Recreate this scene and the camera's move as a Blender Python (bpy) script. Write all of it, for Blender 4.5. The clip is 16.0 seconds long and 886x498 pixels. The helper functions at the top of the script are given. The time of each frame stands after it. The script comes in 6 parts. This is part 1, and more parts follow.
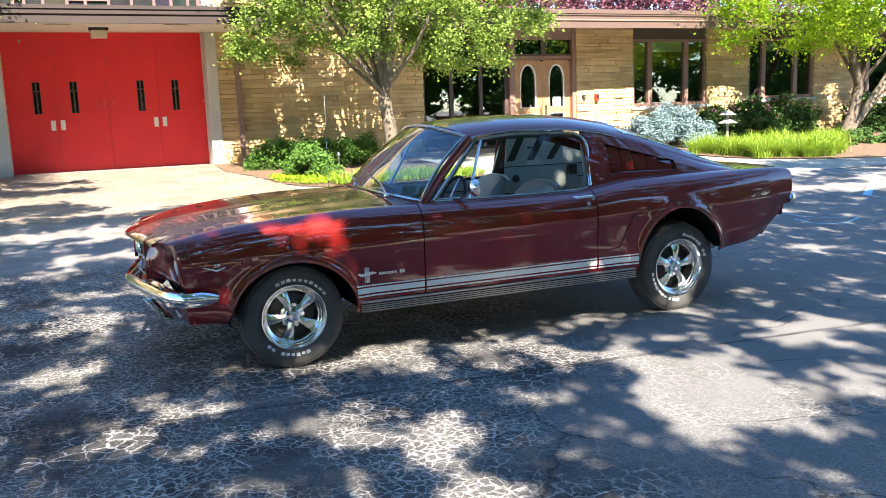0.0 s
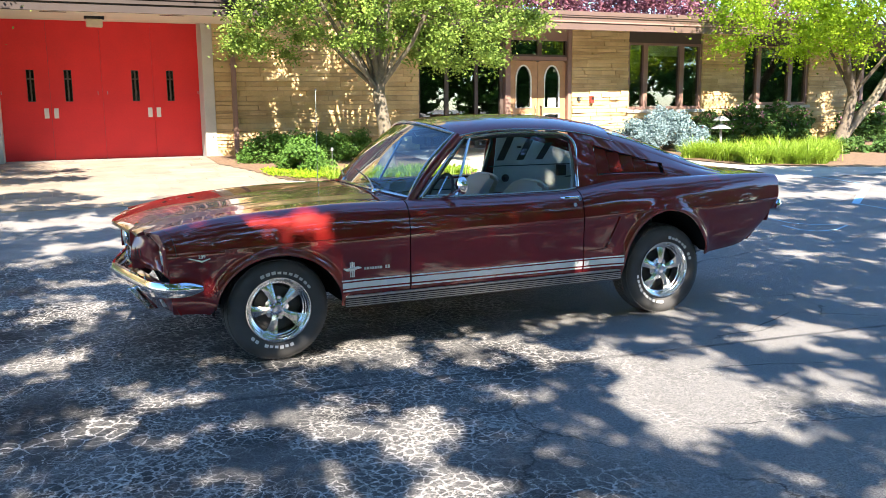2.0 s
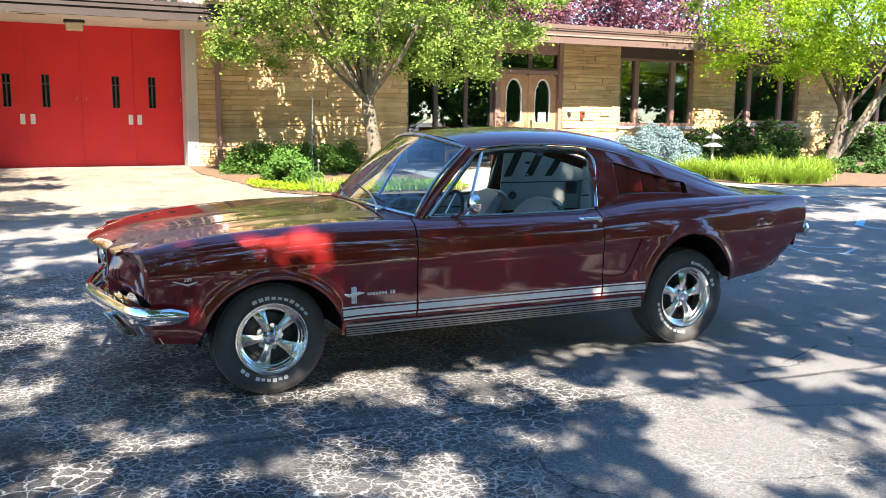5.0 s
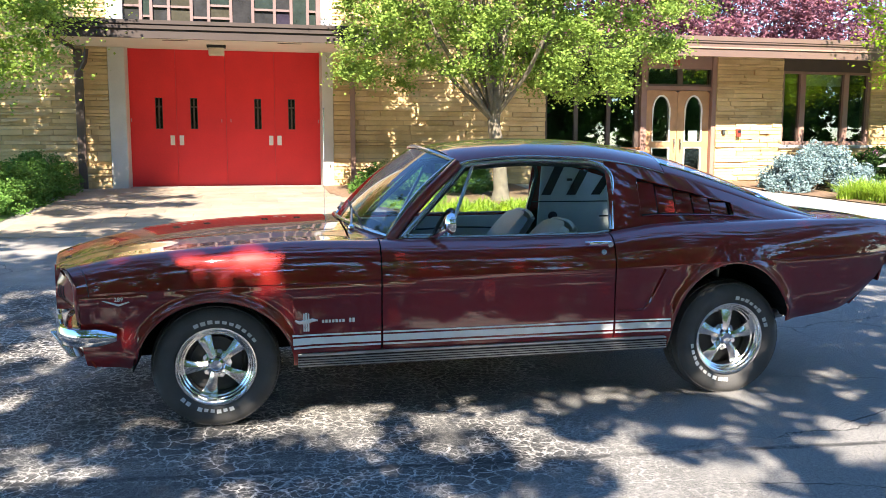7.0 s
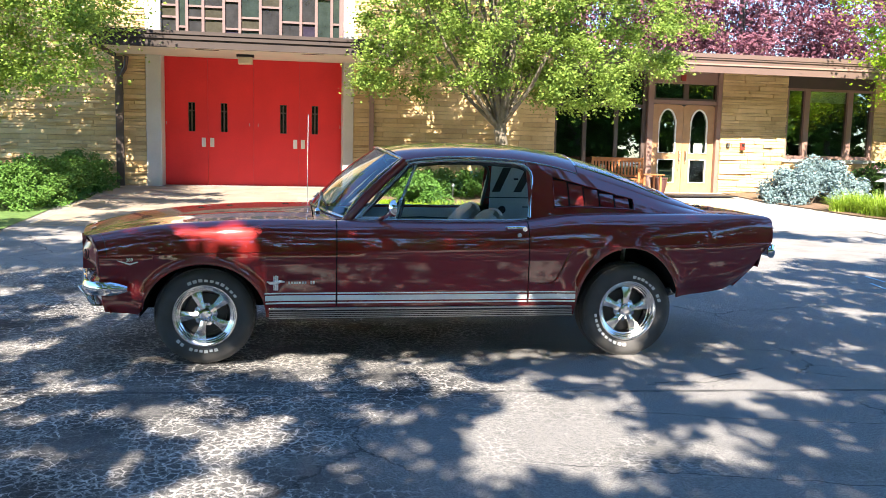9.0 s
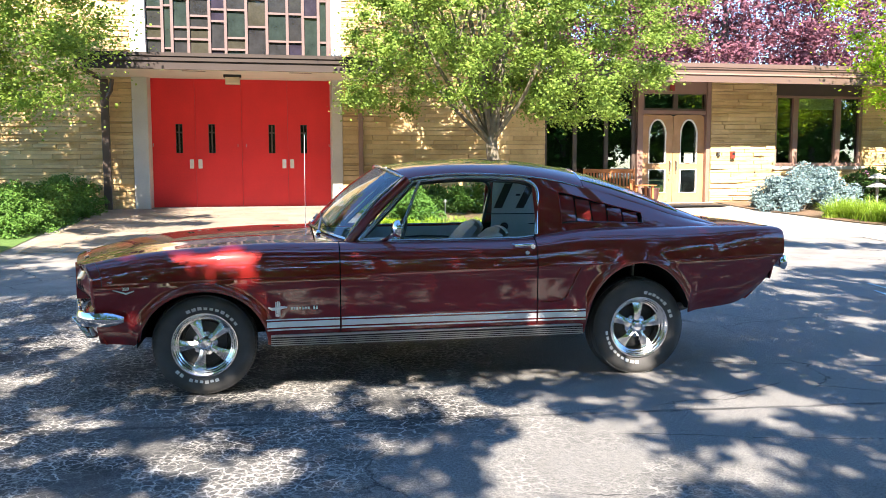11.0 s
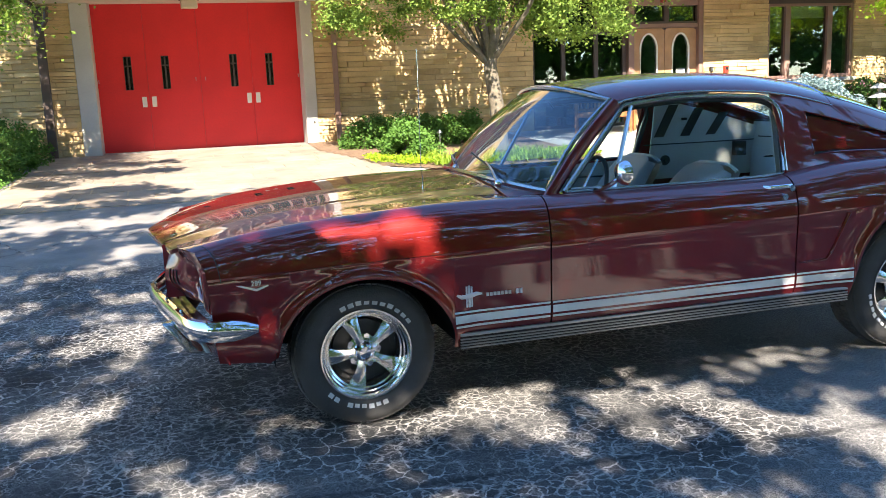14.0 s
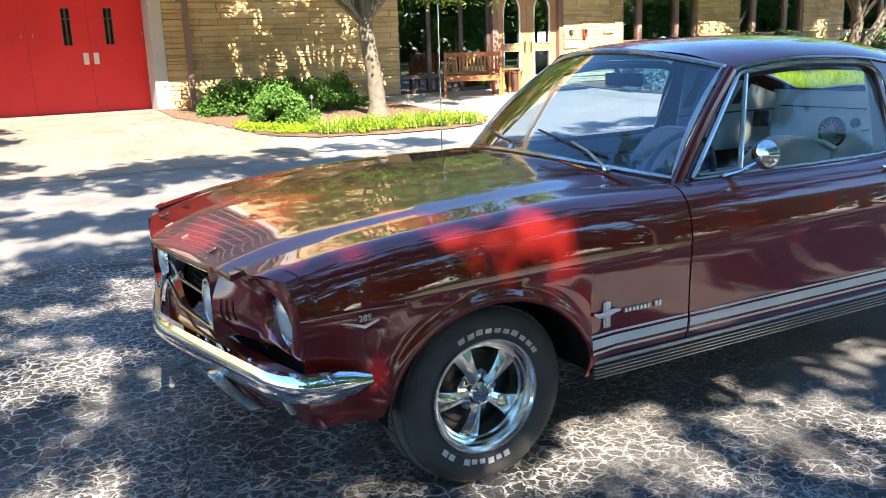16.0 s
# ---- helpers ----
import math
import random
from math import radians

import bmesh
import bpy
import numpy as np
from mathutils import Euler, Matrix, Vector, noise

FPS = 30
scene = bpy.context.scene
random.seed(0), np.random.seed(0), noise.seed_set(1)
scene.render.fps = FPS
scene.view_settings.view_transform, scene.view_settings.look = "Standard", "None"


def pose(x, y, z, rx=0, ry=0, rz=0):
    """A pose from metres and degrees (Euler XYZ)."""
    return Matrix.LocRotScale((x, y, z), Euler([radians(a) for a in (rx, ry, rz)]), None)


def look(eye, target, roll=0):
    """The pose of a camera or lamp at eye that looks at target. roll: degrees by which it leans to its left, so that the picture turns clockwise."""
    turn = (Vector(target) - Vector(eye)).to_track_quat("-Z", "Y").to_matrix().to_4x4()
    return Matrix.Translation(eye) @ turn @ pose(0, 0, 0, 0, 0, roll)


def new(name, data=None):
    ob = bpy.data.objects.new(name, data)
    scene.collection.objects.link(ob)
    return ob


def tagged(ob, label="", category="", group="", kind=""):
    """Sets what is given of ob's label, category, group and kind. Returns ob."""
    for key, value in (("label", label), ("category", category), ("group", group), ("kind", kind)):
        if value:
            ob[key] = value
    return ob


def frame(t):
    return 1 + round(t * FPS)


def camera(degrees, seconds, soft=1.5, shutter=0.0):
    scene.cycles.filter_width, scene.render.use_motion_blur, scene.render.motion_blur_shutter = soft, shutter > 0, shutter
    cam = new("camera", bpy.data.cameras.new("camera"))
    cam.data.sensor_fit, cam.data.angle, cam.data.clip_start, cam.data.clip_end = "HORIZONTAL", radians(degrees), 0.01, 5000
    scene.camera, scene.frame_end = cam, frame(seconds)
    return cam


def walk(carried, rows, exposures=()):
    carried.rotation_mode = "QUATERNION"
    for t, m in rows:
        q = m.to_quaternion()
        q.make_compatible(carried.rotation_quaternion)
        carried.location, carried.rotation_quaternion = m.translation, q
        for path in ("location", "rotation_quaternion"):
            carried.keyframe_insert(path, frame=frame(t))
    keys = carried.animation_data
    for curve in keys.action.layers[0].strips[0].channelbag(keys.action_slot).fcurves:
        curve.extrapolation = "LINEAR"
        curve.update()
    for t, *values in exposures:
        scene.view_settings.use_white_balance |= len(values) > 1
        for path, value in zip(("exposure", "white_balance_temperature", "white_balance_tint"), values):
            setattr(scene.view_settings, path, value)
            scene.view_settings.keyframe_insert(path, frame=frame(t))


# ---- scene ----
cam = camera(54.5, 16.0, soft=0.55)
PATH = [
    (0, (-0.038, -0.038, 1.466), (0.751, 1.771, 1.145), -2.1),
    (0.5, (-0.036, -0.057, 1.462), (0.731, 1.762, 1.139), -1.5),
    (1, (-0.023, -0.069, 1.458), (0.732, 1.754, 1.134), -1.3),
    (1.5, (-0.008, -0.08, 1.462), (0.759, 1.738, 1.136), -1.0),
    (2, (-0.006, -0.077, 1.459), (0.797, 1.725, 1.134), -0.6),
    (2.5, (-0.009, -0.077, 1.453), (0.806, 1.721, 1.133), -0.4),
    (3, (-0.016, -0.074, 1.45), (0.813, 1.719, 1.14), -0.1),
    (3.5, (-0.049, -0.03, 1.452), (0.792, 1.761, 1.156), 0.1),
    (4, (-0.145, 0.114, 1.45), (0.716, 1.897, 1.164), 0.6),
    (4.2, (-0.166, 0.161, 1.45), (0.703, 1.939, 1.166), 0.6),
    (6.3, (0.811, 0.727, 1.392), (1.507, 2.576, 1.076), 0.0),
    (6.5, (0.942, 0.718, 1.376), (1.59, 2.587, 1.08), -0.1),
    (7, (1.243, 0.57, 1.384), (1.697, 2.502, 1.138), 0.1),
    (7.5, (1.333, 0.233, 1.35), (1.737, 2.178, 1.117), 1.0),
    (8, (1.453, -0.084, 1.358), (1.85, 1.862, 1.121), 2.0),
    (8.5, (1.579, -0.386, 1.331), (1.961, 1.563, 1.088), 2.2),
    (9, (1.555, -0.61, 1.348), (1.929, 1.342, 1.121), 1.3),
    (9.2, (1.525, -0.672, 1.355), (1.9, 1.28, 1.125), 1.0),
    (11.3, (1.456, -0.288, 1.363), (1.856, 1.663, 1.178), -0.2),
    (11.5, (1.395, -0.156, 1.366), (1.782, 1.798, 1.183), -0.4),
    (12, (1.216, 0.092, 1.359), (1.606, 2.044, 1.165), -0.1),
    (12.5, (1.09, 0.429, 1.345), (1.502, 2.373, 1.116), 0.2),
    (13, (0.924, 0.725, 1.343), (1.371, 2.656, 1.077), 0.3),
    (13.5, (0.632, 1.041, 1.371), (1.145, 2.947, 1.047), 0.3),
    (14, (0.445, 1.403, 1.353), (1.009, 3.289, 0.996), -2.4),
    (14.5, (0.254, 1.706, 1.38), (0.881, 3.565, 0.993), -2.5),
    (15, (-0.026, 1.936, 1.41), (0.781, 3.722, 1.01), -1.3),
    (15.5, (-0.14, 2.229, 1.38), (0.726, 3.985, 0.97), -1.8),
    (16, (-0.241, 2.571, 1.398), (0.696, 4.278, 0.942), -2.0),
]
walk(cam, [(t, look(eye, target, roll)) for t, eye, target, roll in PATH])

# ---- world, sun, exposure ----
# light comes over the camera's shoulder: each metre ahead it drops 0.93 m and drifts 0.163 m to the right
SUN = Vector((0.163, 1.0, -0.93)).normalized()
world = bpy.data.worlds.new("sky_world")
scene.world = world
world.use_nodes = True
wn = world.node_tree
sky = wn.nodes.new("ShaderNodeTexSky")
sky.sky_type, sky.sun_disc = "NISHITA", False
sky.sun_elevation = math.asin(-SUN.z)
sky.sun_rotation = math.atan2(-SUN.x, -SUN.y)
sky.altitude, sky.air_density, sky.dust_density, sky.ozone_density = 800, 1.1, 0.1, 6.0
rich = wn.nodes.new("ShaderNodeHueSaturation")
rich.inputs["Saturation"].default_value = 1.08
wn.links.new(sky.outputs[0], rich.inputs["Color"])
wn.links.new(rich.outputs[0], wn.nodes["Background"].inputs[0])
wn.nodes["Background"].inputs[1].default_value = 0.112
sun = bpy.data.lights.new("sun", "SUN")
sun.energy, sun.angle, sun.color = 5.0, radians(0.40), (1.0, 0.885, 0.76)
sun_ob = new("sun", sun)
sun_ob.rotation_mode = "QUATERNION"
sun_ob.rotation_quaternion = SUN.to_track_quat("-Z", "Y")
scene.view_settings.exposure = 2.33


# ---- materials ----
def mat(name, color, rough=0.6, metal=0.0, var=0.18, scale=6.0, fine=60.0, bump=0.15, coat=0.0, spread=0.0, pieces=0.0, tint=None, spec=0.5, sheer=0.0):
    """A surface with large and fine variation, fine relief and, where asked, a difference from piece to piece."""
    m = bpy.data.materials.new(name)
    m.use_nodes = True
    t = m.node_tree
    b = t.nodes["Principled BSDF"]
    b.inputs["Metallic"].default_value = metal
    b.inputs["Specular IOR Level"].default_value = spec
    b.inputs["Coat Weight"].default_value = coat
    b.inputs["Coat Roughness"].default_value = 0.02
    b.inputs["Coat IOR"].default_value = 1.85 if coat == 1.0 else 1.5
    co = t.nodes.new("ShaderNodeTexCoord")
    big, small = t.nodes.new("ShaderNodeTexNoise"), t.nodes.new("ShaderNodeTexNoise")
    big.inputs["Scale"].default_value, small.inputs["Scale"].default_value = scale, fine
    big.inputs["Detail"].default_value, small.inputs["Detail"].default_value = 6, 3
    for n in (big, small):
        t.links.new(co.outputs["Object"], n.inputs["Vector"])
    add = t.nodes.new("ShaderNodeMath")
    add.operation = "MULTIPLY_ADD"
    t.links.new(small.outputs[0], add.inputs[0])
    add.inputs[1].default_value = 0.45
    t.links.new(big.outputs[0], add.inputs[2])
    value = add.outputs[0]
    if pieces or spread:
        src = t.nodes.new("ShaderNodeNewGeometry").outputs["Random Per Island"] if pieces else t.nodes.new("ShaderNodeObjectInfo").outputs["Random"]
        mix = t.nodes.new("ShaderNodeMath")
        mix.operation = "MULTIPLY_ADD"
        t.links.new(src, mix.inputs[0])
        mix.inputs[1].default_value = (pieces or spread) * 2
        t.links.new(value, mix.inputs[2])
        value = mix.outputs[0]
    ramp = t.nodes.new("ShaderNodeMapRange")
    extra = (pieces or spread) * 2
    ramp.inputs["From Min"].default_value, ramp.inputs["From Max"].default_value = 0.42, 1.03 + extra
    t.links.new(value, ramp.inputs["Value"])
    c = t.nodes.new("ShaderNodeMix")
    c.data_type = "RGBA"
    t.links.new(ramp.outputs[0], c.inputs["Factor"])
    dark = [x * (1 - var) for x in color]
    light = [min(1, x * (1 + var)) for x in (tint or color)]
    c.inputs["A"].default_value, c.inputs["B"].default_value = (*dark, 1), (*light, 1)
    t.links.new(c.outputs["Result"], b.inputs["Base Color"])
    r = t.nodes.new("ShaderNodeMapRange")
    t.links.new(small.outputs[0], r.inputs["Value"])
    r.inputs["To Min"].default_value, r.inputs["To Max"].default_value = max(0.02, rough * 0.8), min(1, rough * 1.2)
    t.links.new(r.outputs[0], b.inputs["Roughness"])
    if bump:
        bp = t.nodes.new("ShaderNodeBump")
        bp.inputs["Strength"].default_value, bp.inputs["Distance"].default_value = bump, 0.01
        t.links.new(add.outputs[0], bp.inputs["Height"])
        t.links.new(bp.outputs[0], b.inputs["Normal"])
    if sheer:
        out = t.nodes["Material Output"]
        tr, mx = t.nodes.new("ShaderNodeBsdfTranslucent"), t.nodes.new("ShaderNodeMixShader")
        t.links.new(c.outputs["Result"], tr.inputs["Color"])
        mx.inputs[0].default_value = sheer
        t.links.new(b.outputs[0], mx.inputs[1])
        t.links.new(tr.outputs[0], mx.inputs[2])
        t.links.new(mx.outputs[0], out.inputs["Surface"])
    return m


def glass(name, color=(0.9, 0.95, 0.93), front=0.05, band=None):
    """A thin clear pane: it lets light through and mirrors more at a slant. front: how much it mirrors head-on. band: heights and colour of a tint at the top."""
    m = bpy.data.materials.new(name)
    m.use_nodes = True
    t = m.node_tree
    t.nodes.remove(t.nodes["Principled BSDF"])
    tr, gl, mx, lw, pw, rg = (t.nodes.new("ShaderNode" + k) for k in ("BsdfTransparent", "BsdfGlossy", "MixShader", "LayerWeight", "Math", "MapRange"))
    tr.inputs["Color"].default_value = (*color, 1)
    gl.inputs["Roughness"].default_value = 0.01
    if band:
        co, se, up, cm = (t.nodes.new("ShaderNode" + k) for k in ("TexCoord", "SeparateXYZ", "MapRange", "Mix"))
        cm.data_type = "RGBA"
        up.inputs["From Min"].default_value, up.inputs["From Max"].default_value = band[0]
        cm.inputs["A"].default_value, cm.inputs["B"].default_value = (*color, 1), (*band[1], 1)
        t.links.new(co.outputs["Object"], se.inputs[0])
        t.links.new(se.outputs["Z"], up.inputs["Value"])
        t.links.new(up.outputs[0], cm.inputs["Factor"])
        t.links.new(cm.outputs["Result"], tr.inputs["Color"])
    lw.inputs["Blend"].default_value = 0.5
    pw.operation = "POWER"
    pw.inputs[1].default_value = 4.0
    t.links.new(lw.outputs["Facing"], pw.inputs[0])
    t.links.new(pw.outputs[0], rg.inputs["Value"])
    rg.inputs["To Min"].default_value = front
    t.links.new(rg.outputs[0], mx.inputs[0])
    t.links.new(tr.outputs[0], mx.inputs[1])
    t.links.new(gl.outputs[0], mx.inputs[2])
    t.links.new(mx.outputs[0], t.nodes["Material Output"].inputs["Surface"])
    return m


def asphalt_mat():
    """Dark asphalt: aggregate grain, a web of pale filled cracks that fades out to the right, a few dark cracks, worn and stained patches."""
    m = bpy.data.materials.new("asphalt")
    m.use_nodes = True
    t = m.node_tree
    N, L = t.nodes, t.links
    b = N["Principled BSDF"]
    geo = N.new("ShaderNodeTexCoord").outputs["Object"]

    def noise_tex(scale, detail=4, rough=0.55):
        n = N.new("ShaderNodeTexNoise")
        n.inputs["Scale"].default_value, n.inputs["Detail"].default_value, n.inputs["Roughness"].default_value = scale, detail, rough
        L.new(geo, n.inputs["Vector"])
        return n

    def remap(src, a, bb, lo=0.0, hi=1.0):
        r = N.new("ShaderNodeMapRange")
        for k, v in zip(("From Min", "From Max", "To Min", "To Max"), (a, bb, lo, hi)):
            r.inputs[k].default_value = v
        L.new(src, r.inputs["Value"])
        return r.outputs[0]

    def maths(op, x, y):
        n = N.new("ShaderNodeMath")
        n.operation = op
        for i, v in enumerate((x, y)):
            if isinstance(v, (int, float)):
                n.inputs[i].default_value = v
            else:
                L.new(v, n.inputs[i])
        return n.outputs[0]

    def blend(f, a, c):
        n = N.new("ShaderNodeMix")
        n.data_type = "RGBA"
        L.new(f, n.inputs["Factor"])
        for k, v in (("A", a), ("B", c)):
            if isinstance(v, tuple):
                n.inputs[k].default_value = (*v, 1)
            else:
                L.new(v, n.inputs[k])
        return n.outputs["Result"]

    warp = noise_tex(12, 6, 0.68)
    off = N.new("ShaderNodeVectorMath")
    off.operation = "MULTIPLY_ADD"
    L.new(warp.outputs["Color"], off.inputs[0])
    off.inputs[1].default_value = (0.12, 0.12, 0.0)
    L.new(geo, off.inputs[2])

    def web(scale, width):
        """Lines between cells; width is a number or a varying value."""
        v = N.new("ShaderNodeTexVoronoi")
        v.feature, v.voronoi_dimensions = "DISTANCE_TO_EDGE", "2D"
        v.inputs["Scale"].default_value = scale
        L.new(off.outputs[0], v.inputs["Vector"])
        return remap(maths("DIVIDE", v.outputs["Distance"], width), 0.3, 1.0, 1, 0)

    sep = N.new("ShaderNodeSeparateXYZ")
    L.new(geo, sep.inputs[0])
    patchy = noise_tex(0.55, 4, 0.6).outputs[0]
    # the crazed part of the lot lies towards the car's nose
    along = maths("ADD", maths("MULTIPLY", sep.outputs["X"], -0.30), maths("MULTIPLY", patchy, 1.9))
    crazed = remap(along, -0.04, 0.40)
    near = remap(sep.outputs["Y"], 8.6, 9.4, 1, 0)
    crazed = maths("MULTIPLY", crazed, near)
    wide = noise_tex(1.3, 4, 0.6).outputs[0]
    width = remap(noise_tex(2.3, 6, 0.72).outputs[0], 0.33, 0.66, 0.016, 0.115)
    tight = remap(noise_tex(1.4, 4, 0.6).outputs[0], 0.42, 0.54)
    fine_web = maths("MULTIPLY", web(31, 0.08), remap(noise_tex(2.9, 5, 0.6).outputs[0], 0.46, 0.60))
    loose_web = maths("MULTIPLY", web(11.5, width), remap(tight, 0, 1, 1, 0.35))
    tight_web = maths("MULTIPLY", web(19, maths("MULTIPLY", width, 1.35)), remap(tight, 0, 1, 0.15, 1))
    cracks = maths("MAXIMUM", maths("MAXIMUM", loose_web, tight_web), maths("MULTIPLY", fine_web, 0.75))
    cracks = maths("MULTIPLY", cracks, maths("MULTIPLY", crazed, maths("MULTIPLY", remap(noise_tex(21, 5, 0.75).outputs[0], 0.36, 0.56, 0.2, 1), remap(noise_tex(1.9, 5, 0.62).outputs[0], 0.38, 0.50, 0.15, 1))))
    grain = noise_tex(190, 3, 0.75).outputs[0]
    # old grey asphalt with pale stones showing
    base = blend(remap(noise_tex(1.1, 7, 0.62).outputs[0], 0.35, 0.68), (0.105, 0.104, 0.103), (0.175, 0.17, 0.162))
    mid = noise_tex(75, 4, 0.85).outputs[0]
    coarse = noise_tex(34, 5, 0.8).outputs[0]
    base = blend(maths("MULTIPLY", remap(coarse, 0.55, 0.66), 0.55), base, (0.30, 0.29, 0.27))
    base = blend(maths("MULTIPLY", remap(coarse, 0.45, 0.36), 0.55), base, (0.04, 0.04, 0.042))
    base = blend(remap(mid, 0.50, 0.62), base, (0.31, 0.30, 0.278))
    base = blend(remap(mid, 0.48, 0.37), base, (0.045, 0.045, 0.048))
    base = blend(remap(grain, 0.47, 0.66), base, (0.33, 0.318, 0.294))
    base = blend(remap(grain, 0.46, 0.34), base, (0.048, 0.048, 0.05))
    # the crazed asphalt keeps its dark sealer between the pale cracks, worn off in places
    worn = maths("MULTIPLY", crazed, remap(wide, 0.38, 0.62, 1.0, 0.45))
    sealer = blend(remap(grain, 0.5, 0.72), (0.013, 0.014, 0.015), (0.070, 0.070, 0.068))
    base = blend(worn, base, sealer)
    # older, bleached lane in front of the building
    base = blend(remap(sep.outputs["Y"], 8.8, 9.5), base, blend(remap(noise_tex(2.2, 7, 0.65).outputs[0], 0.35, 0.7), (0.17, 0.16, 0.147), (0.27, 0.255, 0.235)))
    base = blend(maths("MULTIPLY", cracks, 0.97), base, (0.64, 0.615, 0.57))
    # thin dark open cracks
    v = N.new("ShaderNodeTexVoronoi")
    v.feature, v.voronoi_dimensions = "DISTANCE_TO_EDGE", "2D"
    v.inputs["Scale"].default_value = 0.42
    big = N.new("ShaderNodeVectorMath")
    big.operation = "MULTIPLY_ADD"
    L.new(noise_tex(2.4, 6, 0.65).outputs["Color"], big.inputs[0])
    big.inputs[1].default_value = (0.45, 0.45, 0)
    L.new(geo, big.inputs[2])
    L.new(big.outputs[0], v.inputs["Vector"])
    dark = maths("MULTIPLY", remap(v.outputs["Distance"], 0.0012, 0.0045, 1, 0), remap(noise_tex(0.9, 4).outputs[0], 0.42, 0.52))
    base = blend(maths("MULTIPLY", dark, 0.8), base, (0.018, 0.018, 0.018))
    # long joint between two paving runs and open cracks that branch from it
    wob = maths("MULTIPLY", maths("SUBTRACT", noise_tex(3.0, 6, 0.7).outputs[0], 0.5), 0.16)

    def seam(x0, y0, x1, y1, wide, wander=1.0):
        slope = (y1 - y0) / (x1 - x0)
        line = maths("ADD", maths("MULTIPLY", sep.outputs["X"], slope), y0 - slope * x0)
        d = maths("ABSOLUTE", maths("ADD", maths("SUBTRACT", sep.outputs["Y"], line), maths("MULTIPLY", wob, wander)), 0)
        ends = maths("MULTIPLY", remap(sep.outputs["X"], min(x0, x1), min(x0, x1) + 0.15), remap(sep.outputs["X"], max(x0, x1) - 0.15, max(x0, x1), 1, 0))
        return maths("MULTIPLY", remap(d, wide * 0.3, wide, 1, 0), ends)

    joint = maths("MULTIPLY", seam(-1.5, 4.40, 7.5, 3.55, 0.030, 0.35), remap(noise_tex(6, 5, 0.7).outputs[0], 0.36, 0.56))
    for run in ((4.05, 4.10, 4.70, 4.37, 0.010), (4.62, 4.40, 5.2, 3.95, 0.010), (5.2, 7.2, 6.6, 5.0, 0.014), (4.3, 5.0, 6.4, 4.35, 0.007), (2.6, 2.9, 4.4, 2.3, 0.006), (3.1, 3.62, 4.9, 3.1, 0.006)):
        joint = maths("MAXIMUM", joint, seam(*run))
    base = blend(maths("MULTIPLY", joint, 0.85), base, (0.022, 0.022, 0.024))
    L.new(base, b.inputs["Base Color"])
    b.inputs["Roughness"].default_value = 0.88
    b.inputs["Specular IOR Level"].default_value = 0.35
    bp = N.new("ShaderNodeBump")
    bp.inputs["Strength"].default_value, bp.inputs["Distance"].default_value = 0.9, 0.008
    height = maths("ADD", maths("MULTIPLY", maths("ADD", grain, mid), 0.8), maths("MULTIPLY", maths("ADD", cracks, dark), -0.6))
    L.new(height, bp.inputs["Height"])
    L.new(bp.outputs[0], b.inputs["Normal"])
    return m


ASPHALT = asphalt_mat()
PAINT = mat("maroon_paint", (0.165, 0.0055, 0.005), rough=0.42, metal=0.5, var=0.05, scale=3, fine=400, bump=0.0, coat=1.0, tint=(0.18, 0.0065, 0.006), spec=0.2)
DULL = mat("dull_black", (0.006, 0.006, 0.006), rough=0.95, var=0.2, bump=0.1, spec=0.1)
BRIGHT = mat("satin_chrome", (0.85, 0.85, 0.84), rough=0.30, metal=0.75, var=0.06)
TRIM = mat("worn_bright_trim", (0.46, 0.455, 0.44), rough=0.22, metal=0.9, var=0.1, scale=9, fine=50, bump=0.02)
CHROME = mat("chrome", (0.80, 0.81, 0.83), rough=0.06, metal=1.0, var=0.05, scale=5, fine=40, bump=0.01)
STEEL = mat("dull_metal", (0.45, 0.45, 0.46), rough=0.32, metal=1.0, var=0.15, scale=10)
RUBBER = mat("tyre_rubber", (0.06, 0.059, 0.058), rough=0.68, var=0.3, scale=9, fine=120, bump=0.25)
BLACK = mat("black_trim", (0.012, 0.012, 0.013), rough=0.5, var=0.2, bump=0.05)
LETTER = mat("tyre_white", (0.60, 0.60, 0.58), rough=0.7, var=0.15, scale=30)
STRIPE = mat("stripe_white", (0.74, 0.73, 0.71), rough=0.3, var=0.08, coat=0.6, bump=0)
VINYL = mat("parchment_vinyl", (0.52, 0.55, 0.51), rough=0.5, var=0.12, scale=7, fine=150, bump=0.2)
SEATV = mat("seat_vinyl", (0.42, 0.40, 0.36), rough=0.52, var=0.15, scale=8, fine=160, bump=0.25)
CARPET = mat("dark_carpet", (0.03, 0.03, 0.033), rough=0.95, var=0.3, fine=200, bump=0.5)
LENS = mat("lamp_lens", (0.36, 0.39, 0.40), rough=0.12, var=0.12, scale=30, fine=90, bump=0.3, coat=1)
REDLENS = mat("red_lens", (0.35, 0.01, 0.01), rough=0.15, var=0.15, coat=1)
AUTOGLASS = glass("car_glass", (0.40, 0.53, 0.68), front=0.14, band=((1.16, 1.30), (0.16, 0.42, 0.62)))
SIDEGLASS = glass("side_glass", (0.92, 0.96, 0.95), front=0.045)
DOORRED = mat("red_door_paint", (0.68, 0.018, 0.020), rough=0.5, var=0.10, scale=1.2, fine=30, bump=0.05, tint=(0.74, 0.022, 0.024))
STONE = mat("tan_stone", (0.48, 0.315, 0.14), rough=0.9, var=0.22, scale=2.5, fine=25, bump=0.6, pieces=0.28, tint=(0.65, 0.475, 0.25))
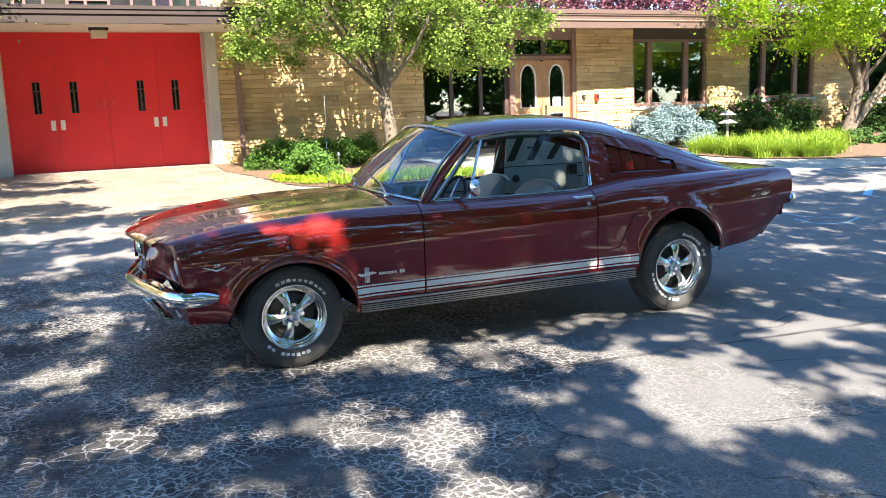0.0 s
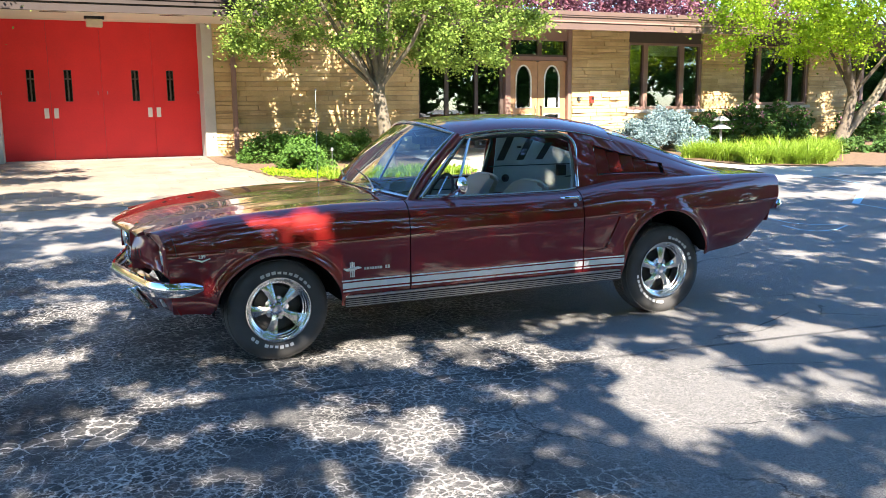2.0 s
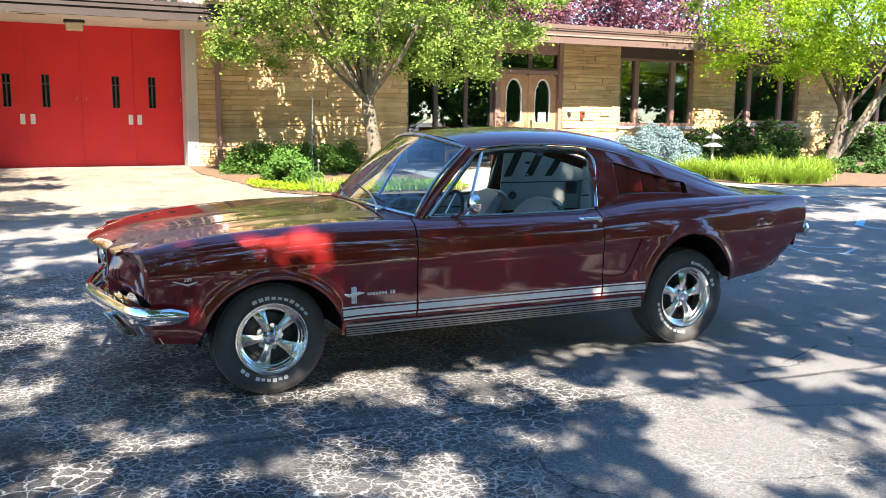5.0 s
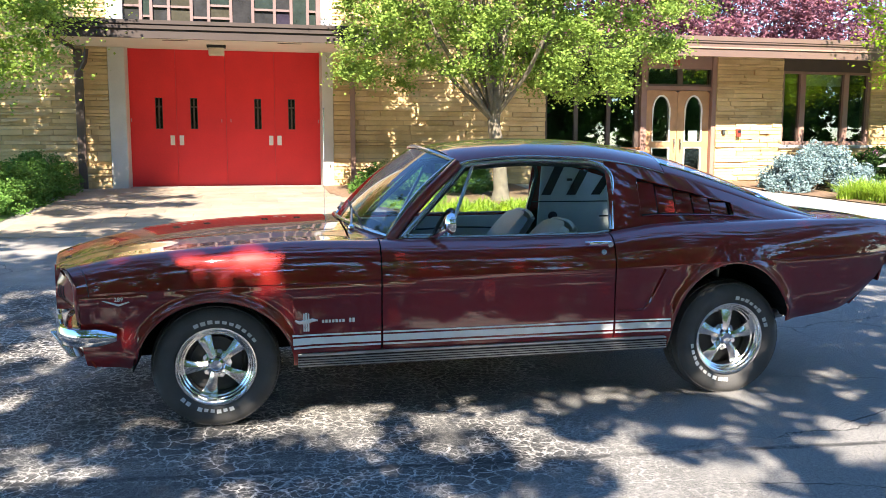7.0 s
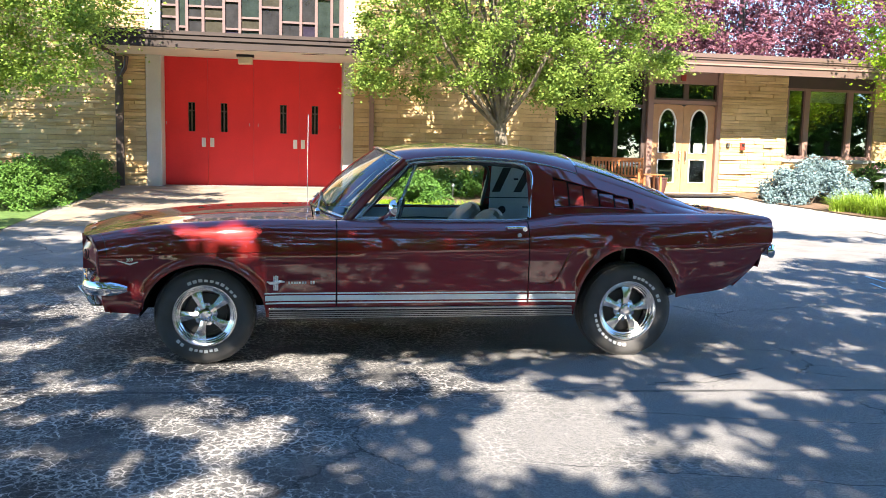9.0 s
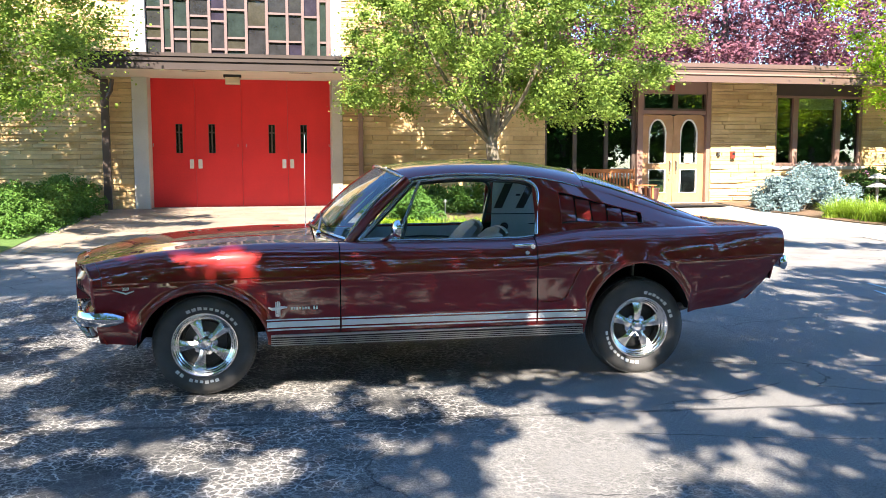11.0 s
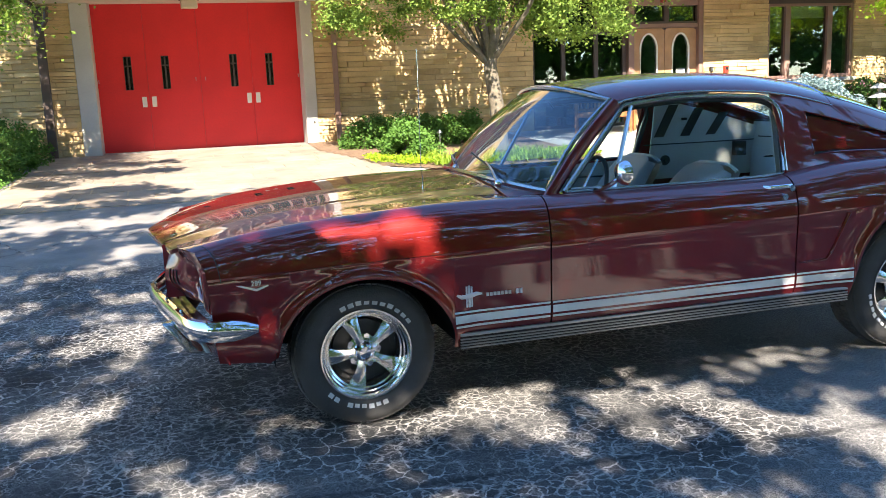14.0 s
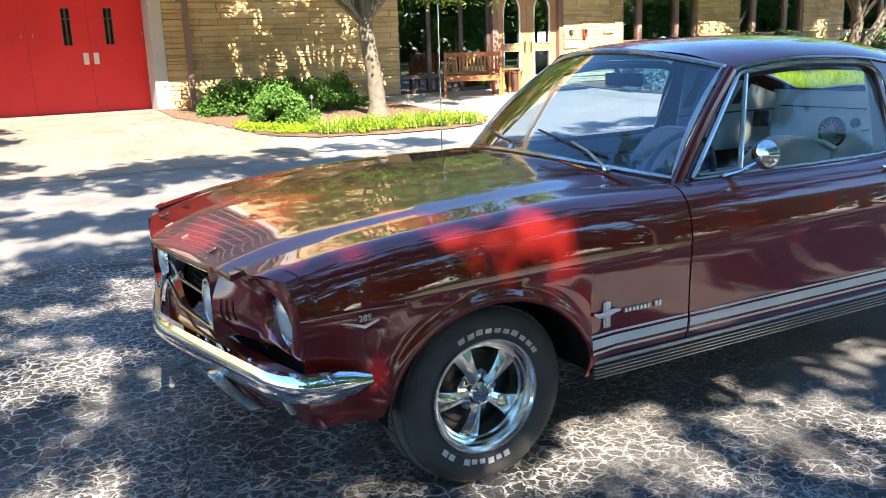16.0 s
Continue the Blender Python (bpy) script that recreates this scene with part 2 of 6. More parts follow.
MORTAR = mat("mortar", (0.34, 0.265, 0.165), rough=0.95, var=0.15, scale=4, bump=0.4)
CONCRETE = mat("pale_concrete", (0.50, 0.475, 0.43), rough=0.85, var=0.12, scale=1.6, fine=40, bump=0.3)
CANOPYBR = mat("dark_brown_fascia", (0.034, 0.023, 0.019), rough=0.75, var=0.2, scale=2, bump=0.1)
FASCIA = mat("brown_fascia", (0.115, 0.074, 0.060), rough=0.55, var=0.15, scale=2, bump=0.1)
FRAMEBR = mat("brown_frame", (0.075, 0.052, 0.042), rough=0.5, var=0.15, scale=4, bump=0.1)
LEADBAR = mat("grey_rose_mullion", (0.13, 0.085, 0.08), rough=0.55, var=0.15, scale=4, bump=0.08)
FRAMEPK = mat("rose_brown_frame", (0.25, 0.15, 0.12), rough=0.5, var=0.12, scale=3, bump=0.08)
SOFFIT = mat("cream_soffit", (0.62, 0.57, 0.49), rough=0.8, var=0.08, scale=2)
ORANGE = mat("varnished_oak", (0.42, 0.235, 0.115), rough=0.4, var=0.2, scale=5, fine=70, bump=0.1, coat=0.3)
WHITETRIM = mat("white_trim", (0.74, 0.72, 0.68), rough=0.5, var=0.06)
WINGLASS = glass("window_glass", (0.62, 0.69, 0.67), front=0.20)
SLITGLASS = mat("slit_glass", (0.012, 0.013, 0.014), rough=0.08, var=0.2, scale=20, fine=60, bump=0.05)
# indoor surfaces: the dark grey stands in for the rooms' weak light
DARKROOM = mat("interior_dimmed_by_colour", (0.13, 0.12, 0.11), rough=0.9, var=0.3, scale=1.5)
FLAG = mat("flagstone", (0.185, 0.148, 0.112), rough=0.85, var=0.2, scale=2.4, fine=35, bump=0.35, spread=0.16, tint=(0.25, 0.208, 0.162))
WALK = mat("walk_concrete", (0.34, 0.315, 0.275), rough=0.88, var=0.15, scale=1.5, fine=45, bump=0.3)
MULCH = mat("mulch", (0.15, 0.095, 0.058), rough=0.95, var=0.5, scale=18, fine=70, bump=0.9)
LAWN = mat("lawn", (0.07, 0.13, 0.025), rough=0.9, var=0.4, scale=12, fine=90, bump=0.6)
BARK_PALE = mat("pale_bark", (0.14, 0.118, 0.085), rough=0.92, var=0.45, scale=9, fine=40, bump=0.8)
BARK = mat("bark", (0.115, 0.092, 0.068), rough=0.92, var=0.45, scale=9, fine=40, bump=0.8)
LEAF = mat("leaf_green", (0.100, 0.190, 0.031), rough=0.55, spec=0.25, var=0.35, scale=2, fine=9, bump=0, pieces=0.3, tint=(0.26, 0.36, 0.07), sheer=0.45)
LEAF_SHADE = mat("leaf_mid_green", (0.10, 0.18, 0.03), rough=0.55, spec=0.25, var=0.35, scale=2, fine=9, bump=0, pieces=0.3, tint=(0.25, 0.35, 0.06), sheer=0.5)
LEAF_LIME = mat("leaf_lime", (0.17, 0.30, 0.015), rough=0.55, spec=0.25, var=0.3, scale=2, fine=9, bump=0, pieces=0.3, tint=(0.36, 0.50, 0.03), sheer=0.6)
LEAF_PURPLE = mat("leaf_purple", (0.11, 0.042, 0.060), rough=0.55, spec=0.25, var=0.4, scale=2, fine=9, bump=0, pieces=0.3, tint=(0.24, 0.10, 0.13), sheer=0.3)
LEAF_DARK = mat("leaf_dark", (0.035, 0.075, 0.018), rough=0.55, spec=0.25, var=0.4, scale=2, fine=9, bump=0, pieces=0.3, tint=(0.085, 0.17, 0.04), sheer=0.3)
LEAF_HEDGE = mat("leaf_hedge", (0.055, 0.13, 0.020), rough=0.55, spec=0.25, var=0.35, scale=2, fine=9, bump=0, pieces=0.3, tint=(0.12, 0.24, 0.045), sheer=0.35)
NEEDLE = mat("blue_needles", (0.09, 0.15, 0.155), rough=0.6, var=0.3, scale=3, fine=9, bump=0, pieces=0.3, tint=(0.21, 0.30, 0.31), sheer=0.15)
BLADE = mat("lily_blades", (0.19, 0.32, 0.02), rough=0.45, var=0.3, scale=2, fine=9, bump=0, pieces=0.3, tint=(0.30, 0.42, 0.05), sheer=0.4)
PETAL = mat("pink_petals", (0.55, 0.18, 0.32), rough=0.6, var=0.2, pieces=0.3, tint=(0.75, 0.40, 0.52), sheer=0.3)
TEAK = mat("bench_teak", (0.36, 0.135, 0.045), rough=0.5, var=0.25, scale=8, fine=60, bump=0.15)
BLUEPAINT = mat("faded_blue_paint", (0.30, 0.50, 0.60), rough=0.85, var=0.35, scale=14, fine=80, bump=0.3)
POT = mat("glazed_pot", (0.10, 0.045, 0.04), rough=0.35, var=0.2)
LANTERN = mat("weathered_white_metal", (0.36, 0.36, 0.34), rough=0.6, var=0.2)
STAINED = [mat("stained_" + n, c, rough=0.12, var=0.35, scale=5, fine=25, bump=0.2, coat=0.6) for n, c in
           (("green", (0.024, 0.034, 0.031)), ("violet", (0.030, 0.025, 0.04)), ("olive", (0.045, 0.042, 0.032)), ("smoke", (0.028, 0.028, 0.03)))]
ALARMRED = mat("alarm_red", (0.28, 0.035, 0.025), rough=0.4, var=0.1)
PAPER = mat("paper", (0.75, 0.74, 0.72), rough=0.8, var=0.04)


# ---- builders ----
def curve(*points):
    """A smooth function through (x, value) pairs, without overshoot."""
    xs, ys = np.array([p[0] for p in points], float), np.array([p[1] for p in points], float)
    h, d = np.diff(xs), np.diff(ys) / np.diff(xs)
    m = np.zeros(len(xs))
    m[0], m[-1] = d[0], d[-1]
    for i in range(1, len(xs) - 1):
        if d[i - 1] * d[i] > 0:
            w1, w2 = 2 * h[i] + h[i - 1], h[i] + 2 * h[i - 1]
            m[i] = (w1 + w2) / (w1 / d[i - 1] + w2 / d[i])

    def f(x):
        x = min(max(x, xs[0]), xs[-1])
        i = min(int(np.searchsorted(xs, x, side="right")) - 1, len(xs) - 2)
        t = (x - xs[i]) / h[i]
        return float((1 + 2 * t) * (1 - t) ** 2 * ys[i] + t * (1 - t) ** 2 * h[i] * m[i] + t * t * (3 - 2 * t) * ys[i + 1] + t * t * (t - 1) * h[i] * m[i + 1])
    return f


def thing(name, label, category, group="", kind="", at=None):
    ob = tagged(new(name), label, category, group, kind)
    ob.empty_display_size = 0.1
    if at is not None:
        ob.matrix_basis = at
    return ob


def part(name, bm, material, parent=None, label="", smooth=False, angle=35, solid=0.0, bevel=0.0, heart=None):
    """heart: a point that an open sheet's faces should look away from."""
    me = bpy.data.meshes.new(name)
    bmesh.ops.recalc_face_normals(bm, faces=bm.faces[:])
    if heart is not None and sum(f.normal.dot(f.calc_center_median() - Vector(heart)) * f.calc_area() for f in bm.faces) < 0:
        bmesh.ops.reverse_faces(bm, faces=bm.faces[:])
    bm.to_mesh(me)
    bm.free()
    return mesh_part(name, me, material, parent, label, smooth, angle, solid, bevel)


def mesh_part(name, me, material, parent=None, label="", smooth=False, angle=35, solid=0.0, bevel=0.0):
    for m in material if isinstance(material, (list, tuple)) else [material]:
        me.materials.append(m)
    if smooth:
        me.shade_smooth()
        me.set_sharp_from_angle(angle=radians(angle))
    ob = new(name, me)
    if parent is not None:
        ob.parent = parent
    if label:
        ob["label"] = label
    if solid:
        s = ob.modifiers.new("thickness", "SOLIDIFY")
        s.thickness, s.offset = solid, -1
        if smooth:
            s = ob.modifiers.new("rim", "EDGE_SPLIT")
            s.split_angle = radians(50)
    if bevel:
        s = ob.modifiers.new("edges", "BEVEL")
        s.width, s.segments, s.limit_method = bevel, 2, "ANGLE"
    return ob


def box(bm, x0, x1, y0, y1, z0, z1, m=None):
    vs = [bm.verts.new((x, y, z)) for z in (z0, z1) for x, y in ((x0, y0), (x1, y0), (x1, y1), (x0, y1))]
    if m is not None:
        for v in vs:
            v.co = m @ v.co
    for f in ((3, 2, 1, 0), (4, 5, 6, 7), (0, 1, 5, 4), (1, 2, 6, 5), (2, 3, 7, 6), (3, 0, 4, 7)):
        bm.faces.new([vs[i] for i in f])
    return vs


def boxes(*rows):
    bm = bmesh.new()
    for r in rows:
        box(bm, *r)
    return bm


def tube(bm, pts, radius, seg=8, squash=(1, 1), closed=False, cap=True):
    """A round bar along points; radius may be a number or a function of 0..1."""
    pts = [Vector(p) for p in pts]
    n = len(pts)
    rings, up = [], None
    for i, p in enumerate(pts):
        a, b = pts[(i - 1) % n if closed else max(i - 1, 0)], pts[(i + 1) % n if closed else min(i + 1, n - 1)]
        d = (b - a).normalized()
        if up is None:
            up = Vector((0, 0, 1)) if abs(d.z) < 0.9 else Vector((1, 0, 0))
        side = d.cross(up).normalized()
        up = side.cross(d).normalized()
        r = radius(i / max(1, n - 1)) if callable(radius) else radius
        rings.append([bm.verts.new(p + (side * math.cos(k) * squash[0] + up * math.sin(k) * squash[1]) * r) for k in (2 * math.pi * j / seg for j in range(seg))])
    for i in range(n if closed else n - 1):
        r0, r1 = rings[i], rings[(i + 1) % n]
        for j in range(seg):
            bm.faces.new((r0[j], r0[(j + 1) % seg], r1[(j + 1) % seg], r1[j]))
    if cap and not closed:
        bm.faces.new(rings[0][::-1])
        bm.faces.new(rings[-1])


def grid(bm, us, vs, fn, skip=None):
    """A sheet of points fn(u, v); skip(u, v) leaves faces out."""
    rows = [[bm.verts.new(fn(u, v)) for v in vs] for u in us]
    for i in range(len(us) - 1):
        for j in range(len(vs) - 1):
            if skip and skip((us[i] + us[i + 1]) / 2, (vs[j] + vs[j + 1]) / 2):
                continue
            bm.faces.new((rows[i][j], rows[i + 1][j], rows[i + 1][j + 1], rows[i][j + 1]))
    return rows


def revolve(bm, profile, seg=48, axis=(0, 1, 0), closed=False):
    """Turns (radius, offset along y) pairs round the y axis."""
    rings = [[bm.verts.new((r * math.sin(a), y, r * math.cos(a))) for a in (2 * math.pi * k / seg for k in range(seg))] for r, y in profile]
    for i in range(len(rings) if closed else len(rings) - 1):
        a, b = rings[i], rings[(i + 1) % len(rings)]
        for j in range(seg):
            bm.faces.new((a[j], a[(j + 1) % seg], b[(j + 1) % seg], b[j]))


def frange(a, b, n):
    return [a + (b - a) * i / (n - 1) for i in range(n)]


def ground_z(y):
    return 0.0 if y < 5 else 0.45 * (min(y, 19.2) - 5) ** 1.8 / 14.2 ** 1.8


def leaf_cloud(name, centers, spread, count, size, rng, flat=0.6, loose=0.0):
    """Many small two-sided leaves scattered round clump centers, as one mesh."""
    c = np.asarray(centers, float)
    pick = rng.integers(0, len(c), count)
    s = np.asarray(spread, float)
    off = rng.normal(size=(count, 3))
    off /= np.maximum(np.linalg.norm(off, axis=1, keepdims=True), 1e-6)
    off *= np.abs(rng.normal(size=(count, 1))) * loose if loose else rng.random((count, 1)) ** 0.45
    p = c[pick] + off * s
    a = rng.normal(size=(count, 3))
    a[:, 2] *= flat
    a /= np.linalg.norm(a, axis=1, keepdims=True)
    # blades tend to turn their faces up and to the light
    face = rng.normal(size=(count, 3)) * 0.75 + np.array((0, -0.55, 0.75))
    b = np.cross(a, face)
    b /= np.linalg.norm(b, axis=1, keepdims=True)
    L = size * (0.6 + 0.8 * rng.random((count, 1)))
    W = L * 0.34
    n = np.cross(a, b)
    v = np.stack([p - a * L / 2, p + b * W + n * W * 0.25, p + a * L / 2, p - b * W + n * W * 0.25], 1).reshape(-1, 3)
    me = bpy.data.meshes.new(name)
    idx = np.arange(count * 4).reshape(-1, 4)
    f = np.concatenate([idx[:, [0, 1, 2]], idx[:, [0, 2, 3]]])
    me.from_pydata(v.tolist(), [], f.tolist())
    return me


# ---- ground ----
def ground_sheet(name, xs, ys, lift, material, label, category, inside=None):
    bm = bmesh.new()
    grid(bm, xs, ys, lambda x, y: (x, y, ground_z(y) + lift), (lambda x, y: not inside(x, y)) if inside else None)
    bmesh.ops.delete(bm, geom=[v for v in bm.verts if not v.link_faces], context="VERTS")
    return tagged(part(name, bm, material, smooth=True, angle=60), label, category, kind="structure")


ground_sheet("ground", [-400, -120, -40, *frange(-14, 30, 23), 60, 140, 400], [-400, -100, -30, -10, *frange(0, 5, 4), *frange(5.5, 19.2, 28), 40, 120, 400], 0.0, ASPHALT,
             "cracked dark asphalt parking lot with pale crack lines", "asphalt")
BED_EDGE = curve((2.9, 17.9), (3.3, 16.4), (3.65, 14.7), (4.4, 14.05), (5.4, 13.85), (6.6, 13.95), (7.2, 14.4))   # front rim of the planting bed
ground_sheet("pavement", frange(-2.0, 11.4, 68), frange(12.4, 19.2, 35), 0.004, WALK, "pale concrete walk in front of the building", "pavement",
             lambda x, y: x > 3.55 and not (3.6 < x < 7.0 and y > 14.9))
ground_sheet("pavement_2", frange(11.4, 32, 104), frange(11.6, 19.2, 39), 0.008, WALK, "pale concrete walk beside the flower bed", "pavement", lambda x, y: y < 13.4 or x < 14.4)
ground_sheet("lawn", frange(-40, -2.2, 30), frange(11.6, 19.0, 20), 0.012, LAWN, "green mown lawn beside the driveway", "lawn")
ground_sheet("planting_bed", frange(2.95, 7.2, 52), frange(13.6, 19.1, 64), 0.022, MULCH, "mulched planting bed with fallen leaves", "bed", lambda x, y: y > BED_EDGE(x))
FLOWER_EDGE = curve((12.5, 15.6), (13.0, 14.4), (13.4, 13.75), (14.1, 13.0), (15.0, 12.75), (16.0, 12.6), (17.3, 12.3), (19.2, 12.3))   # left rim of the flower bed
ground_sheet("flower_bed", [*frange(12.2, 15.9, 76), *frange(16.1, 32, 40)], frange(12.5, 19.1, 110), 0.03, MULCH, "mulched flower bed along the wall", "bed", lambda x, y: x > FLOWER_EDGE(y))

# irregular flagstones of the forecourt before the red doors
FORE = ground_sheet("pavement_3", frange(-2.0, 3.6, 8), frange(12.55, 19.0, 14), 0.006, MORTAR, "pale flagstone forecourt before the red doors", "pavement")


def flagstones(x0, x1, y0, y1, seed):
    rng = random.Random(seed)
    y = y0
    while y < y1 - 0.05:
        h = min(rng.uniform(0.38, 0.62), y1 - y)
        x = x0 + rng.uniform(-0.3, 0)
        while x < x1:
            w = rng.uniform(0.45, 1.1)
            a, b = max(x, x0), min(x + w, x1)
            if b - a > 0.12:
                bm = bmesh.new()
                g = 0.008
                j = [rng.uniform(-0.012, 0.012) for _ in range(8)]
                lift = 0.010 + rng.uniform(0, 0.004)
                c = [(a + g + j[0], y + g + j[1]), (b - g + j[2], y + g + j[3]), (b - g + j[4], y + h - g + j[5]), (a + g + j[6], y + h - g + j[7])]
                top = [bm.verts.new((px, py, ground_z(py) + lift)) for px, py in c]
                low = [bm.verts.new((px, py, ground_z(py) - 0.02)) for px, py in c]
                bm.faces.new(top)
                for i in range(4):
                    bm.faces.new((low[i], low[(i + 1) % 4], top[(i + 1) % 4], top[i]))
                part("flagstone", bm, FLAG, FORE)
            x += w
        y += h


flagstones(-1.95, 3.55, 12.6, 18.95, 8)

# faded blue markings on the asphalt
for pts in (((8.13, 8.06), (8.08, 7.66), (8.22, 7.45), (8.55, 7.25)), ((7.85, 7.58), (7.76, 7.24), (7.87, 7.06), (8.12, 7.04), (8.55, 7.25)), ((13.03, 12.77), (12.90, 11.91), (12.60, 10.36)), ((10.35, 8.76), (10.29, 8.27), (10.20, 7.85))):
    bm = bmesh.new()
    f = [Vector(p) for p in pts]
    for a, b in zip(f, f[1:]):
        n = Vector((a.y - b.y, b.x - a.x)).normalized() * 0.017
        q = [(*(a + n), ground_z(a.y) + 0.006), (*(a - n), ground_z(a.y) + 0.006), (*(b - n), ground_z(b.y) + 0.006), (*(b + n), ground_z(b.y) + 0.006)]
        bm.faces.new([bm.verts.new(v) for v in q])
    tagged(part("painted_marking", bm, BLUEPAINT), "faded blue paint line on the asphalt", "road marking", kind="structure")

bm = bmesh.new()
bm.faces.new([bm.verts.new((x, y, ground_z(y) + 0.006)) for x, y in ((12.55, 10.38), (12.58, 10.27), (10.37, 8.62), (10.33, 8.73))])
bmesh.ops.recalc_face_normals(bm, faces=bm.faces[:])
tagged(part("painted_patch", bm, BLUEPAINT), "faded blue paint bar on the asphalt", "road marking", kind="structure")

# ---- building ----
WY = 19.15      # face of the stone walls


def stones(bm, x0, x1, z0, z1, y, rng, holes=()):
    """Courses of long split-face stones, each its own block with a recessed joint."""
    z = z0
    while z < z1 - 0.02:
        h = min(rng.choice((0.055, 0.07, 0.085, 0.115)), z1 - z)
        x = x0
        while x < x1 - 0.01:
            w = min(rng.uniform(0.28, 1.0), x1 - x)
            if x1 - x - w < 0.15:
                w = x1 - x
            if not any(x + w / 2 > a and x + w / 2 < b and z + h / 2 > c and z + h / 2 < d for a, b, c, d in holes):
                d = rng.uniform(0.010, 0.050)
                g = 0.006
                f = [bm.verts.new((px, y - d + rng.uniform(-0.014, 0.014), pz)) for px, pz in ((x + g, z + g), (x + w - g, z + g), (x + w - g, z + h - g), (x + g, z + h - g))]
                k = [bm.verts.new((px, y + 0.01, pz)) for px, pz in ((x, z), (x + w, z), (x + w, z + h), (x, z + h))]
                bm.faces.new(f)
                for i in range(4):
                    bm.faces.new((k[i], k[(i + 1) % 4], f[(i + 1) % 4], f[i]))
            x += w
        z += h


def stone_wall(name, x0, x1, z0, z1, y=WY, thick=0.35, seed=1):
    """A backing wall with its coursed stones in front."""
    w = tagged(part(name, boxes((x0, x1, y, y + thick, z0, z1)), MORTAR), "tan coursed ledgestone wall of the church building", "wall", kind="structure")
    bm = bmesh.new()
    stones(bm, x0, x1, max(z0, 0.05), z1, y, random.Random(seed))
    tagged(part("stone_courses", bm, STONE, w), kind="stuff")
    return w


DL, DR, DT, DB = -0.96, 2.96, 3.24, 0.44     # red doors
stone_wall("wall_left", -16, -1.28, 0, 10.2, seed=2)
stone_wall("wall_middle", 3.2, 7.97, 0, 10.2, seed=3)
stone_wall("wall_pier", 12.24, 13.99, 0, 3.4, seed=4)
stone_wall("wall_sill", 13.99, 16.45, 0, 1.32, seed=5)
stone_wall("wall_pier_2", 16.45, 17.95, 0, 3.4, seed=6)
stone_wall("wall_sill_2", 17.95, 20.42, 0, 1.42, seed=7)
stone_wall("wall_pier_3", 20.42, 22.1, 0, 3.4, seed=8)
stone_wall("wall_sill_3", 22.1, 24.55, 0, 1.42, seed=9)
stone_wall("wall_pier_4", 24.55, 34, 0, 3.4, seed=10)
tagged(part("wall_head", boxes((-1.26, 3.2, WY + 0.02, WY + 0.35, 9.4, 10.2)), MORTAR), "tan wall above the tall window", "wall", kind="structure")
for n, (x0, x1) in enumerate(((-1.28, -0.96), (2.965, 3.2))):
    tagged(part("trim_jamb_%d" % (n + 1), boxes((x0, x1, WY - 0.06, WY + 0.54, 0, 9.4)), CONCRETE, bevel=0.012), "pale concrete jamb beside the red doors", "trim", kind="structure")
# rooms behind the glass, their dimness painted into the surface colour
tagged(part("wall_back", boxes((-16, 7.5, 26, 26.2, 0, 10.2), (7.5, 34, 26, 26.2, 0, 3.5)), DARKROOM), "back wall of the rooms behind the glass, coloured dark to look dim", "wall", kind="structure")
tagged(part("floor", boxes((-16, 34, WY + 0.3, 26, 0.38, 0.44)), DARKROOM), "indoor floor behind the glass, coloured dark to look dim", "floor", kind="structure")
tagged(part("ceiling", boxes((7.6, 34, WY + 0.1, 26, 3.36, 3.44)), DARKROOM), "indoor ceiling, coloured dark to look dim", "ceiling", kind="structure")
tagged(part("wall_end", boxes((7.5, 7.86, WY + 0.36, 26, 0, 10.2)), MORTAR), "tan end wall of the tall church part", "wall", kind="structure")
tagged(part("wall_end_2", boxes((33.8, 34, WY + 0.3, 26, 0, 3.5)), MORTAR), "end wall of the low wing", "wall", kind="structure")
tagged(part("wall_end_3", boxes((-16.2, -16, WY, 26, 0, 10.2)), MORTAR), "end wall of the tall church part", "wall", kind="structure")


DY = WY + 0.55      # face of the red doors


def red_door(x0, x1, light_x, plate_x, key_x):
    """One leaf of the red doors: slab with a slit light, its cross-shaped muntins, a push plate and a lock."""
    d = thing("door", "tall red-painted door leaf with a narrow slit window", "door", "red church doors", at=pose(x0, DY, DB))
    w, h = x1 - x0, 3.30 - DB
    a, b = light_x - x0 - 0.074, light_x - x0 + 0.074
    z0, z1 = 1.656 - DB, 2.305 - DB
    part("panel", boxes((0.002, a, 0, 0.05, 0.004, h), (b, w - 0.002, 0, 0.05, 0.004, h), (a, b, 0, 0.05, 0.004, z0), (a, b, 0, 0.05, z1, h)), DOORRED, d)
    part("window", boxes((a, b, 0.030, 0.038, z0, z1)), SLITGLASS, d, "dark slit window")
    part("light_frame", boxes((a, a + 0.010, -0.004, 0.030, z0, z1), (b - 0.010, b, -0.004, 0.030, z0, z1), (a + 0.01, b - 0.01, -0.004, 0.030, z0, z0 + 0.010), (a + 0.01, b - 0.01, -0.004, 0.030, z1 - 0.010, z1)), FRAMEBR, d)
    m = (a + b) / 2
    part("muntin", boxes((m - 0.016, m + 0.016, 0.010, 0.028, z0 + 0.01, z1 - 0.01)), FRAMEBR, d)
    part("muntin", boxes((a + 0.01, b - 0.01, 0.006, 0.026, z1 - 0.20, z1 - 0.17)), FRAMEBR, d)
    p = plate_x - x0
    part("push_plate", boxes((p - 0.045, p + 0.045, -0.012, 0, 1.315 - DB, 1.52 - DB)), WHITETRIM, d, "pale metal push plate", bevel=0.003)
    k = key_x - x0
    part("keyhole", boxes((k - 0.007, k + 0.007, -0.012, 0, 1.80 - DB, 1.87 - DB)), STEEL, d)
    return d


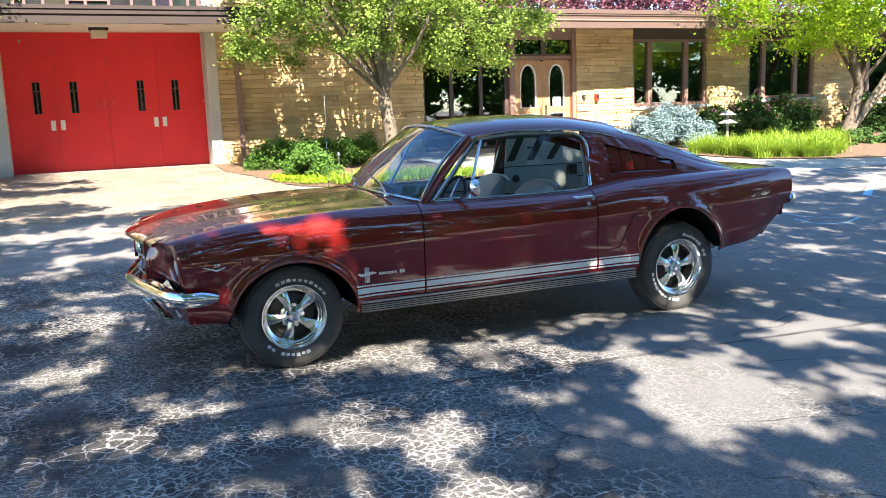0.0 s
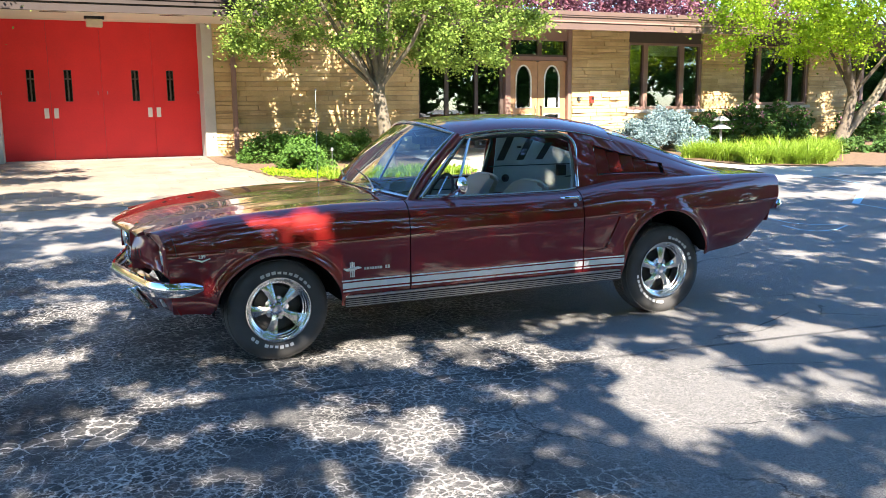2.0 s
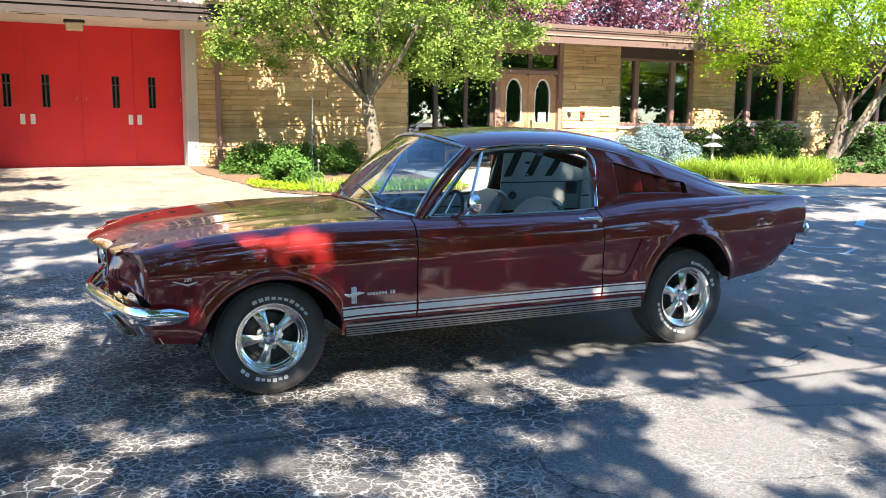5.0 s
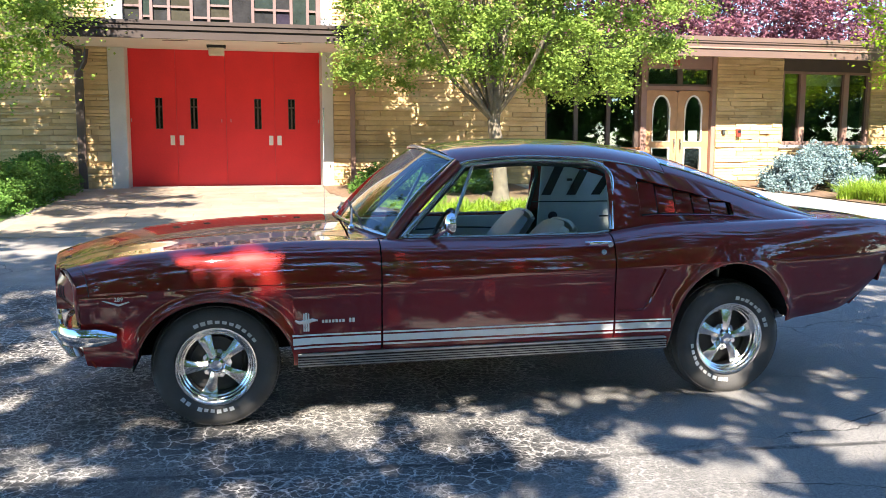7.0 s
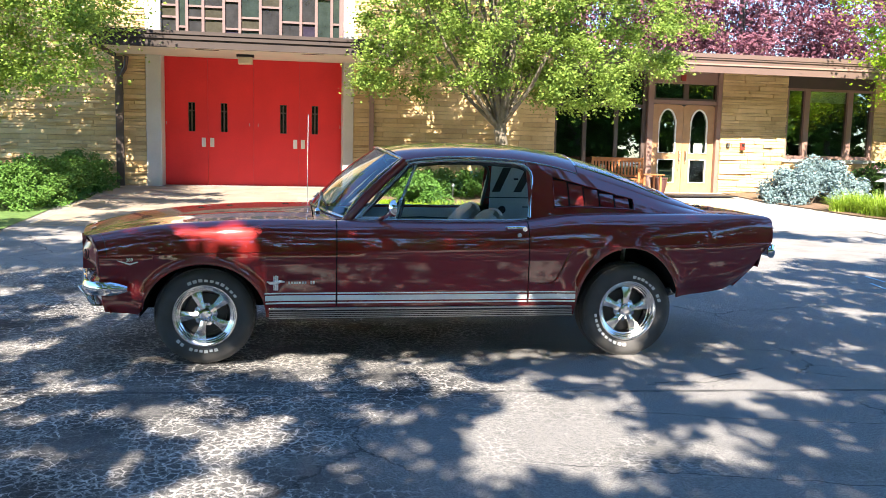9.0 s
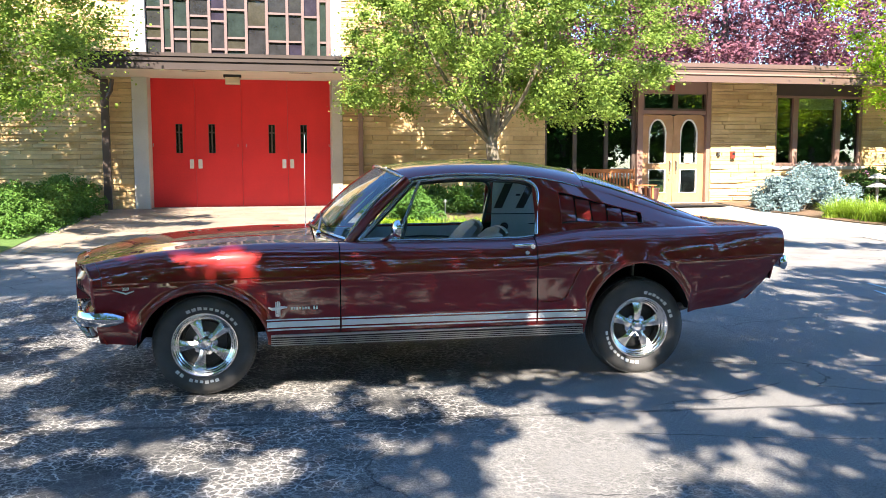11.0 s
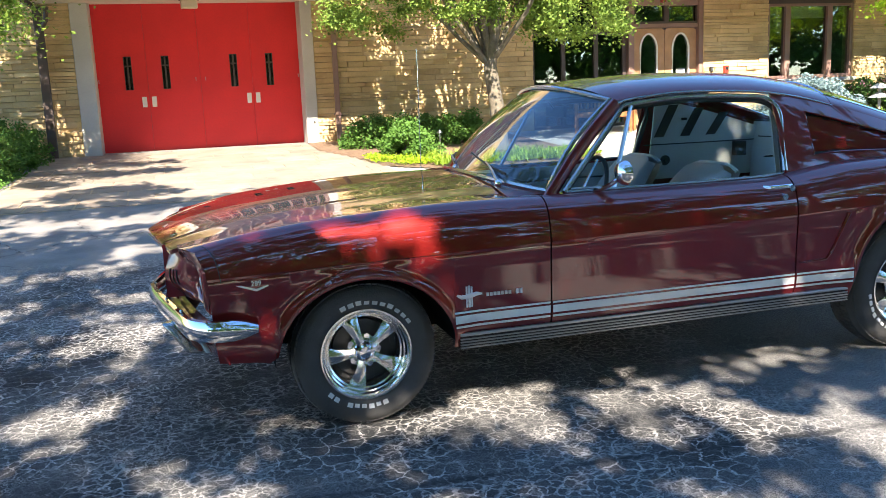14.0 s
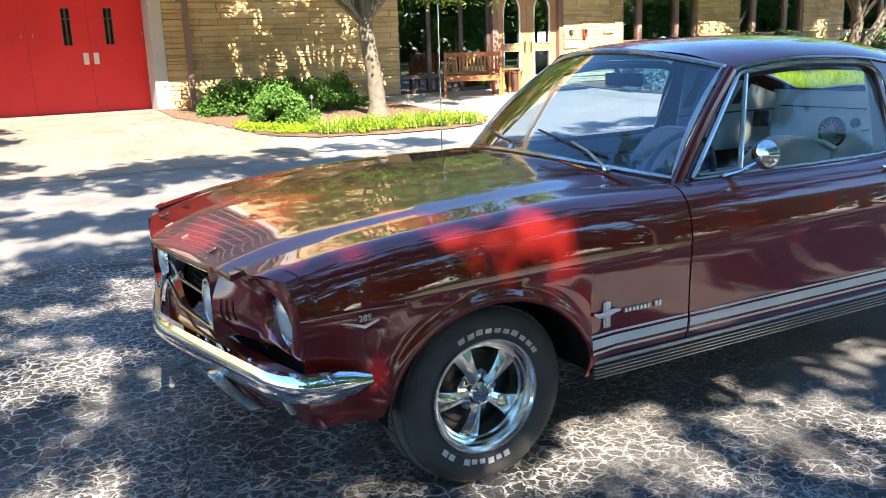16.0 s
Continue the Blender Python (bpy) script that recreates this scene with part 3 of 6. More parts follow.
red_door(-1.10, -0.032, -0.382, -0.126, -0.937)
red_door(-0.032, 0.979, 0.324, 0.058, 0.889)
red_door(0.979, 2.001, 1.645, 1.913, 1.078)
red_door(2.001, 3.10, 2.361, 2.089, 2.938)
tagged(part("wall_lobby", boxes((-1.6, 3.6, WY + 0.66, WY + 0.72, 0.3, 3.6)), DARKROOM), "lobby wall behind the red doors, coloured dark to look unlit", "wall", kind="structure")
tagged(part("door_head", boxes((-0.956, 2.961, WY - 0.064, WY + 0.65, 3.302, 3.338)), SOFFIT), "cream head above the red doors", "trim", kind="structure")
tagged(part("threshold", boxes((-1.12, 3.12, WY + 0.086, WY + 0.65, 0.30, DB - 0.006)), CONCRETE, bevel=0.01), "concrete threshold under the red doors", "threshold", kind="structure")

# canopy over the red doors
CX0, CX1, CY = -1.93, 4.05, 16.7
can = thing("canopy", "flat brown-edged entrance canopy with a cream underside", "canopy", at=pose(0, 0, 0))
part("fascia", boxes((CX0, CX1, CY, CY + 0.06, 3.185, 3.46), (CX0, CX0 + 0.06, CY + 0.06, WY - 0.07, 3.185, 3.46), (CX1 - 0.06, CX1, CY + 0.06, WY - 0.07, 3.185, 3.46)), CANOPYBR, can)
part("edge_strip", boxes((CX0 - 0.03, CX1 + 0.03, CY - 0.035, CY - 0.002, 3.34, 3.40)), CANOPYBR, can)
part("edge_strip", boxes((CX0 - 0.03, CX1 + 0.03, CY - 0.05, CY - 0.002, 3.425, 3.49)), CANOPYBR, can)
part("soffit", boxes((CX0 + 0.06, CX1 - 0.06, CY + 0.06, WY - 0.065, 3.26, 3.30)), SOFFIT, can, "cream underside")
part("roof_deck", boxes((CX0 + 0.06, CX1 - 0.06, CY + 0.06, WY - 0.065, 3.38, 3.42)), FRAMEBR, can)
for vx in (-0.1, 2.0):
    part("vent_slot", boxes((vx, vx + 0.45, 17.6, 17.68, 3.252, 3.259)), FRAMEBR, can)
lamp = thing("wall_lamp", "small dark box lamp with a frosted glass under the canopy", "lamp", at=pose(0.85, 18.30, 3.26))
part("housing", boxes((-0.18, 0.18, -0.1, 0.1, -0.05, 0)), BLACK, lamp)
part("lens", boxes((-0.15, 0.15, -0.10, 0.10, -0.20, -0.05)), mat("frosted_lens", (0.62, 0.52, 0.38), rough=0.3, var=0.1), lamp, "amber frosted lens", bevel=0.02)

# tall stained window above the canopy
sw = tagged(thing("window_tall", "tall stained-glass window with pale vertical mullions", "window"), kind="structure")
rng = random.Random(5)
x = DL
bars = []
while x < DR - 0.05:
    w = rng.choice((0.2, 0.26, 0.34, 0.44))
    w = min(w, DR - x)
    z = 3.5
    while z < 9.4:
        h = rng.choice((0.25, 0.4, 0.6, 0.9))
        h = min(h, 9.4 - z)
        part("pane", boxes((x + 0.02, x + w - 0.02, WY + 0.12, WY + 0.14, z + 0.015, z + h - 0.015)), STAINED[rng.choice((0, 0, 1, 2, 3, 3))], sw)
        part("transom", boxes((x, x + w, WY + 0.07, WY + 0.16, z + h - 0.022, z + h + 0.022)), LEADBAR, sw)
        z += h
    x += w
    part("mullion", boxes((x - 0.03, x + 0.03, WY + 0.03, WY + 0.17, 3.46, 9.4)), LEADBAR, sw)
tagged(part("wall_core", boxes((-1.26, 3.2, WY + 0.3, WY + 0.35, DT + 0.1, 9.5)), DARKROOM), "backing behind the tall window, coloured dark to look unlit", "wall", kind="structure")

# low wing: roof with overhang
EY = 17.6
roof = thing("roof", "flat roof of the low wing with brown stepped fascia", "roof", kind="structure", at=pose(0, 0, 0))
part("deck", boxes((7.88, 34.5, EY + 0.06, 26.2, 3.45, 3.56)), FRAMEBR, roof)
part("soffit", boxes((7.88, 34.5, EY + 0.06, WY + 0.08, 3.40, 3.44)), FRAMEPK, roof)
part("fascia", boxes((7.88, 34.5, EY, EY + 0.06, 3.23, 3.514)), FASCIA, roof)
part("gravel_stop", boxes((7.88, 34.5, EY - 0.05, EY - 0.002, 3.556, 3.65), (7.88, 34.5, EY - 0.03, EY + 0.06, 3.516, 3.556)), FASCIA, roof)
part("drip_edge", boxes((7.88, 34.5, EY - 0.03, EY - 0.002, 3.395, 3.43)), FRAMEPK, roof)
for fx in (10.2, 11.4):
    part("soffit_lamp", boxes((fx, fx + 0.3, 18.2, 18.4, 3.365, 3.398)), WHITETRIM, roof)


def wing_window(n, x0, x1, z0, z1=3.38):
    """Three lights in rose-brown frames under a dark head, with a sill."""
    w = tagged(thing("window_%d" % n, "three-part window in a brown frame reflecting trees", "window", at=pose(x0, WY + 0.04, z0)), kind="structure")
    W, H = x1 - x0, z1 - z0
    head = 0.28
    part("head_panel", boxes((0, W, 0.02, 0.08, H - head, H)), FRAMEBR, w)
    xs = [0, W * 0.235, W * 0.725, W]
    part("window_frame", boxes((0, 0.07, -0.02, 0.1, 0, H - head), (W - 0.07, W, -0.02, 0.1, 0, H - head), (0.07, W - 0.07, -0.02, 0.1, 0, 0.08), (0.07, W - 0.07, -0.02, 0.1, H - head - 0.06, H - head - 0.002)), FRAMEPK, w)
    for x in xs[1:3]:
        part("mullion", boxes((x - 0.07, x + 0.07, -0.025, 0.1, 0.08, H - head - 0.062)), FRAMEPK, w)
    for a, b in zip(xs, xs[1:]):
        p = part("pane", boxes((a + 0.07, b - 0.07, 0.05, 0.056, 0.08, H - head - 0.06)), WINGLASS, w)
        p.visible_shadow = False
    part("blind", boxes((xs[1] + 0.08, xs[2] - 0.08, 0.07, 0.09, H - head - 0.34, H - head - 0.07)), WHITETRIM, w, "rolled pale blind")
    part("window_sill", boxes((-0.08, W + 0.08, -0.12, 0.08, -0.09, -0.004)), CONCRETE, w, bevel=0.01)
    return w


wing_window(1, 13.99, 16.45, 1.345)
wing_window(2, 17.95, 20.42, 1.43)
wing_window(3, 22.1, 24.55, 1.43)

# recessed entry: glass wall and arched oak doors
GX0, GX1 = 7.98, 10.34
gw = tagged(thing("window_4", "floor-to-head glass wall in dark frames beside the oak doors", "window", at=pose(GX0, WY + 0.15, 0.44)), kind="structure")
W = GX1 - GX0
for x in (0.0, 0.75, 1.55, W - 0.1):
    part("mullion", boxes((x, x + 0.09, 0, 0.12, 0, 2.95)), FRAMEBR, gw)
for z in (0.0, 0.32, 2.05, 2.87):
    part("transom", boxes((0.09, W - 0.1, 0.01, 0.11, z, z + 0.08)), FRAMEBR, gw)
for a, b in ((0.09, 0.75), (0.84, 1.55), (1.64, W - 0.1)):
    for c, d in ((0.08, 0.32), (0.40, 2.05), (2.13, 2.87)):
        part("pane", boxes((a, b, 0.05, 0.056, c, d)), WINGLASS, gw).visible_shadow = False
OX0, OX1, OB, OT = 10.48, 12.14, 0.44, 2.60
tagged(part("door_frame", boxes((GX1, OX0, WY + 0.05, WY + 0.3, 0.44, 3.4), (OX1, 12.24, WY + 0.02, WY + 0.3, 0.44, 3.4), (OX0, OX1, WY + 0.08, WY + 0.25, OT + 0.01, OT + 0.10), (OX0, OX1, WY + 0.08, WY + 0.25, 3.1, 3.4)), FRAMEPK), "rose-brown frame round the oak doors", "frame", kind="structure")
tw = tagged(thing("window_5", "transom window above the oak doors", "window", at=pose(OX0, WY + 0.1, OT + 0.1)), kind="structure")
part("pane", boxes((0.06, 0.80, 0.05, 0.056, 0.05, 0.40)), WINGLASS, tw)
part("pane", boxes((0.92, 1.64, 0.05, 0.056, 0.05, 0.40)), WINGLASS, tw)
part("window_frame", boxes((0, 1.7, 0, 0.1, 0, 0.05), (0, 1.7, 0, 0.1, 0.40, 0.43), (0, 0.06, 0, 0.1, 0.05, 0.40), (0.80, 0.92, 0, 0.1, 0.05, 0.40), (1.64, 1.7, 0, 0.1, 0.05, 0.40)), FRAMEBR, tw)


def arch_outline(x0, x1, z0, z1, n=8):
    """A pointed-arch outline, anticlockwise from the lower left."""
    w = x1 - x0
    zs = z1 - w * 0.75
    pts = [(x0, z0), (x1, z0), (x1, zs)]
    for i in range(1, n):
        a = i / n
        pts.append((x1 - w / 2 * a ** 1.6, zs + (z1 - zs) * math.sin(a * math.pi / 2)))
    pts.append(((x0 + x1) / 2, z1))
    for i in range(n - 1, 0, -1):
        a = i / n
        pts.append((x0 + w / 2 * a ** 1.6, zs + (z1 - zs) * math.sin(a * math.pi / 2)))
    pts.append((x0, zs))
    return pts


def ring_panel(bm, outer, inner, y0, y1):
    """A flat panel with a hole, both given as outlines of equal length."""
    n = len(outer)
    rows = [[bm.verts.new((x, y, z)) for x, z in o] for o, y in ((outer, y0), (inner, y0), (inner, y1), (outer, y1))]
    for i in range(n):
        j = (i + 1) % n
        for a in range(4):
            b = (a + 1) % 4
            bm.faces.new((rows[a][i], rows[a][j], rows[b][j], rows[b][i]))


def spread_to_box(outline, x0, x1, z0, z1):
    """Each outline point pushed out to the border of a box."""
    cx, cz = (x0 + x1) / 2, (z0 + z1) / 2
    out = []
    ox0, ox1 = min(p[0] for p in outline), max(p[0] for p in outline)
    oz0, oz1 = min(p[1] for p in outline), max(p[1] for p in outline)
    for x, z in outline:
        u, v = (x - (ox0 + ox1) / 2) / (ox1 - ox0) * 2, (z - (oz0 + oz1) / 2) / (oz1 - oz0) * 2
        k = 1 / max(abs(u), abs(v), 1e-6)
        out.append((cx + u * k * (x1 - x0) / 2, cz + v * k * (z1 - z0) / 2))
    return out


def oak_door(x0, x1, left):
    d = thing("door", "varnished oak door with an arched upper light and square lower light", "door", "arched oak doors", at=pose(x0, WY + 0.14, OB))
    w, h = x1 - x0, OT - OB
    up = arch_outline(0.2, w - 0.2, 0.98, h - 0.12)
    lo = [(0.2, 0.26), (w - 0.2, 0.26), (w - 0.2, 0.82), (0.2, 0.82)]
    bm = bmesh.new()
    ring_panel(bm, spread_to_box(up, 0.005, w - 0.005, 0.90, h), up, 0, 0.05)
    ring_panel(bm, [(0.005, 0.01), (w - 0.005, 0.01), (w - 0.005, 0.90), (0.005, 0.90)], lo, 0, 0.05)
    part("panel", bm, ORANGE, d)
    for o in (up, lo):
        bm = bmesh.new()
        tube(bm, [(x, -0.004, z) for x, z in o], 0.022, 6, closed=True)
        part("trim", bm, WHITETRIM, d, "pale moulding")
        bm = bmesh.new()
        bm.faces.new([bm.verts.new((x, 0.025, z)) for x, z in o])
        part("pane", bm, WINGLASS, d, solid=0.006).visible_shadow = False
    hx = w - 0.08 if left else 0.08
    bm = bmesh.new()
    tube(bm, [(hx, -0.002, 0.75), (hx, -0.06, 0.78), (hx, -0.06, 1.02), (hx, -0.002, 1.05)], 0.014, 8)
    part("door_handle", bm, CHROME, d, "chrome pull handle", smooth=True)
    if not left:
        part("notice", boxes((w * 0.38, w * 0.66, 0.018, 0.021, 1.0, 1.24)), PAPER, d, "white paper notice")
    return d


xm = (OX0 + OX1) / 2
oak_door(OX0, xm, True)
oak_door(xm, OX1, False)
tagged(part("doormat", boxes((10.5, 12.1, 17.9, 18.8, 0.42, 0.452)), BLACK, bevel=0.005), "dark doormat in front of the oak doors", "doormat")

al = thing("fire_alarm", "small red alarm box on the stone wall", "alarm", at=pose(12.80, WY - 0.05, 1.62))
part("case", boxes((-0.05, 0.05, -0.08, 0.02, -0.09, 0.09)), ALARMRED, al, bevel=0.008)
part("cover", boxes((-0.035, 0.035, -0.095, -0.081, 0.0, 0.06)), BLACK, al)
bx = thing("intercom", "small dark intercom box on the stone wall", "intercom", at=pose(12.42, WY - 0.05, 1.63))
part("case", boxes((-0.035, 0.035, -0.05, 0.02, -0.05, 0.06)), BLACK, bx, bevel=0.004)
part("face_plate", boxes((-0.025, 0.025, -0.056, -0.051, -0.03, 0.045)), STEEL, bx)
sg = thing("exit_bell", "red horn strobe under the eaves", "alarm", at=pose(11.2, WY + 0.05, 3.24))
part("case", boxes((-0.06, 0.06, -0.06, 0.0, -0.08, 0.08)), ALARMRED, sg, bevel=0.006)
for sx, zt in ((-1.8, 3.2), (3.6, 3.2)):
    ds = thing("downspout", "brown metal downspout on the stone wall", "downspout", "downspouts", at=pose(sx, WY - 0.14, 0))
    part("pipe", boxes((-0.09 if sx < 0 else -0.05, 0.07 if sx < 0 else 0.05, -0.04, 0.04, 0.36, zt)), FRAMEBR if sx < 0 else FRAMEPK, ds, bevel=0.01)
    for z in (1.0, 2.4):
        part("strap", boxes((-0.07, 0.07, -0.046, 0.10, z, z + 0.03)), FRAMEBR if sx < 0 else FRAMEPK, ds)
    if sx < 0:
        bm = bmesh.new()
        tube(bm, [(0.0, 0, 2.75), (0.12, -0.02, 2.95), (0.16, -0.04, 3.2)], 0.045, 8)
        part("elbow", bm, FRAMEBR, ds, smooth=True)


# ---- plants ----
def limb_points(a, b, rng, bend=0.12, n=7):
    a, b = Vector(a), Vector(b)
    L = (b - a).length
    k = Vector((rng.normal() * bend * L, rng.normal() * bend * L, abs(rng.normal()) * bend * L))
    return [a.lerp(b, t) + k * math.sin(math.pi * t) for t in frange(0, 1, n)]


def tree(name, label, base, fork, center, radii, clumps, count, size, material, seed, trunk_r=0.12, stems=9, spread=0.55, hollow=0.35, cover=None, bark=BARK):
    """A tapered trunk that forks into limbs, with a crown of leaf clumps round their ends."""
    rng = np.random.default_rng(seed)
    ob = thing(name, label, "tree", at=pose(*base))
    base, center = Vector(base), Vector(center)
    fork = Vector(fork) - base
    bm = bmesh.new()
    mid = fork * 0.5 + Vector((0.04, 0.0, 0))
    tube(bm, [(0, 0, -0.15), (0, 0, 0.02), (0.01, 0, 0.22), mid, fork], lambda t: trunk_r * (1.75 - 2.4 * t if t < 0.3 else 1.05 - 0.3 * t), 12)
    part("trunk", bm, bark, ob, smooth=True, angle=80)
    pts = []
    while len(pts) < clumps:
        d = rng.normal(size=3)
        d /= np.linalg.norm(d)
        r = hollow + (1 - hollow) * rng.random() ** 0.5
        p = np.array(center) + d * np.array(radii) * r
        if cover is None or cover(p):
            pts.append(p)
    ends = [np.array(p) - np.array(base) for p in pts]
    bm = bmesh.new()
    top = Vector((center.x - base.x, center.y - base.y, center.z - base.z + radii[2] * 0.6))
    tube(bm, limb_points(fork * 0.97, top, rng, bend=0.03), lambda t: trunk_r * (0.72 - 0.6 * t), 9)
    part("leader", bm, bark, ob, smooth=True, angle=80)
    for i in range(stems):
        k = i * max(1, len(ends) // stems)
        e = Vector(max(ends[k:k + 5], key=lambda q: q[2] - 0.3 * math.hypot(q[0], q[1])))
        bm = bmesh.new()
        tube(bm, limb_points(fork + Vector((0, 0, -0.05 * i / stems)), e, rng), lambda t: trunk_r * (0.30 - 0.27 * t), 7)
        k = limb_points(fork.lerp(e, 0.45), Vector(ends[(i * 7 + 3) % len(ends)]).lerp(e, 0.35), rng)
        tube(bm, k, lambda t: trunk_r * (0.15 - 0.12 * t), 6)
        part("limb", bm, bark, ob, smooth=True, angle=80)
    crown = mesh_part("crown", leaf_cloud("crown", ends, (spread, spread, spread * 0.7), count, size, rng, loose=0.75), material, ob)
    return ob


def bush(name, label, base, radii, count, size, material, seed, clumps=40, spread=0.22, stems=6, flowers=0):
    """A shrub of twigs and leaf clumps over a half-round body."""
    rng = np.random.default_rng(seed)
    ob = thing(name, label, "shrub", at=pose(*base))
    pts = []
    while len(pts) < clumps:
        d = rng.normal(size=3)
        d /= np.linalg.norm(d)
        d[2] = abs(d[2])
        pts.append(d * np.array(radii) * (0.55 + 0.45 * rng.random() ** 0.5) * (0.9 + 0.2 * rng.random()))
    bm = bmesh.new()
    for i in range(stems):
        tube(bm, limb_points((rng.normal() * radii[0] * 0.15, rng.normal() * radii[1] * 0.15, -0.05), pts[i * 3 % len(pts)], rng), lambda t: 0.018 * (1.1 - t), 5)
    part("stems", bm, BARK, ob)
    mesh_part("foliage", leaf_cloud("foliage", pts, (spread, spread, spread * 0.8), count, size, rng), material, ob)
    if flowers:
        top = [p * 1.06 for p in pts if p[2] > radii[2] * 0.4]
        tagged(mesh_part("blossom", leaf_cloud("blossom", top, (0.13, 0.13, 0.10), flowers, size * 0.7, rng, flat=1.0), PETAL, ob, "pink blossoms"), kind="stuff")
    return ob


# ornamental pear in the planting bed
tree("tree", "leafy ornamental tree in the mulched bed by the wall", (6.0, 16.1, 0.30), (5.85, 16.1, 1.80), (6.0, 16.0, 4.5), (4.2, 2.3, 2.9), 400, 160000, 0.062, LEAF, 11, trunk_r=0.16, stems=18, spread=0.31, hollow=0.3, bark=BARK_PALE,
     cover=lambda p: p[2] > 2.15 + 0.10 * abs(p[0] - 6.9) and (p[0] + 0.163 * (19.15 - p[1]) > 3.5 or p[2] - 0.93 * (19.15 - p[1]) > 2.6))
# locust by the wing, leaning stems
tree("tree", "bright lime-green locust tree with leaning grey stems", (19.3, 16.9, 0.35), (19.7, 16.9, 1.7), (17.6, 15.8, 4.7), (4.6, 2.6, 2.6), 150, 62000, 0.076, LEAF_LIME, 12, trunk_r=0.17, stems=10, spread=0.55,
     cover=lambda p: p[2] > 2.5 + 0.05 * abs(p[0] - 18))
tree("tree", "slanting grey locust stem with a sparse lime-green crown", (19.55, 17.0, 0.35), (21.6, 16.9, 2.9), (22.6, 16.4, 5.0), (2.4, 1.6, 1.6), 30, 9000, 0.076, LEAF_LIME, 15, trunk_r=0.15, stems=5, spread=0.5, bark=BARK_PALE)
# tree whose boughs hang over the hedge
tree("tree", "leafy tree beside the driveway with hanging boughs", (-6.2, 14.4, 0.22), (-6.2, 14.4, 2.2), (-3.9, 14.2, 4.7), (4.3, 2.1, 3.5), 360, 150000, 0.058, LEAF_SHADE, 13, trunk_r=0.17, stems=12, cover=lambda p: p[2] > 2.15 + 0.10 * max(0, p[0] + 1.8) and p[0] < -0.85 - 0.15 * max(0, p[2] - 3.0))
# copper beeches behind the wing
for i, (x, y, r) in enumerate(((14, 34, 5.5), (22, 36, 6.0), (31, 35, 6.0), (38, 40, 6.5))):
    tree("tree", "tall purple-leaved beech behind the low roof", (x, y, 0.4), (x, y, 3), (x, y, 7.5), (r, 4.0, 5.5), 260, 80000 if i < 2 else 16000, 0.15 if i < 2 else 0.2, LEAF_PURPLE, 20 + i, trunk_r=0.3, stems=6, spread=1.0)
# shade trees behind the camera: their boughs leave gaps through which the sun reaches lot and car
GAPS = [(4.15, 3.9, 0.32, 0.09), (2.93, 4.86, 0.13, 0.07), (3.27, 4.9, 0.16, 0.05), (2.8, 3.9, 0.32, 0.14), (2.95, 3.7, 0.3, 0.12), (2.62, 3.5, 0.22, 0.3), (2.93, 3.2, 0.4, 0.18), (3.4, 3.05, 0.4, 0.17),
        (2.56, 4.13, 0.22, 0.12), (1.74, 4.72, 0.42, 0.22), (2.3, 4.55, 0.35, 0.10), (1.18, 3.6, 0.22, 0.15), (1.45, 3.38, 0.26, 0.2), (0.6, 4.4, 0.22, 0.07), (2.1, 3.58, 0.2, 0.08), (-0.3, 4.1, 0.35, 0.12),
        (-0.1, 6.7, 0.35, 0.3), (-0.5, 8.1, 1.2, 0.35), (1.30, 5.62, 0.12, 0.22), (2.45, 5.65, -0.03, 0.0), (2.88, 5.4, -0.08, 0.12), (0.80, 6.45, 0.36, 0.50), (0.98, 6.85, 0.25, 0.2), (6.2, 6.0, 0.6, 0.12)]
TRUNKS = ((-9, -13), (-2.5, -14.5), (4.0, -12.5), (10.5, -14), (-15, -11), (17, -13))


def in_gap(x, y, edge):
    return any(((x - a) / (rx + edge)) ** 2 + ((y - b) / (ry + edge)) ** 2 < 1 for a, b, rx, ry in GAPS)


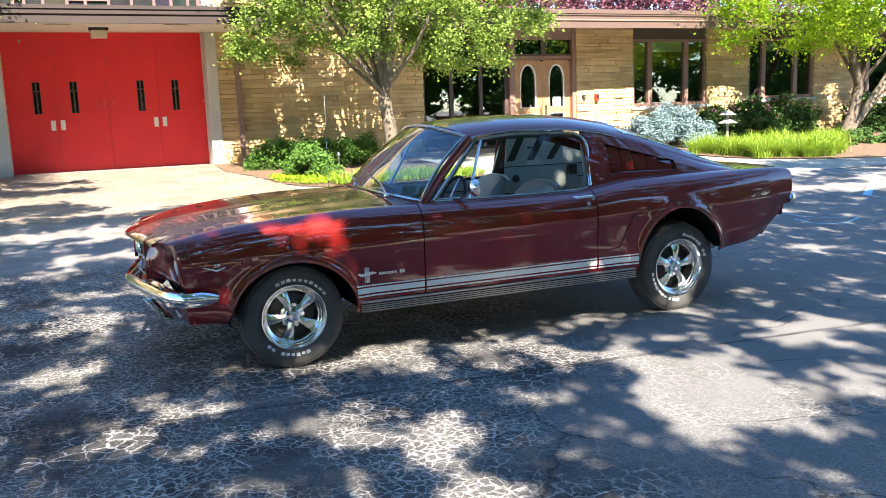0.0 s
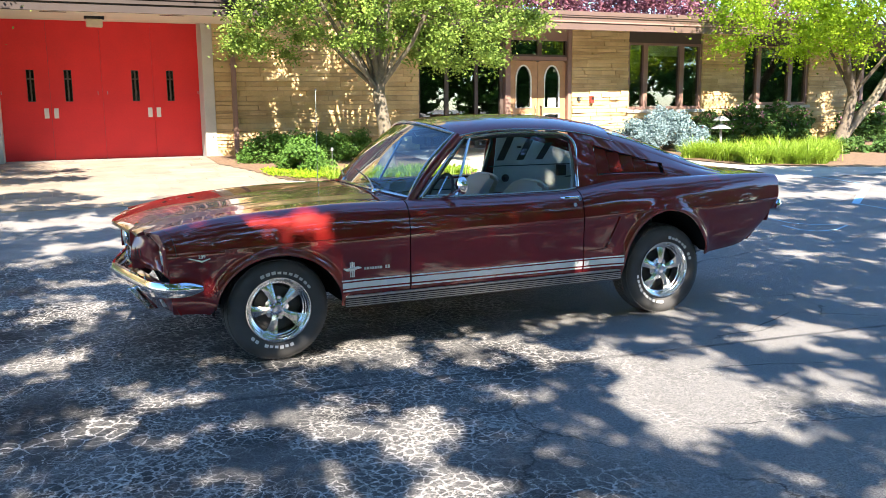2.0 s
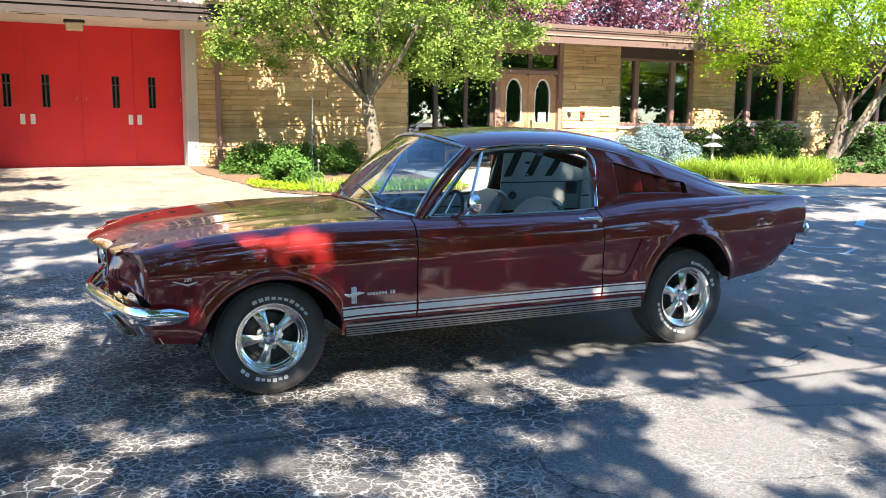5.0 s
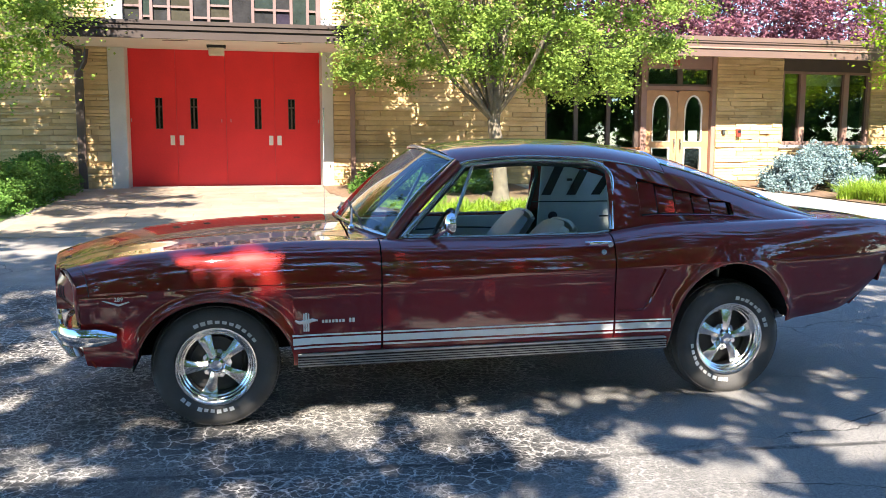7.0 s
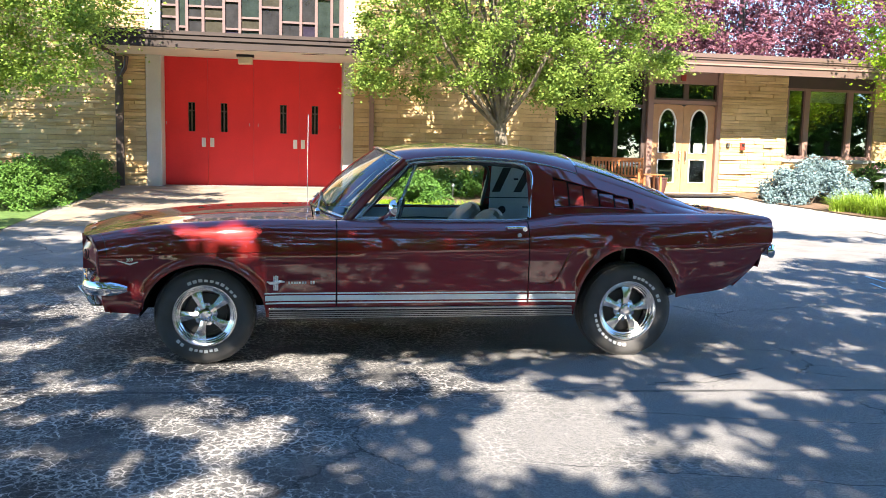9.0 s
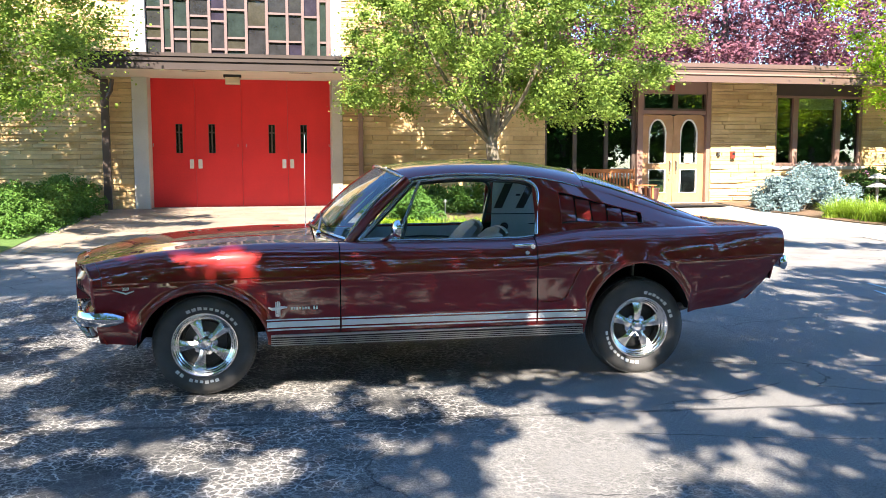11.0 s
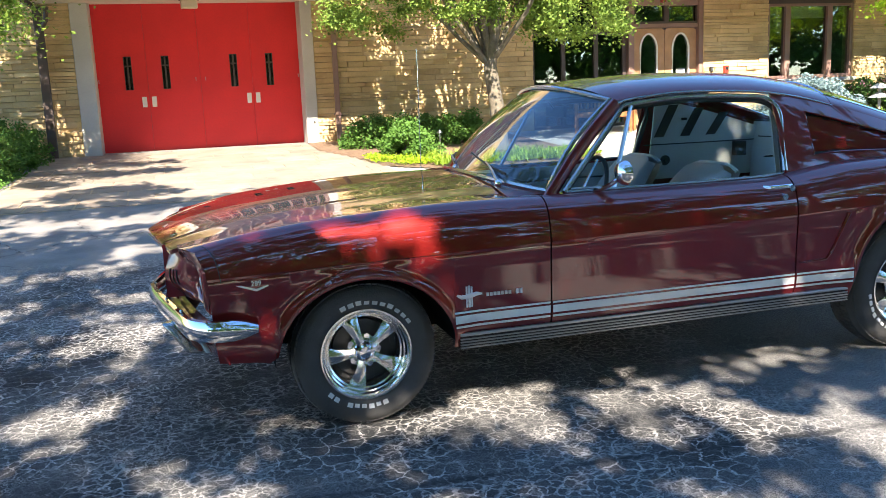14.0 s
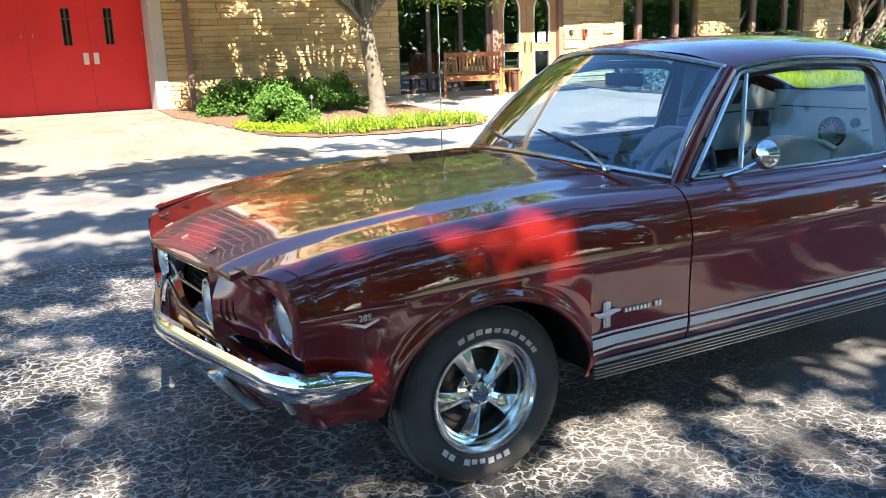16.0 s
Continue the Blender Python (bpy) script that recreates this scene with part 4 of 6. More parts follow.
def shade_trees(seed):
    """Tall trees side by side; each bough's clump hangs where the light along SUN carries its shade, fine twigs over the car."""
    rng = np.random.default_rng(seed)
    clumps, twigs = [[] for _ in TRUNKS], [[] for _ in TRUNKS]

    def hang(store, x, y, h):
        p = np.array((x + SUN.x / SUN.z * h, y + SUN.y / SUN.z * h, h))
        k = min(range(len(TRUNKS)), key=lambda i: (TRUNKS[i][0] - p[0]) ** 2 + 0.5 * (TRUNKS[i][1] - p[1]) ** 2)
        store[k].append(p)

    step = 0.5
    for sx in np.arange(-14, 20, step):
        for sy in np.arange(-4, 18.2, step):
            if -3.4 < sx < 8.6 and 1.0 < sy < 8.4:
                continue
            for layer in range(2):
                x, y = sx + rng.uniform(-0.5, 0.5) * step * 1.3, sy + rng.uniform(-0.5, 0.5) * step * 1.3
                open_sky = 0.5 + 0.5 * noise.noise(Vector((x * 0.55, y * 1.3, 3.7)))
                if y > 8.4 and open_sky > ((0.49 if x < 3 else 0.44) if y < 13.4 else 0.53 if -1.7 < x < 0.3 else 0.0) or rng.random() < 0.05:
                    continue
                hang(clumps, x, y, rng.uniform(7.8, 10.5) if y < 4 else rng.uniform(8.5, 11.5))
    for sx in np.arange(-8.5, -1.6, step):      # boughs that shade the wall beside the hedge
        for sy in np.arange(18.6, 24.5, step):
            x, y = sx + rng.uniform(-0.3, 0.3), sy + rng.uniform(-0.3, 0.3)
            if noise.noise(Vector((x * 0.9, y * 0.9, 6.1))) < 0.10:
                hang(clumps, x, y, rng.uniform(9.0, 11.5))
    step = 0.2
    for sx in np.arange(-3.6, 8.8, step):
        for sy in np.arange(0.9, 8.5, step):
            for layer in range(3 if 5.1 < sy < 7.0 and 0.2 < sx < 6.4 else 2):
                x, y = sx + rng.uniform(-0.5, 0.5) * step * 1.4, sy + rng.uniform(-0.5, 0.5) * step * 1.4
                over_car = 5.1 < y < 7.0 and 0.2 < x < 6.4
                dapple = noise.noise(Vector((x * 1.5, y * 2.3, 8.2))) + 0.5 * noise.noise(Vector((x * 3.7, y * 4.9, 1.4)))
                limit = 0.75 if over_car else 0.13 if x < 0.2 and y > 5 else 0.20 if 1.8 < x < 4.6 and y < 4.7 else 0.23 if y < 4.8 else 0.26
                broken = noise.noise(Vector((x * 4.6, y * 6.2, 5.5)))
                if 0.3 < x < 1.5 and 4.75 < y < 5.5 or 4.6 < x < 8 and 3.2 < y < 4.8:
                    limit = 0.42
                if dapple > limit or in_gap(x, y, 0.11) and (rng.random() < 0.72 if over_car else broken > -0.22) or rng.random() < 0.04:
                    continue
                hang(twigs, x, y, rng.uniform(6.2, 8.2) + 0.3 * max(0, y - 5))
    for k, (x, y) in enumerate(TRUNKS):
        ob = thing("tree", "large spreading shade tree at the edge of the lot", "tree", at=pose(x, y, 0))
        bm = bmesh.new()
        tube(bm, [(0, 0, -0.2), (0, 0, 0.1), (0.03, 0, 1.5), (0.05, 0.02, 5.2), (0, 0.1, 9.2), (0.1, 0.1, 15.0)], lambda t: 0.42 - 0.36 * t, 14)
        part("trunk", bm, BARK, ob, smooth=True, angle=80)
        own = [p - np.array((x, y, 0)) for p in clumps[k]]
        fine = [p - np.array((x, y, 0)) for p in twigs[k]]
        ends = [p for p in own if p[1] + y < -4] or own[:8]
        for i in range(0, len(ends), max(1, len(ends) // 16)):
            bm = bmesh.new()
            tube(bm, limb_points((0, 0.05, 5.6 + 0.8 * (i % 9)), ends[i], rng, bend=0.06, n=9), lambda t: 0.03 * (1 - t) ** 2 + 0.003, 6)
            part("limb", bm, BARK, ob, smooth=True, angle=80)
        mesh_part("crown", leaf_cloud("crown", own, (0.34, 0.34, 0.30), len(own) * 74, 0.15, rng), LEAF_DARK, ob)
        if fine:
            mesh_part("low_boughs", leaf_cloud("low_boughs", fine, (0.15, 0.15, 0.15), len(fine) * 30, 0.10, rng), LEAF_DARK, ob)


shade_trees(41)
# woods and lawn across the road behind the camera, seen only in reflections
ground_sheet("lawn_2", frange(-60, 70, 20), frange(-60, -9, 12), 0.012, LAWN, "green lawn across the lot", "lawn")
for i in range(32):
    rx = random.Random(300 + i)
    x, y = -50 + (i % 11) * 10 + 5 * (i // 11) + rx.uniform(-2, 2), -30 - rx.uniform(0, 8) - 12 * (i // 11)
    if i >= 22:
        x, y = 58 + (i - 22) * 7, -26 - (i - 22) * 0.8
    tree("tree", "tall dark green tree across the lawn", (x, y, 0), (x, y, 3 + i % 2), (x, y, 9.0 if i < 11 else 5.0), (6.6, 4.5, 8.0 if i < 11 else 5.5), 150, 6500, 0.72, LEAF_HEDGE, 60 + i, trunk_r=0.35, stems=6, spread=1.6)

# shrubs and beds
bush("shrub", "rounded bright green boxwood shrub in the planting bed", (4.25, 16.1, 0.3), (0.52, 0.45, 0.52), 6500, 0.055, LEAF_HEDGE, 61, spread=0.17)
for i in range(4):
    bush("shrub", "dark green clipped hedge shrub by the wall", (4.0 + i * 0.60, 17.7, 0.38), (0.58, 0.5, 0.56), 5600, 0.055, LEAF_HEDGE, 70 + i, spread=0.2)
for i in range(7):
    bush("hedge_shrub", "green hedge plant along the driveway", (-2.45 - 0.06 * i, 18.4 - i * 0.62, ground_z(18.4 - i * 0.62)), (0.66, 0.6, 0.74), 8000, 0.045, LEAF_HEDGE, 80 + i, clumps=70, spread=0.17)
bush("spruce", "low spreading blue spruce by the wall", (13.55, 17.2, 0.33), (1.25, 0.9, 0.88), 34000, 0.052, NEEDLE, 90, clumps=90, spread=0.24)
for i, (x, y, r, h) in enumerate(((17.0, 17.9, 0.8, 1.0), (18.4, 18.0, 0.8, 1.15), (21.3, 17.9, 0.9, 1.1), (22.8, 18.1, 0.8, 1.0), (16.0, 18.2, 0.6, 0.8))):
    bush("shrub", "dark rhododendron with pink blossoms under the windows", (x, y, 0.4), (r, 0.6, h), 4500, 0.10, LEAF_DARK, 95 + i, spread=0.25, flowers=420)


def blades(name, label, spots, count, height, material, seed):
    """Tufts of arching strap leaves over a patch."""
    rng = np.random.default_rng(seed)
    v, f = [], []
    for k in range(count):
        x, y, z, big = spots(rng)
        a, L, w = rng.random() * 6.283, height * big * (0.6 + 0.6 * rng.random()), 0.007 + 0.004 * rng.random()
        dx, dy = math.cos(a), math.sin(a)
        lean = 0.25 + 1.15 * rng.random() ** 1.1
        n = len(v)
        for t in (0, 0.4, 0.75, 1.0):
            r, h, ww = lean * L * t * t, L * (t - 0.35 * lean * t * t), w * (1 - 0.9 * t * t)
            v += [(x + dx * r - dy * ww, y + dy * r + dx * ww, z + h), (x + dx * r + dy * ww, y + dy * r - dx * ww, z + h)]
        for j in range(3):
            f.append((n + 2 * j, n + 2 * j + 1, n + 2 * j + 3, n + 2 * j + 2))
    me = bpy.data.meshes.new(name)
    me.from_pydata(v, [], f)
    return tagged(mesh_part(name, me, material), label, "plants", kind="stuff")


LILIES = [(rx.uniform(12.6, 17.0), rx.uniform(13.2, 15.6) + 0.25 * rx.random() ** 3, rx.uniform(0.06, 0.22)) for rx in [random.Random(104)] for _ in range(150)]
LILIES = [q for q in LILIES if q[0] > FLOWER_EDGE(q[1]) + 0.15 and q[1] > 15.3 + 0.895 * (q[0] - 17.2)]


def lily_spot(r):
    x, y, w = LILIES[r.integers(0, len(LILIES))]
    return x + r.normal() * 0.5 * w, y + r.normal() * 0.5 * w, ground_z(y) + 0.02, 0.55 + 3.4 * w


blades("daylily_leaves", "dense bright green daylily leaves along the walk", lily_spot, 14000, 0.41, BLADE, 101)
for i in range(9):
    bush("low_shrub", "low dark green plant at the edge of the bed", (17.35 + i * 0.66, 15.15 + 0.3 * math.sin(i * 2.3), ground_z(15.15)), (0.42, 0.4, 0.36), 1500, 0.075, LEAF_DARK, 140 + i, clumps=18, spread=0.16)


def bed_spot(r):
    c = r.integers(0, 11)
    x, y = 4.4 + (c % 6) * 0.45 + 0.12 * math.sin(c * 3.1), 14.35 - 0.03 * (c % 6) + 0.5 * (c // 6)
    x, y = x + r.normal() * 0.09, y + r.normal() * 0.09
    return x, y, ground_z(y) + 0.05, 1.0


blades("bed_lilies", "small green lily tufts at the rim of the bed", bed_spot, 1000, 0.21, BLADE, 102)
rng = np.random.default_rng(103)
spots = [(x, BED_EDGE(x) + 0.15 + rng.random() * 1.1, 0.0) for x in rng.uniform(3.5, 7.1, 110)]
tagged(mesh_part("ground_cover", leaf_cloud("ground_cover", [(x, y, ground_z(y) + 0.08) for x, y, _ in spots], (0.20, 0.20, 0.04), 3600, 0.05, rng), LEAF_LIME), "yellow-green ground cover and fallen leaves in the bed", "plants", kind="stuff")


# ---- bench, table, pots, lantern ----
def bench(at):
    b = thing("bench", "slatted orange-brown teak garden bench", "bench", at=at)
    for x in (-0.72, 0.66):
        part("leg", boxes((x, x + 0.06, -0.27, -0.21, 0, 0.62)), TEAK, b)
        part("leg", boxes((x, x + 0.06, 0.22, 0.28, 0, 0.90)), TEAK, b)
        part("armrest", boxes((x - 0.01, x + 0.07, -0.32, 0.22, 0.622, 0.655)), TEAK, b)
        part("side_rail", boxes((x + 0.01, x + 0.05, -0.21, 0.22, 0.33, 0.40)), TEAK, b)
    for y in frange(-0.25, 0.17, 5):
        part("seat_slat", boxes((-0.66, 0.66, y, y + 0.075, 0.402, 0.425)), TEAK, b)
    part("top_rail", boxes((-0.66, 0.66, 0.23, 0.27, 0.80, 0.89)), TEAK, b, bevel=0.01)
    part("low_rail", boxes((-0.66, 0.66, 0.23, 0.27, 0.45, 0.50)), TEAK, b)
    for x in frange(-0.62, 0.57, 14):
        part("back_slat", boxes((x, x + 0.05, 0.24, 0.26, 0.50, 0.80)), TEAK, b)
    part("front_rail", boxes((-0.66, 0.66, -0.26, -0.22, 0.32, 0.40)), TEAK, b)
    return b


bench(pose(9.1, 18.05, ground_z(18.05) + 0.008, 0, 0, -30) @ Matrix.Diagonal((0.82, 1, 1, 1)))
tb = thing("side_table", "small orange-brown teak side table beside the bench", "table", at=pose(9.95, 18.1, ground_z(18.1) + 0.008))
for x, y in ((-0.22, -0.2), (0.18, -0.2), (-0.22, 0.16), (0.18, 0.16)):
    part("leg", boxes((x, x + 0.05, y, y + 0.05, 0, 0.5)), TEAK, tb)
for y in frange(-0.25, 0.17, 6):
    part("top_slat", boxes((-0.27, 0.27, y, y + 0.07, 0.502, 0.525)), TEAK, tb)


def pot(x, y, r, h, label):
    bm = bmesh.new()
    revolve(bm, [(0.001, 0), (r * 0.65, 0), (r * 0.9, h * 0.5), (r, h * 0.92), (r * 1.08, h * 0.93), (r * 1.08, h), (r * 0.93, h), (r * 0.9, h * 0.85), (0.001, h * 0.85)], 28)
    for v in bm.verts:
        v.co = Vector((v.co.x, -v.co.z, v.co.y))
    ob = part("planter", bm, POT, smooth=True)
    ob.matrix_basis = pose(x, y, ground_z(y) + 0.008)
    return tagged(ob, label, "pot")


pot(10.35, 18.45, 0.2, 0.42, "dark red glazed planter beside the table")
ln = thing("garden_lantern", "tiered white metal pagoda lantern in the flower bed", "lantern", at=pose(15.2, 16.9, 0.36))
bm = bmesh.new()
tube(bm, [(0, 0, -0.05), (0, 0, 0.75)], 0.03, 8)
part("post", bm, LANTERN, ln)
for z, r in ((0.56, 0.25), (0.76, 0.22)):
    bm = bmesh.new()
    bmesh.ops.create_cone(bm, cap_ends=True, segments=20, radius1=r, radius2=0.05, depth=0.11, matrix=Matrix.Translation((0, 0, z)))
    part("tier", bm, LANTERN, ln, smooth=True)

pl = thing("path_light", "small grey metal path light among the bed plants", "lamp", at=pose(5.05, 16.7, ground_z(16.7) + 0.05))
bm = bmesh.new()
tube(bm, [(0, 0, -0.05), (0, 0, 0.26)], 0.012, 8)
part("stake", bm, STEEL, pl)
bm = bmesh.new()
bmesh.ops.create_cone(bm, cap_ends=True, segments=16, radius1=0.055, radius2=0.015, depth=0.06, matrix=Matrix.Translation((0, 0, 0.29)))
part("hood", bm, STEEL, pl, smooth=True)


# ---- the car: nose towards -x, front axle at x = 0, wheelbase 2.743 ----
car = thing("car", "dark maroon 1960s fastback coupe with chrome trim and white rocker stripes", "car", at=pose(1.112, 5.556, 0, 0, 0, -0.5))
HALF = curve((-0.78, 0.770), (-0.62, 0.812), (-0.35, 0.842), (0.1, 0.858), (0.8, 0.862), (1.6, 0.864), (2.2, 0.866), (2.75, 0.872), (3.2, 0.855), (3.5, 0.828), (3.78, 0.790))
CREASE = curve((-0.8, 0.675), (-0.35, 0.695), (0.8, 0.718), (2.0, 0.735), (2.6, 0.752), (3.75, 0.775))
TOP = curve((-0.80, 0.778), (-0.66, 0.804), (-0.4, 0.852), (0.0, 0.889), (0.45, 0.907), (0.84, 0.902), (1.5, 0.900), (1.95, 0.903), (2.15, 0.930), (2.38, 0.955), (2.7, 0.962), (3.2, 0.962), (3.68, 0.955), (3.76, 0.945))
TOPY = curve((-0.80, 0.660), (-0.4, 0.722), (0.0, 0.742), (0.84, 0.738), (1.5, 0.737), (2.0, 0.735), (2.4, 0.715), (2.8, 0.705), (3.3, 0.735), (3.6, 0.738), (3.77, 0.722))
LOW = curve((-0.80, 0.372), (-0.58, 0.335), (-0.38, 0.318), (-0.36, 0.30), (2.35, 0.30), (3.0, 0.385), (3.10, 0.41), (3.42, 0.452), (3.54, 0.512), (3.69, 0.625), (3.80, 0.72))
ARCHES = ((0.003, 0.31, 0.366, 0.325), (2.712, 0.31, 0.362, 0.432))


def bottom(x):
    z = LOW(x)
    for cx, cz, a, b in ARCHES:
        u = (x - cx) / a
        if abs(u) < 1:
            z = max(z, cz + b * math.sqrt(1 - u * u))
    return z


def flare(x, z):
    """The rolled lip round each wheel opening."""
    f = 0.0
    for cx, cz, a, b in ARCHES:
        r = math.hypot((x - cx) / a, max(0.0, z - cz) / b)
        f += 0.016 * math.exp(-((r - 1.03) / 0.07) ** 2)
    return f


def side(x, v):
    """The body's flank: v 0 at the sill, 0.5 at the crease, 1 at the shoulder."""
    w, zc, zt, zb, yt = HALF(x), CREASE(x), TOP(x), bottom(x), TOPY(x)
    if v < 0.5:
        t = v / 0.5
        z = zb + (zc - zb) * t
        full = (z - LOW(x)) / (zc - LOW(x))
        y = w - 0.055 * max(0, 1 - full / 0.35) ** 2 - 0.010 * math.sin(math.pi * min(1, max(0, full))) - 0.004 * (full > 0.96)
    else:
        t = (v - 0.5) / 0.5
        z = zc + (zt - zc) * (1 - (1 - t) ** 1.75)
        y = w + (yt - w) * (0.34 * t + 0.66 * t ** 3)
    return y + flare(x, z), z


NOSE = curve((0, -0.585), (0.18, -0.597), (0.35, -0.600), (0.5, -0.607), (0.7, -0.627), (0.85, -0.657), (1, -0.705))
TAIL = curve((0, 3.58), (0.2, 3.69), (0.4, 3.755), (0.6, 3.775), (0.82, 3.775), (0.94, 3.757), (1, 3.725))


def flank(x, v, s):
    """A point of the flank; its ends follow the slanted nose and tail."""
    if x < -0.3:
        k = (-0.3 - x) / 0.46
        x = x + (NOSE(v) - (-0.76)) * k
    if x > 3.2:
        k = (x - 3.2) / 0.5
        x = x + (TAIL(v) - 3.70) * k
    y, z = side(x, v)
    return (x, s * y, z)


def stations(x0, x1):
    xs = set(frange(x0, x1, max(4, int((x1 - x0) / 0.05))))
    for cx, cz, a, b in ARCHES:
        xs |= {cx - a * math.cos(math.pi * k / 36) for k in range(37)} | {cx - a - 0.004, cx + a + 0.004}
    return sorted({round(min(max(x, x0), x1), 6) for x in xs if x0 - 1e-6 <= x <= x1 + 1e-6})


VS = [0, 0.02, 0.06, 0.12, 0.2, 0.3, 0.4, 0.46, 0.485, 0.5, 0.515, 0.55, 0.62, 0.7, 0.78, 0.85, 0.9, 0.94, 0.97, 1.0]
GAP = 0.0035
DOOR0, DOOR1 = 0.800, 2.030
HOODY = curve((-0.80, 0.585), (-0.4, 0.632), (0.0, 0.645), (0.66, 0.640))
SPINE = curve((-0.86, 0.762), (-0.80, 0.803), (-0.6, 0.855), (-0.3, 0.905), (0.1, 0.940), (0.66, 0.960))


RISE = curve((-0.80, 0.001), (-0.70, 0.003), (-0.45, 0.007), (0.2, 0.008), (0.66, 0.005))     # how far the fender climbs to the hood's edge


def hood_z(x, y):
    h = HOODY(x)
    e = TOP(x) + RISE(x) - 0.0005
    u = min(1, abs(y) / h)
    ridge = 0.006 * math.exp(-((u - 0.84) / 0.07) ** 2)
    return e + (SPINE(x) - e) * (1 - u ** 2.1) + ridge


HEART = (1.5, 0, 0.62)
# fenders, doors, quarter panels
for s in (-1, 1):
    for name, x0, x1 in (("front_fender", -0.76, DOOR0 - GAP), ("door", DOOR0 + GAP, DOOR1 - GAP), ("rear_quarter", DOOR1 + GAP, 3.70)):
        bm = bmesh.new()
        grid(bm, stations(x0, x1), VS, lambda x, v: flank(x, v, s))
        if name == "front_fender":
            xs = [x for x in stations(x0, x1)]
            us = frange(0, 1, 6)

            def fender_top(x, u):
                px, py, pz = flank(x, 1.0, s)
                hy = HOODY(px) + 0.003
                y = abs(py) + (hy - abs(py)) * u
                return (px, s * y, TOP(px) + RISE(px) * u)
            grid(bm, xs, us, fender_top)
        if name == "door":
            grid(bm, stations(x0, x1), frange(0, 1, 3), lambda x, u: (x, s * (TOPY(x) - 0.05 * u), TOP(x)))
        bmesh.ops.remove_doubles(bm, verts=bm.verts[:], dist=0.0016)
        part(name, bm, PAINT, car, smooth=True, angle=28, solid=0.012, heart=HEART)
    # dark liner seen in the panel gaps
    bm = bmesh.new()
    grid(bm, frange(0.45, 2.25, 12), frange(0.03, 0.97, 8), lambda x, v: (x, s * (side(x, v)[0] - 0.035), side(x, v)[1]))
    part("inner_shell", bm, DULL, car)

# hood with its raised centre
bm = bmesh.new()
hx = [-0.735, -0.727, -0.715, -0.70, -0.68, *frange(-0.65, 0.655, 32)]


def hood_pt(x, u):
    k = max(0.0, (-0.3 - x) / 0.435)
    px = x - 0.105 * k * (1 - abs(u) ** 1.2)
    return (px, u * HOODY(x), hood_z(x, u * HOODY(x)) - 0.034 * k ** 3.5 * (1 - 0.6 * abs(u) ** 3))


grid(bm, hx, [-1, -0.97, -0.92, -0.86, -0.8, -0.74, -0.66, -0.5, -0.3, 0, 0.3, 0.5, 0.66, 0.74, 0.8, 0.86, 0.92, 0.97, 1], hood_pt)
part("hood", bm, PAINT, car, smooth=True, angle=40, solid=0.018, heart=HEART)
# rolled lip at the hood's front, with small chrome letter blocks
bm = bmesh.new()
tube(bm, [Vector(hood_pt(-0.735, u)) + Vector((0.006, 0, -0.008)) for u in frange(-1, 1, 17)], 0.009, 8, squash=(0.8, 1.2))
part("hood_lip", bm, PAINT, car, smooth=True)
bm = bmesh.new()
tube(bm, [Vector(hood_pt(-0.735, u)) + Vector((0.003, 0, -0.018)) for u in frange(-0.96, 0.96, 17)], 0.0028, 6)
part("hood_moulding", bm, CHROME, car, "thin chrome moulding under the hood lip", smooth=True)
for u in (-0.60, -0.20, 0.20, 0.60):
    p = Vector(hood_pt(-0.680, u))
    bm = boxes((-0.014, -0.007, -0.012, 0.012, -0.002, 0.004), (-0.014, 0.014, -0.012, -0.005, -0.002, 0.004), (0.006, 0.013, -0.005, 0.010, -0.002, 0.004))
    bmesh.ops.transform(bm, matrix=pose(p.x, p.y, p.z, 0, -22, 0), verts=bm.verts[:])
    part("hood_badge", bm, CHROME, car, "small chrome block on the hood's front")


# ---- cowl, windscreen, roof ----
def ws_low(u):
    return Vector((0.665 + 0.19 * abs(u) ** 2.3, u * 0.700, 0.962 - 0.052 * u * u))


def ws_high(u):
    return Vector((1.120 + 0.115 * abs(u) ** 2.2, u * 0.560, 1.357 - 0.070 * u * u))


US = frange(-1, 1, 19)
bm = bmesh.new()
grid(bm, US, frange(0, 1, 5), lambda u, v: Vector((0.662, u * 0.725, TOP(0.66) + (SPINE(0.66) - TOP(0.66)) * (1 - abs(u) ** 2.6))).lerp(ws_low(u) + Vector((0.01, 0, -0.006)), v))
part("cowl", bm, PAINT, car, smooth=True, solid=0.01, heart=HEART)
for i in range(12):
    y = -0.42 + i * 0.076
    z = hood_z(0.655, y) + 0.0035
    part("cowl_slot", boxes((0.668, 0.69, y - 0.028, y + 0.028, z - 0.003, z)), BLACK, car)
bm = bmesh.new()


def ws(u, v):
    p = ws_low(u).lerp(ws_high(u), v)
    return p + Vector((-0.022, 0, 0.018)) * math.sin(math.pi * v)


grid(bm, US, frange(0, 1, 9), ws)
glass_pane = part("windscreen", bm, AUTOGLASS, car, "clear curved windscreen", smooth=True)
glass_pane.visible_shadow = False
bm = bmesh.new()
rim = [ws(u, 0) for u in US] + [ws(1, v) for v in frange(0.1, 0.9, 7)] + [ws(u, 1) for u in US[::-1]] + [ws(-1, v) for v in frange(0.9, 0.1, 7)]
tube(bm, [p + Vector((-0.004, 0, 0.004)) for p in rim], 0.011, 6, closed=True)
part("windscreen_trim", bm, TRIM, car, "chrome moulding round the windscreen", smooth=True)

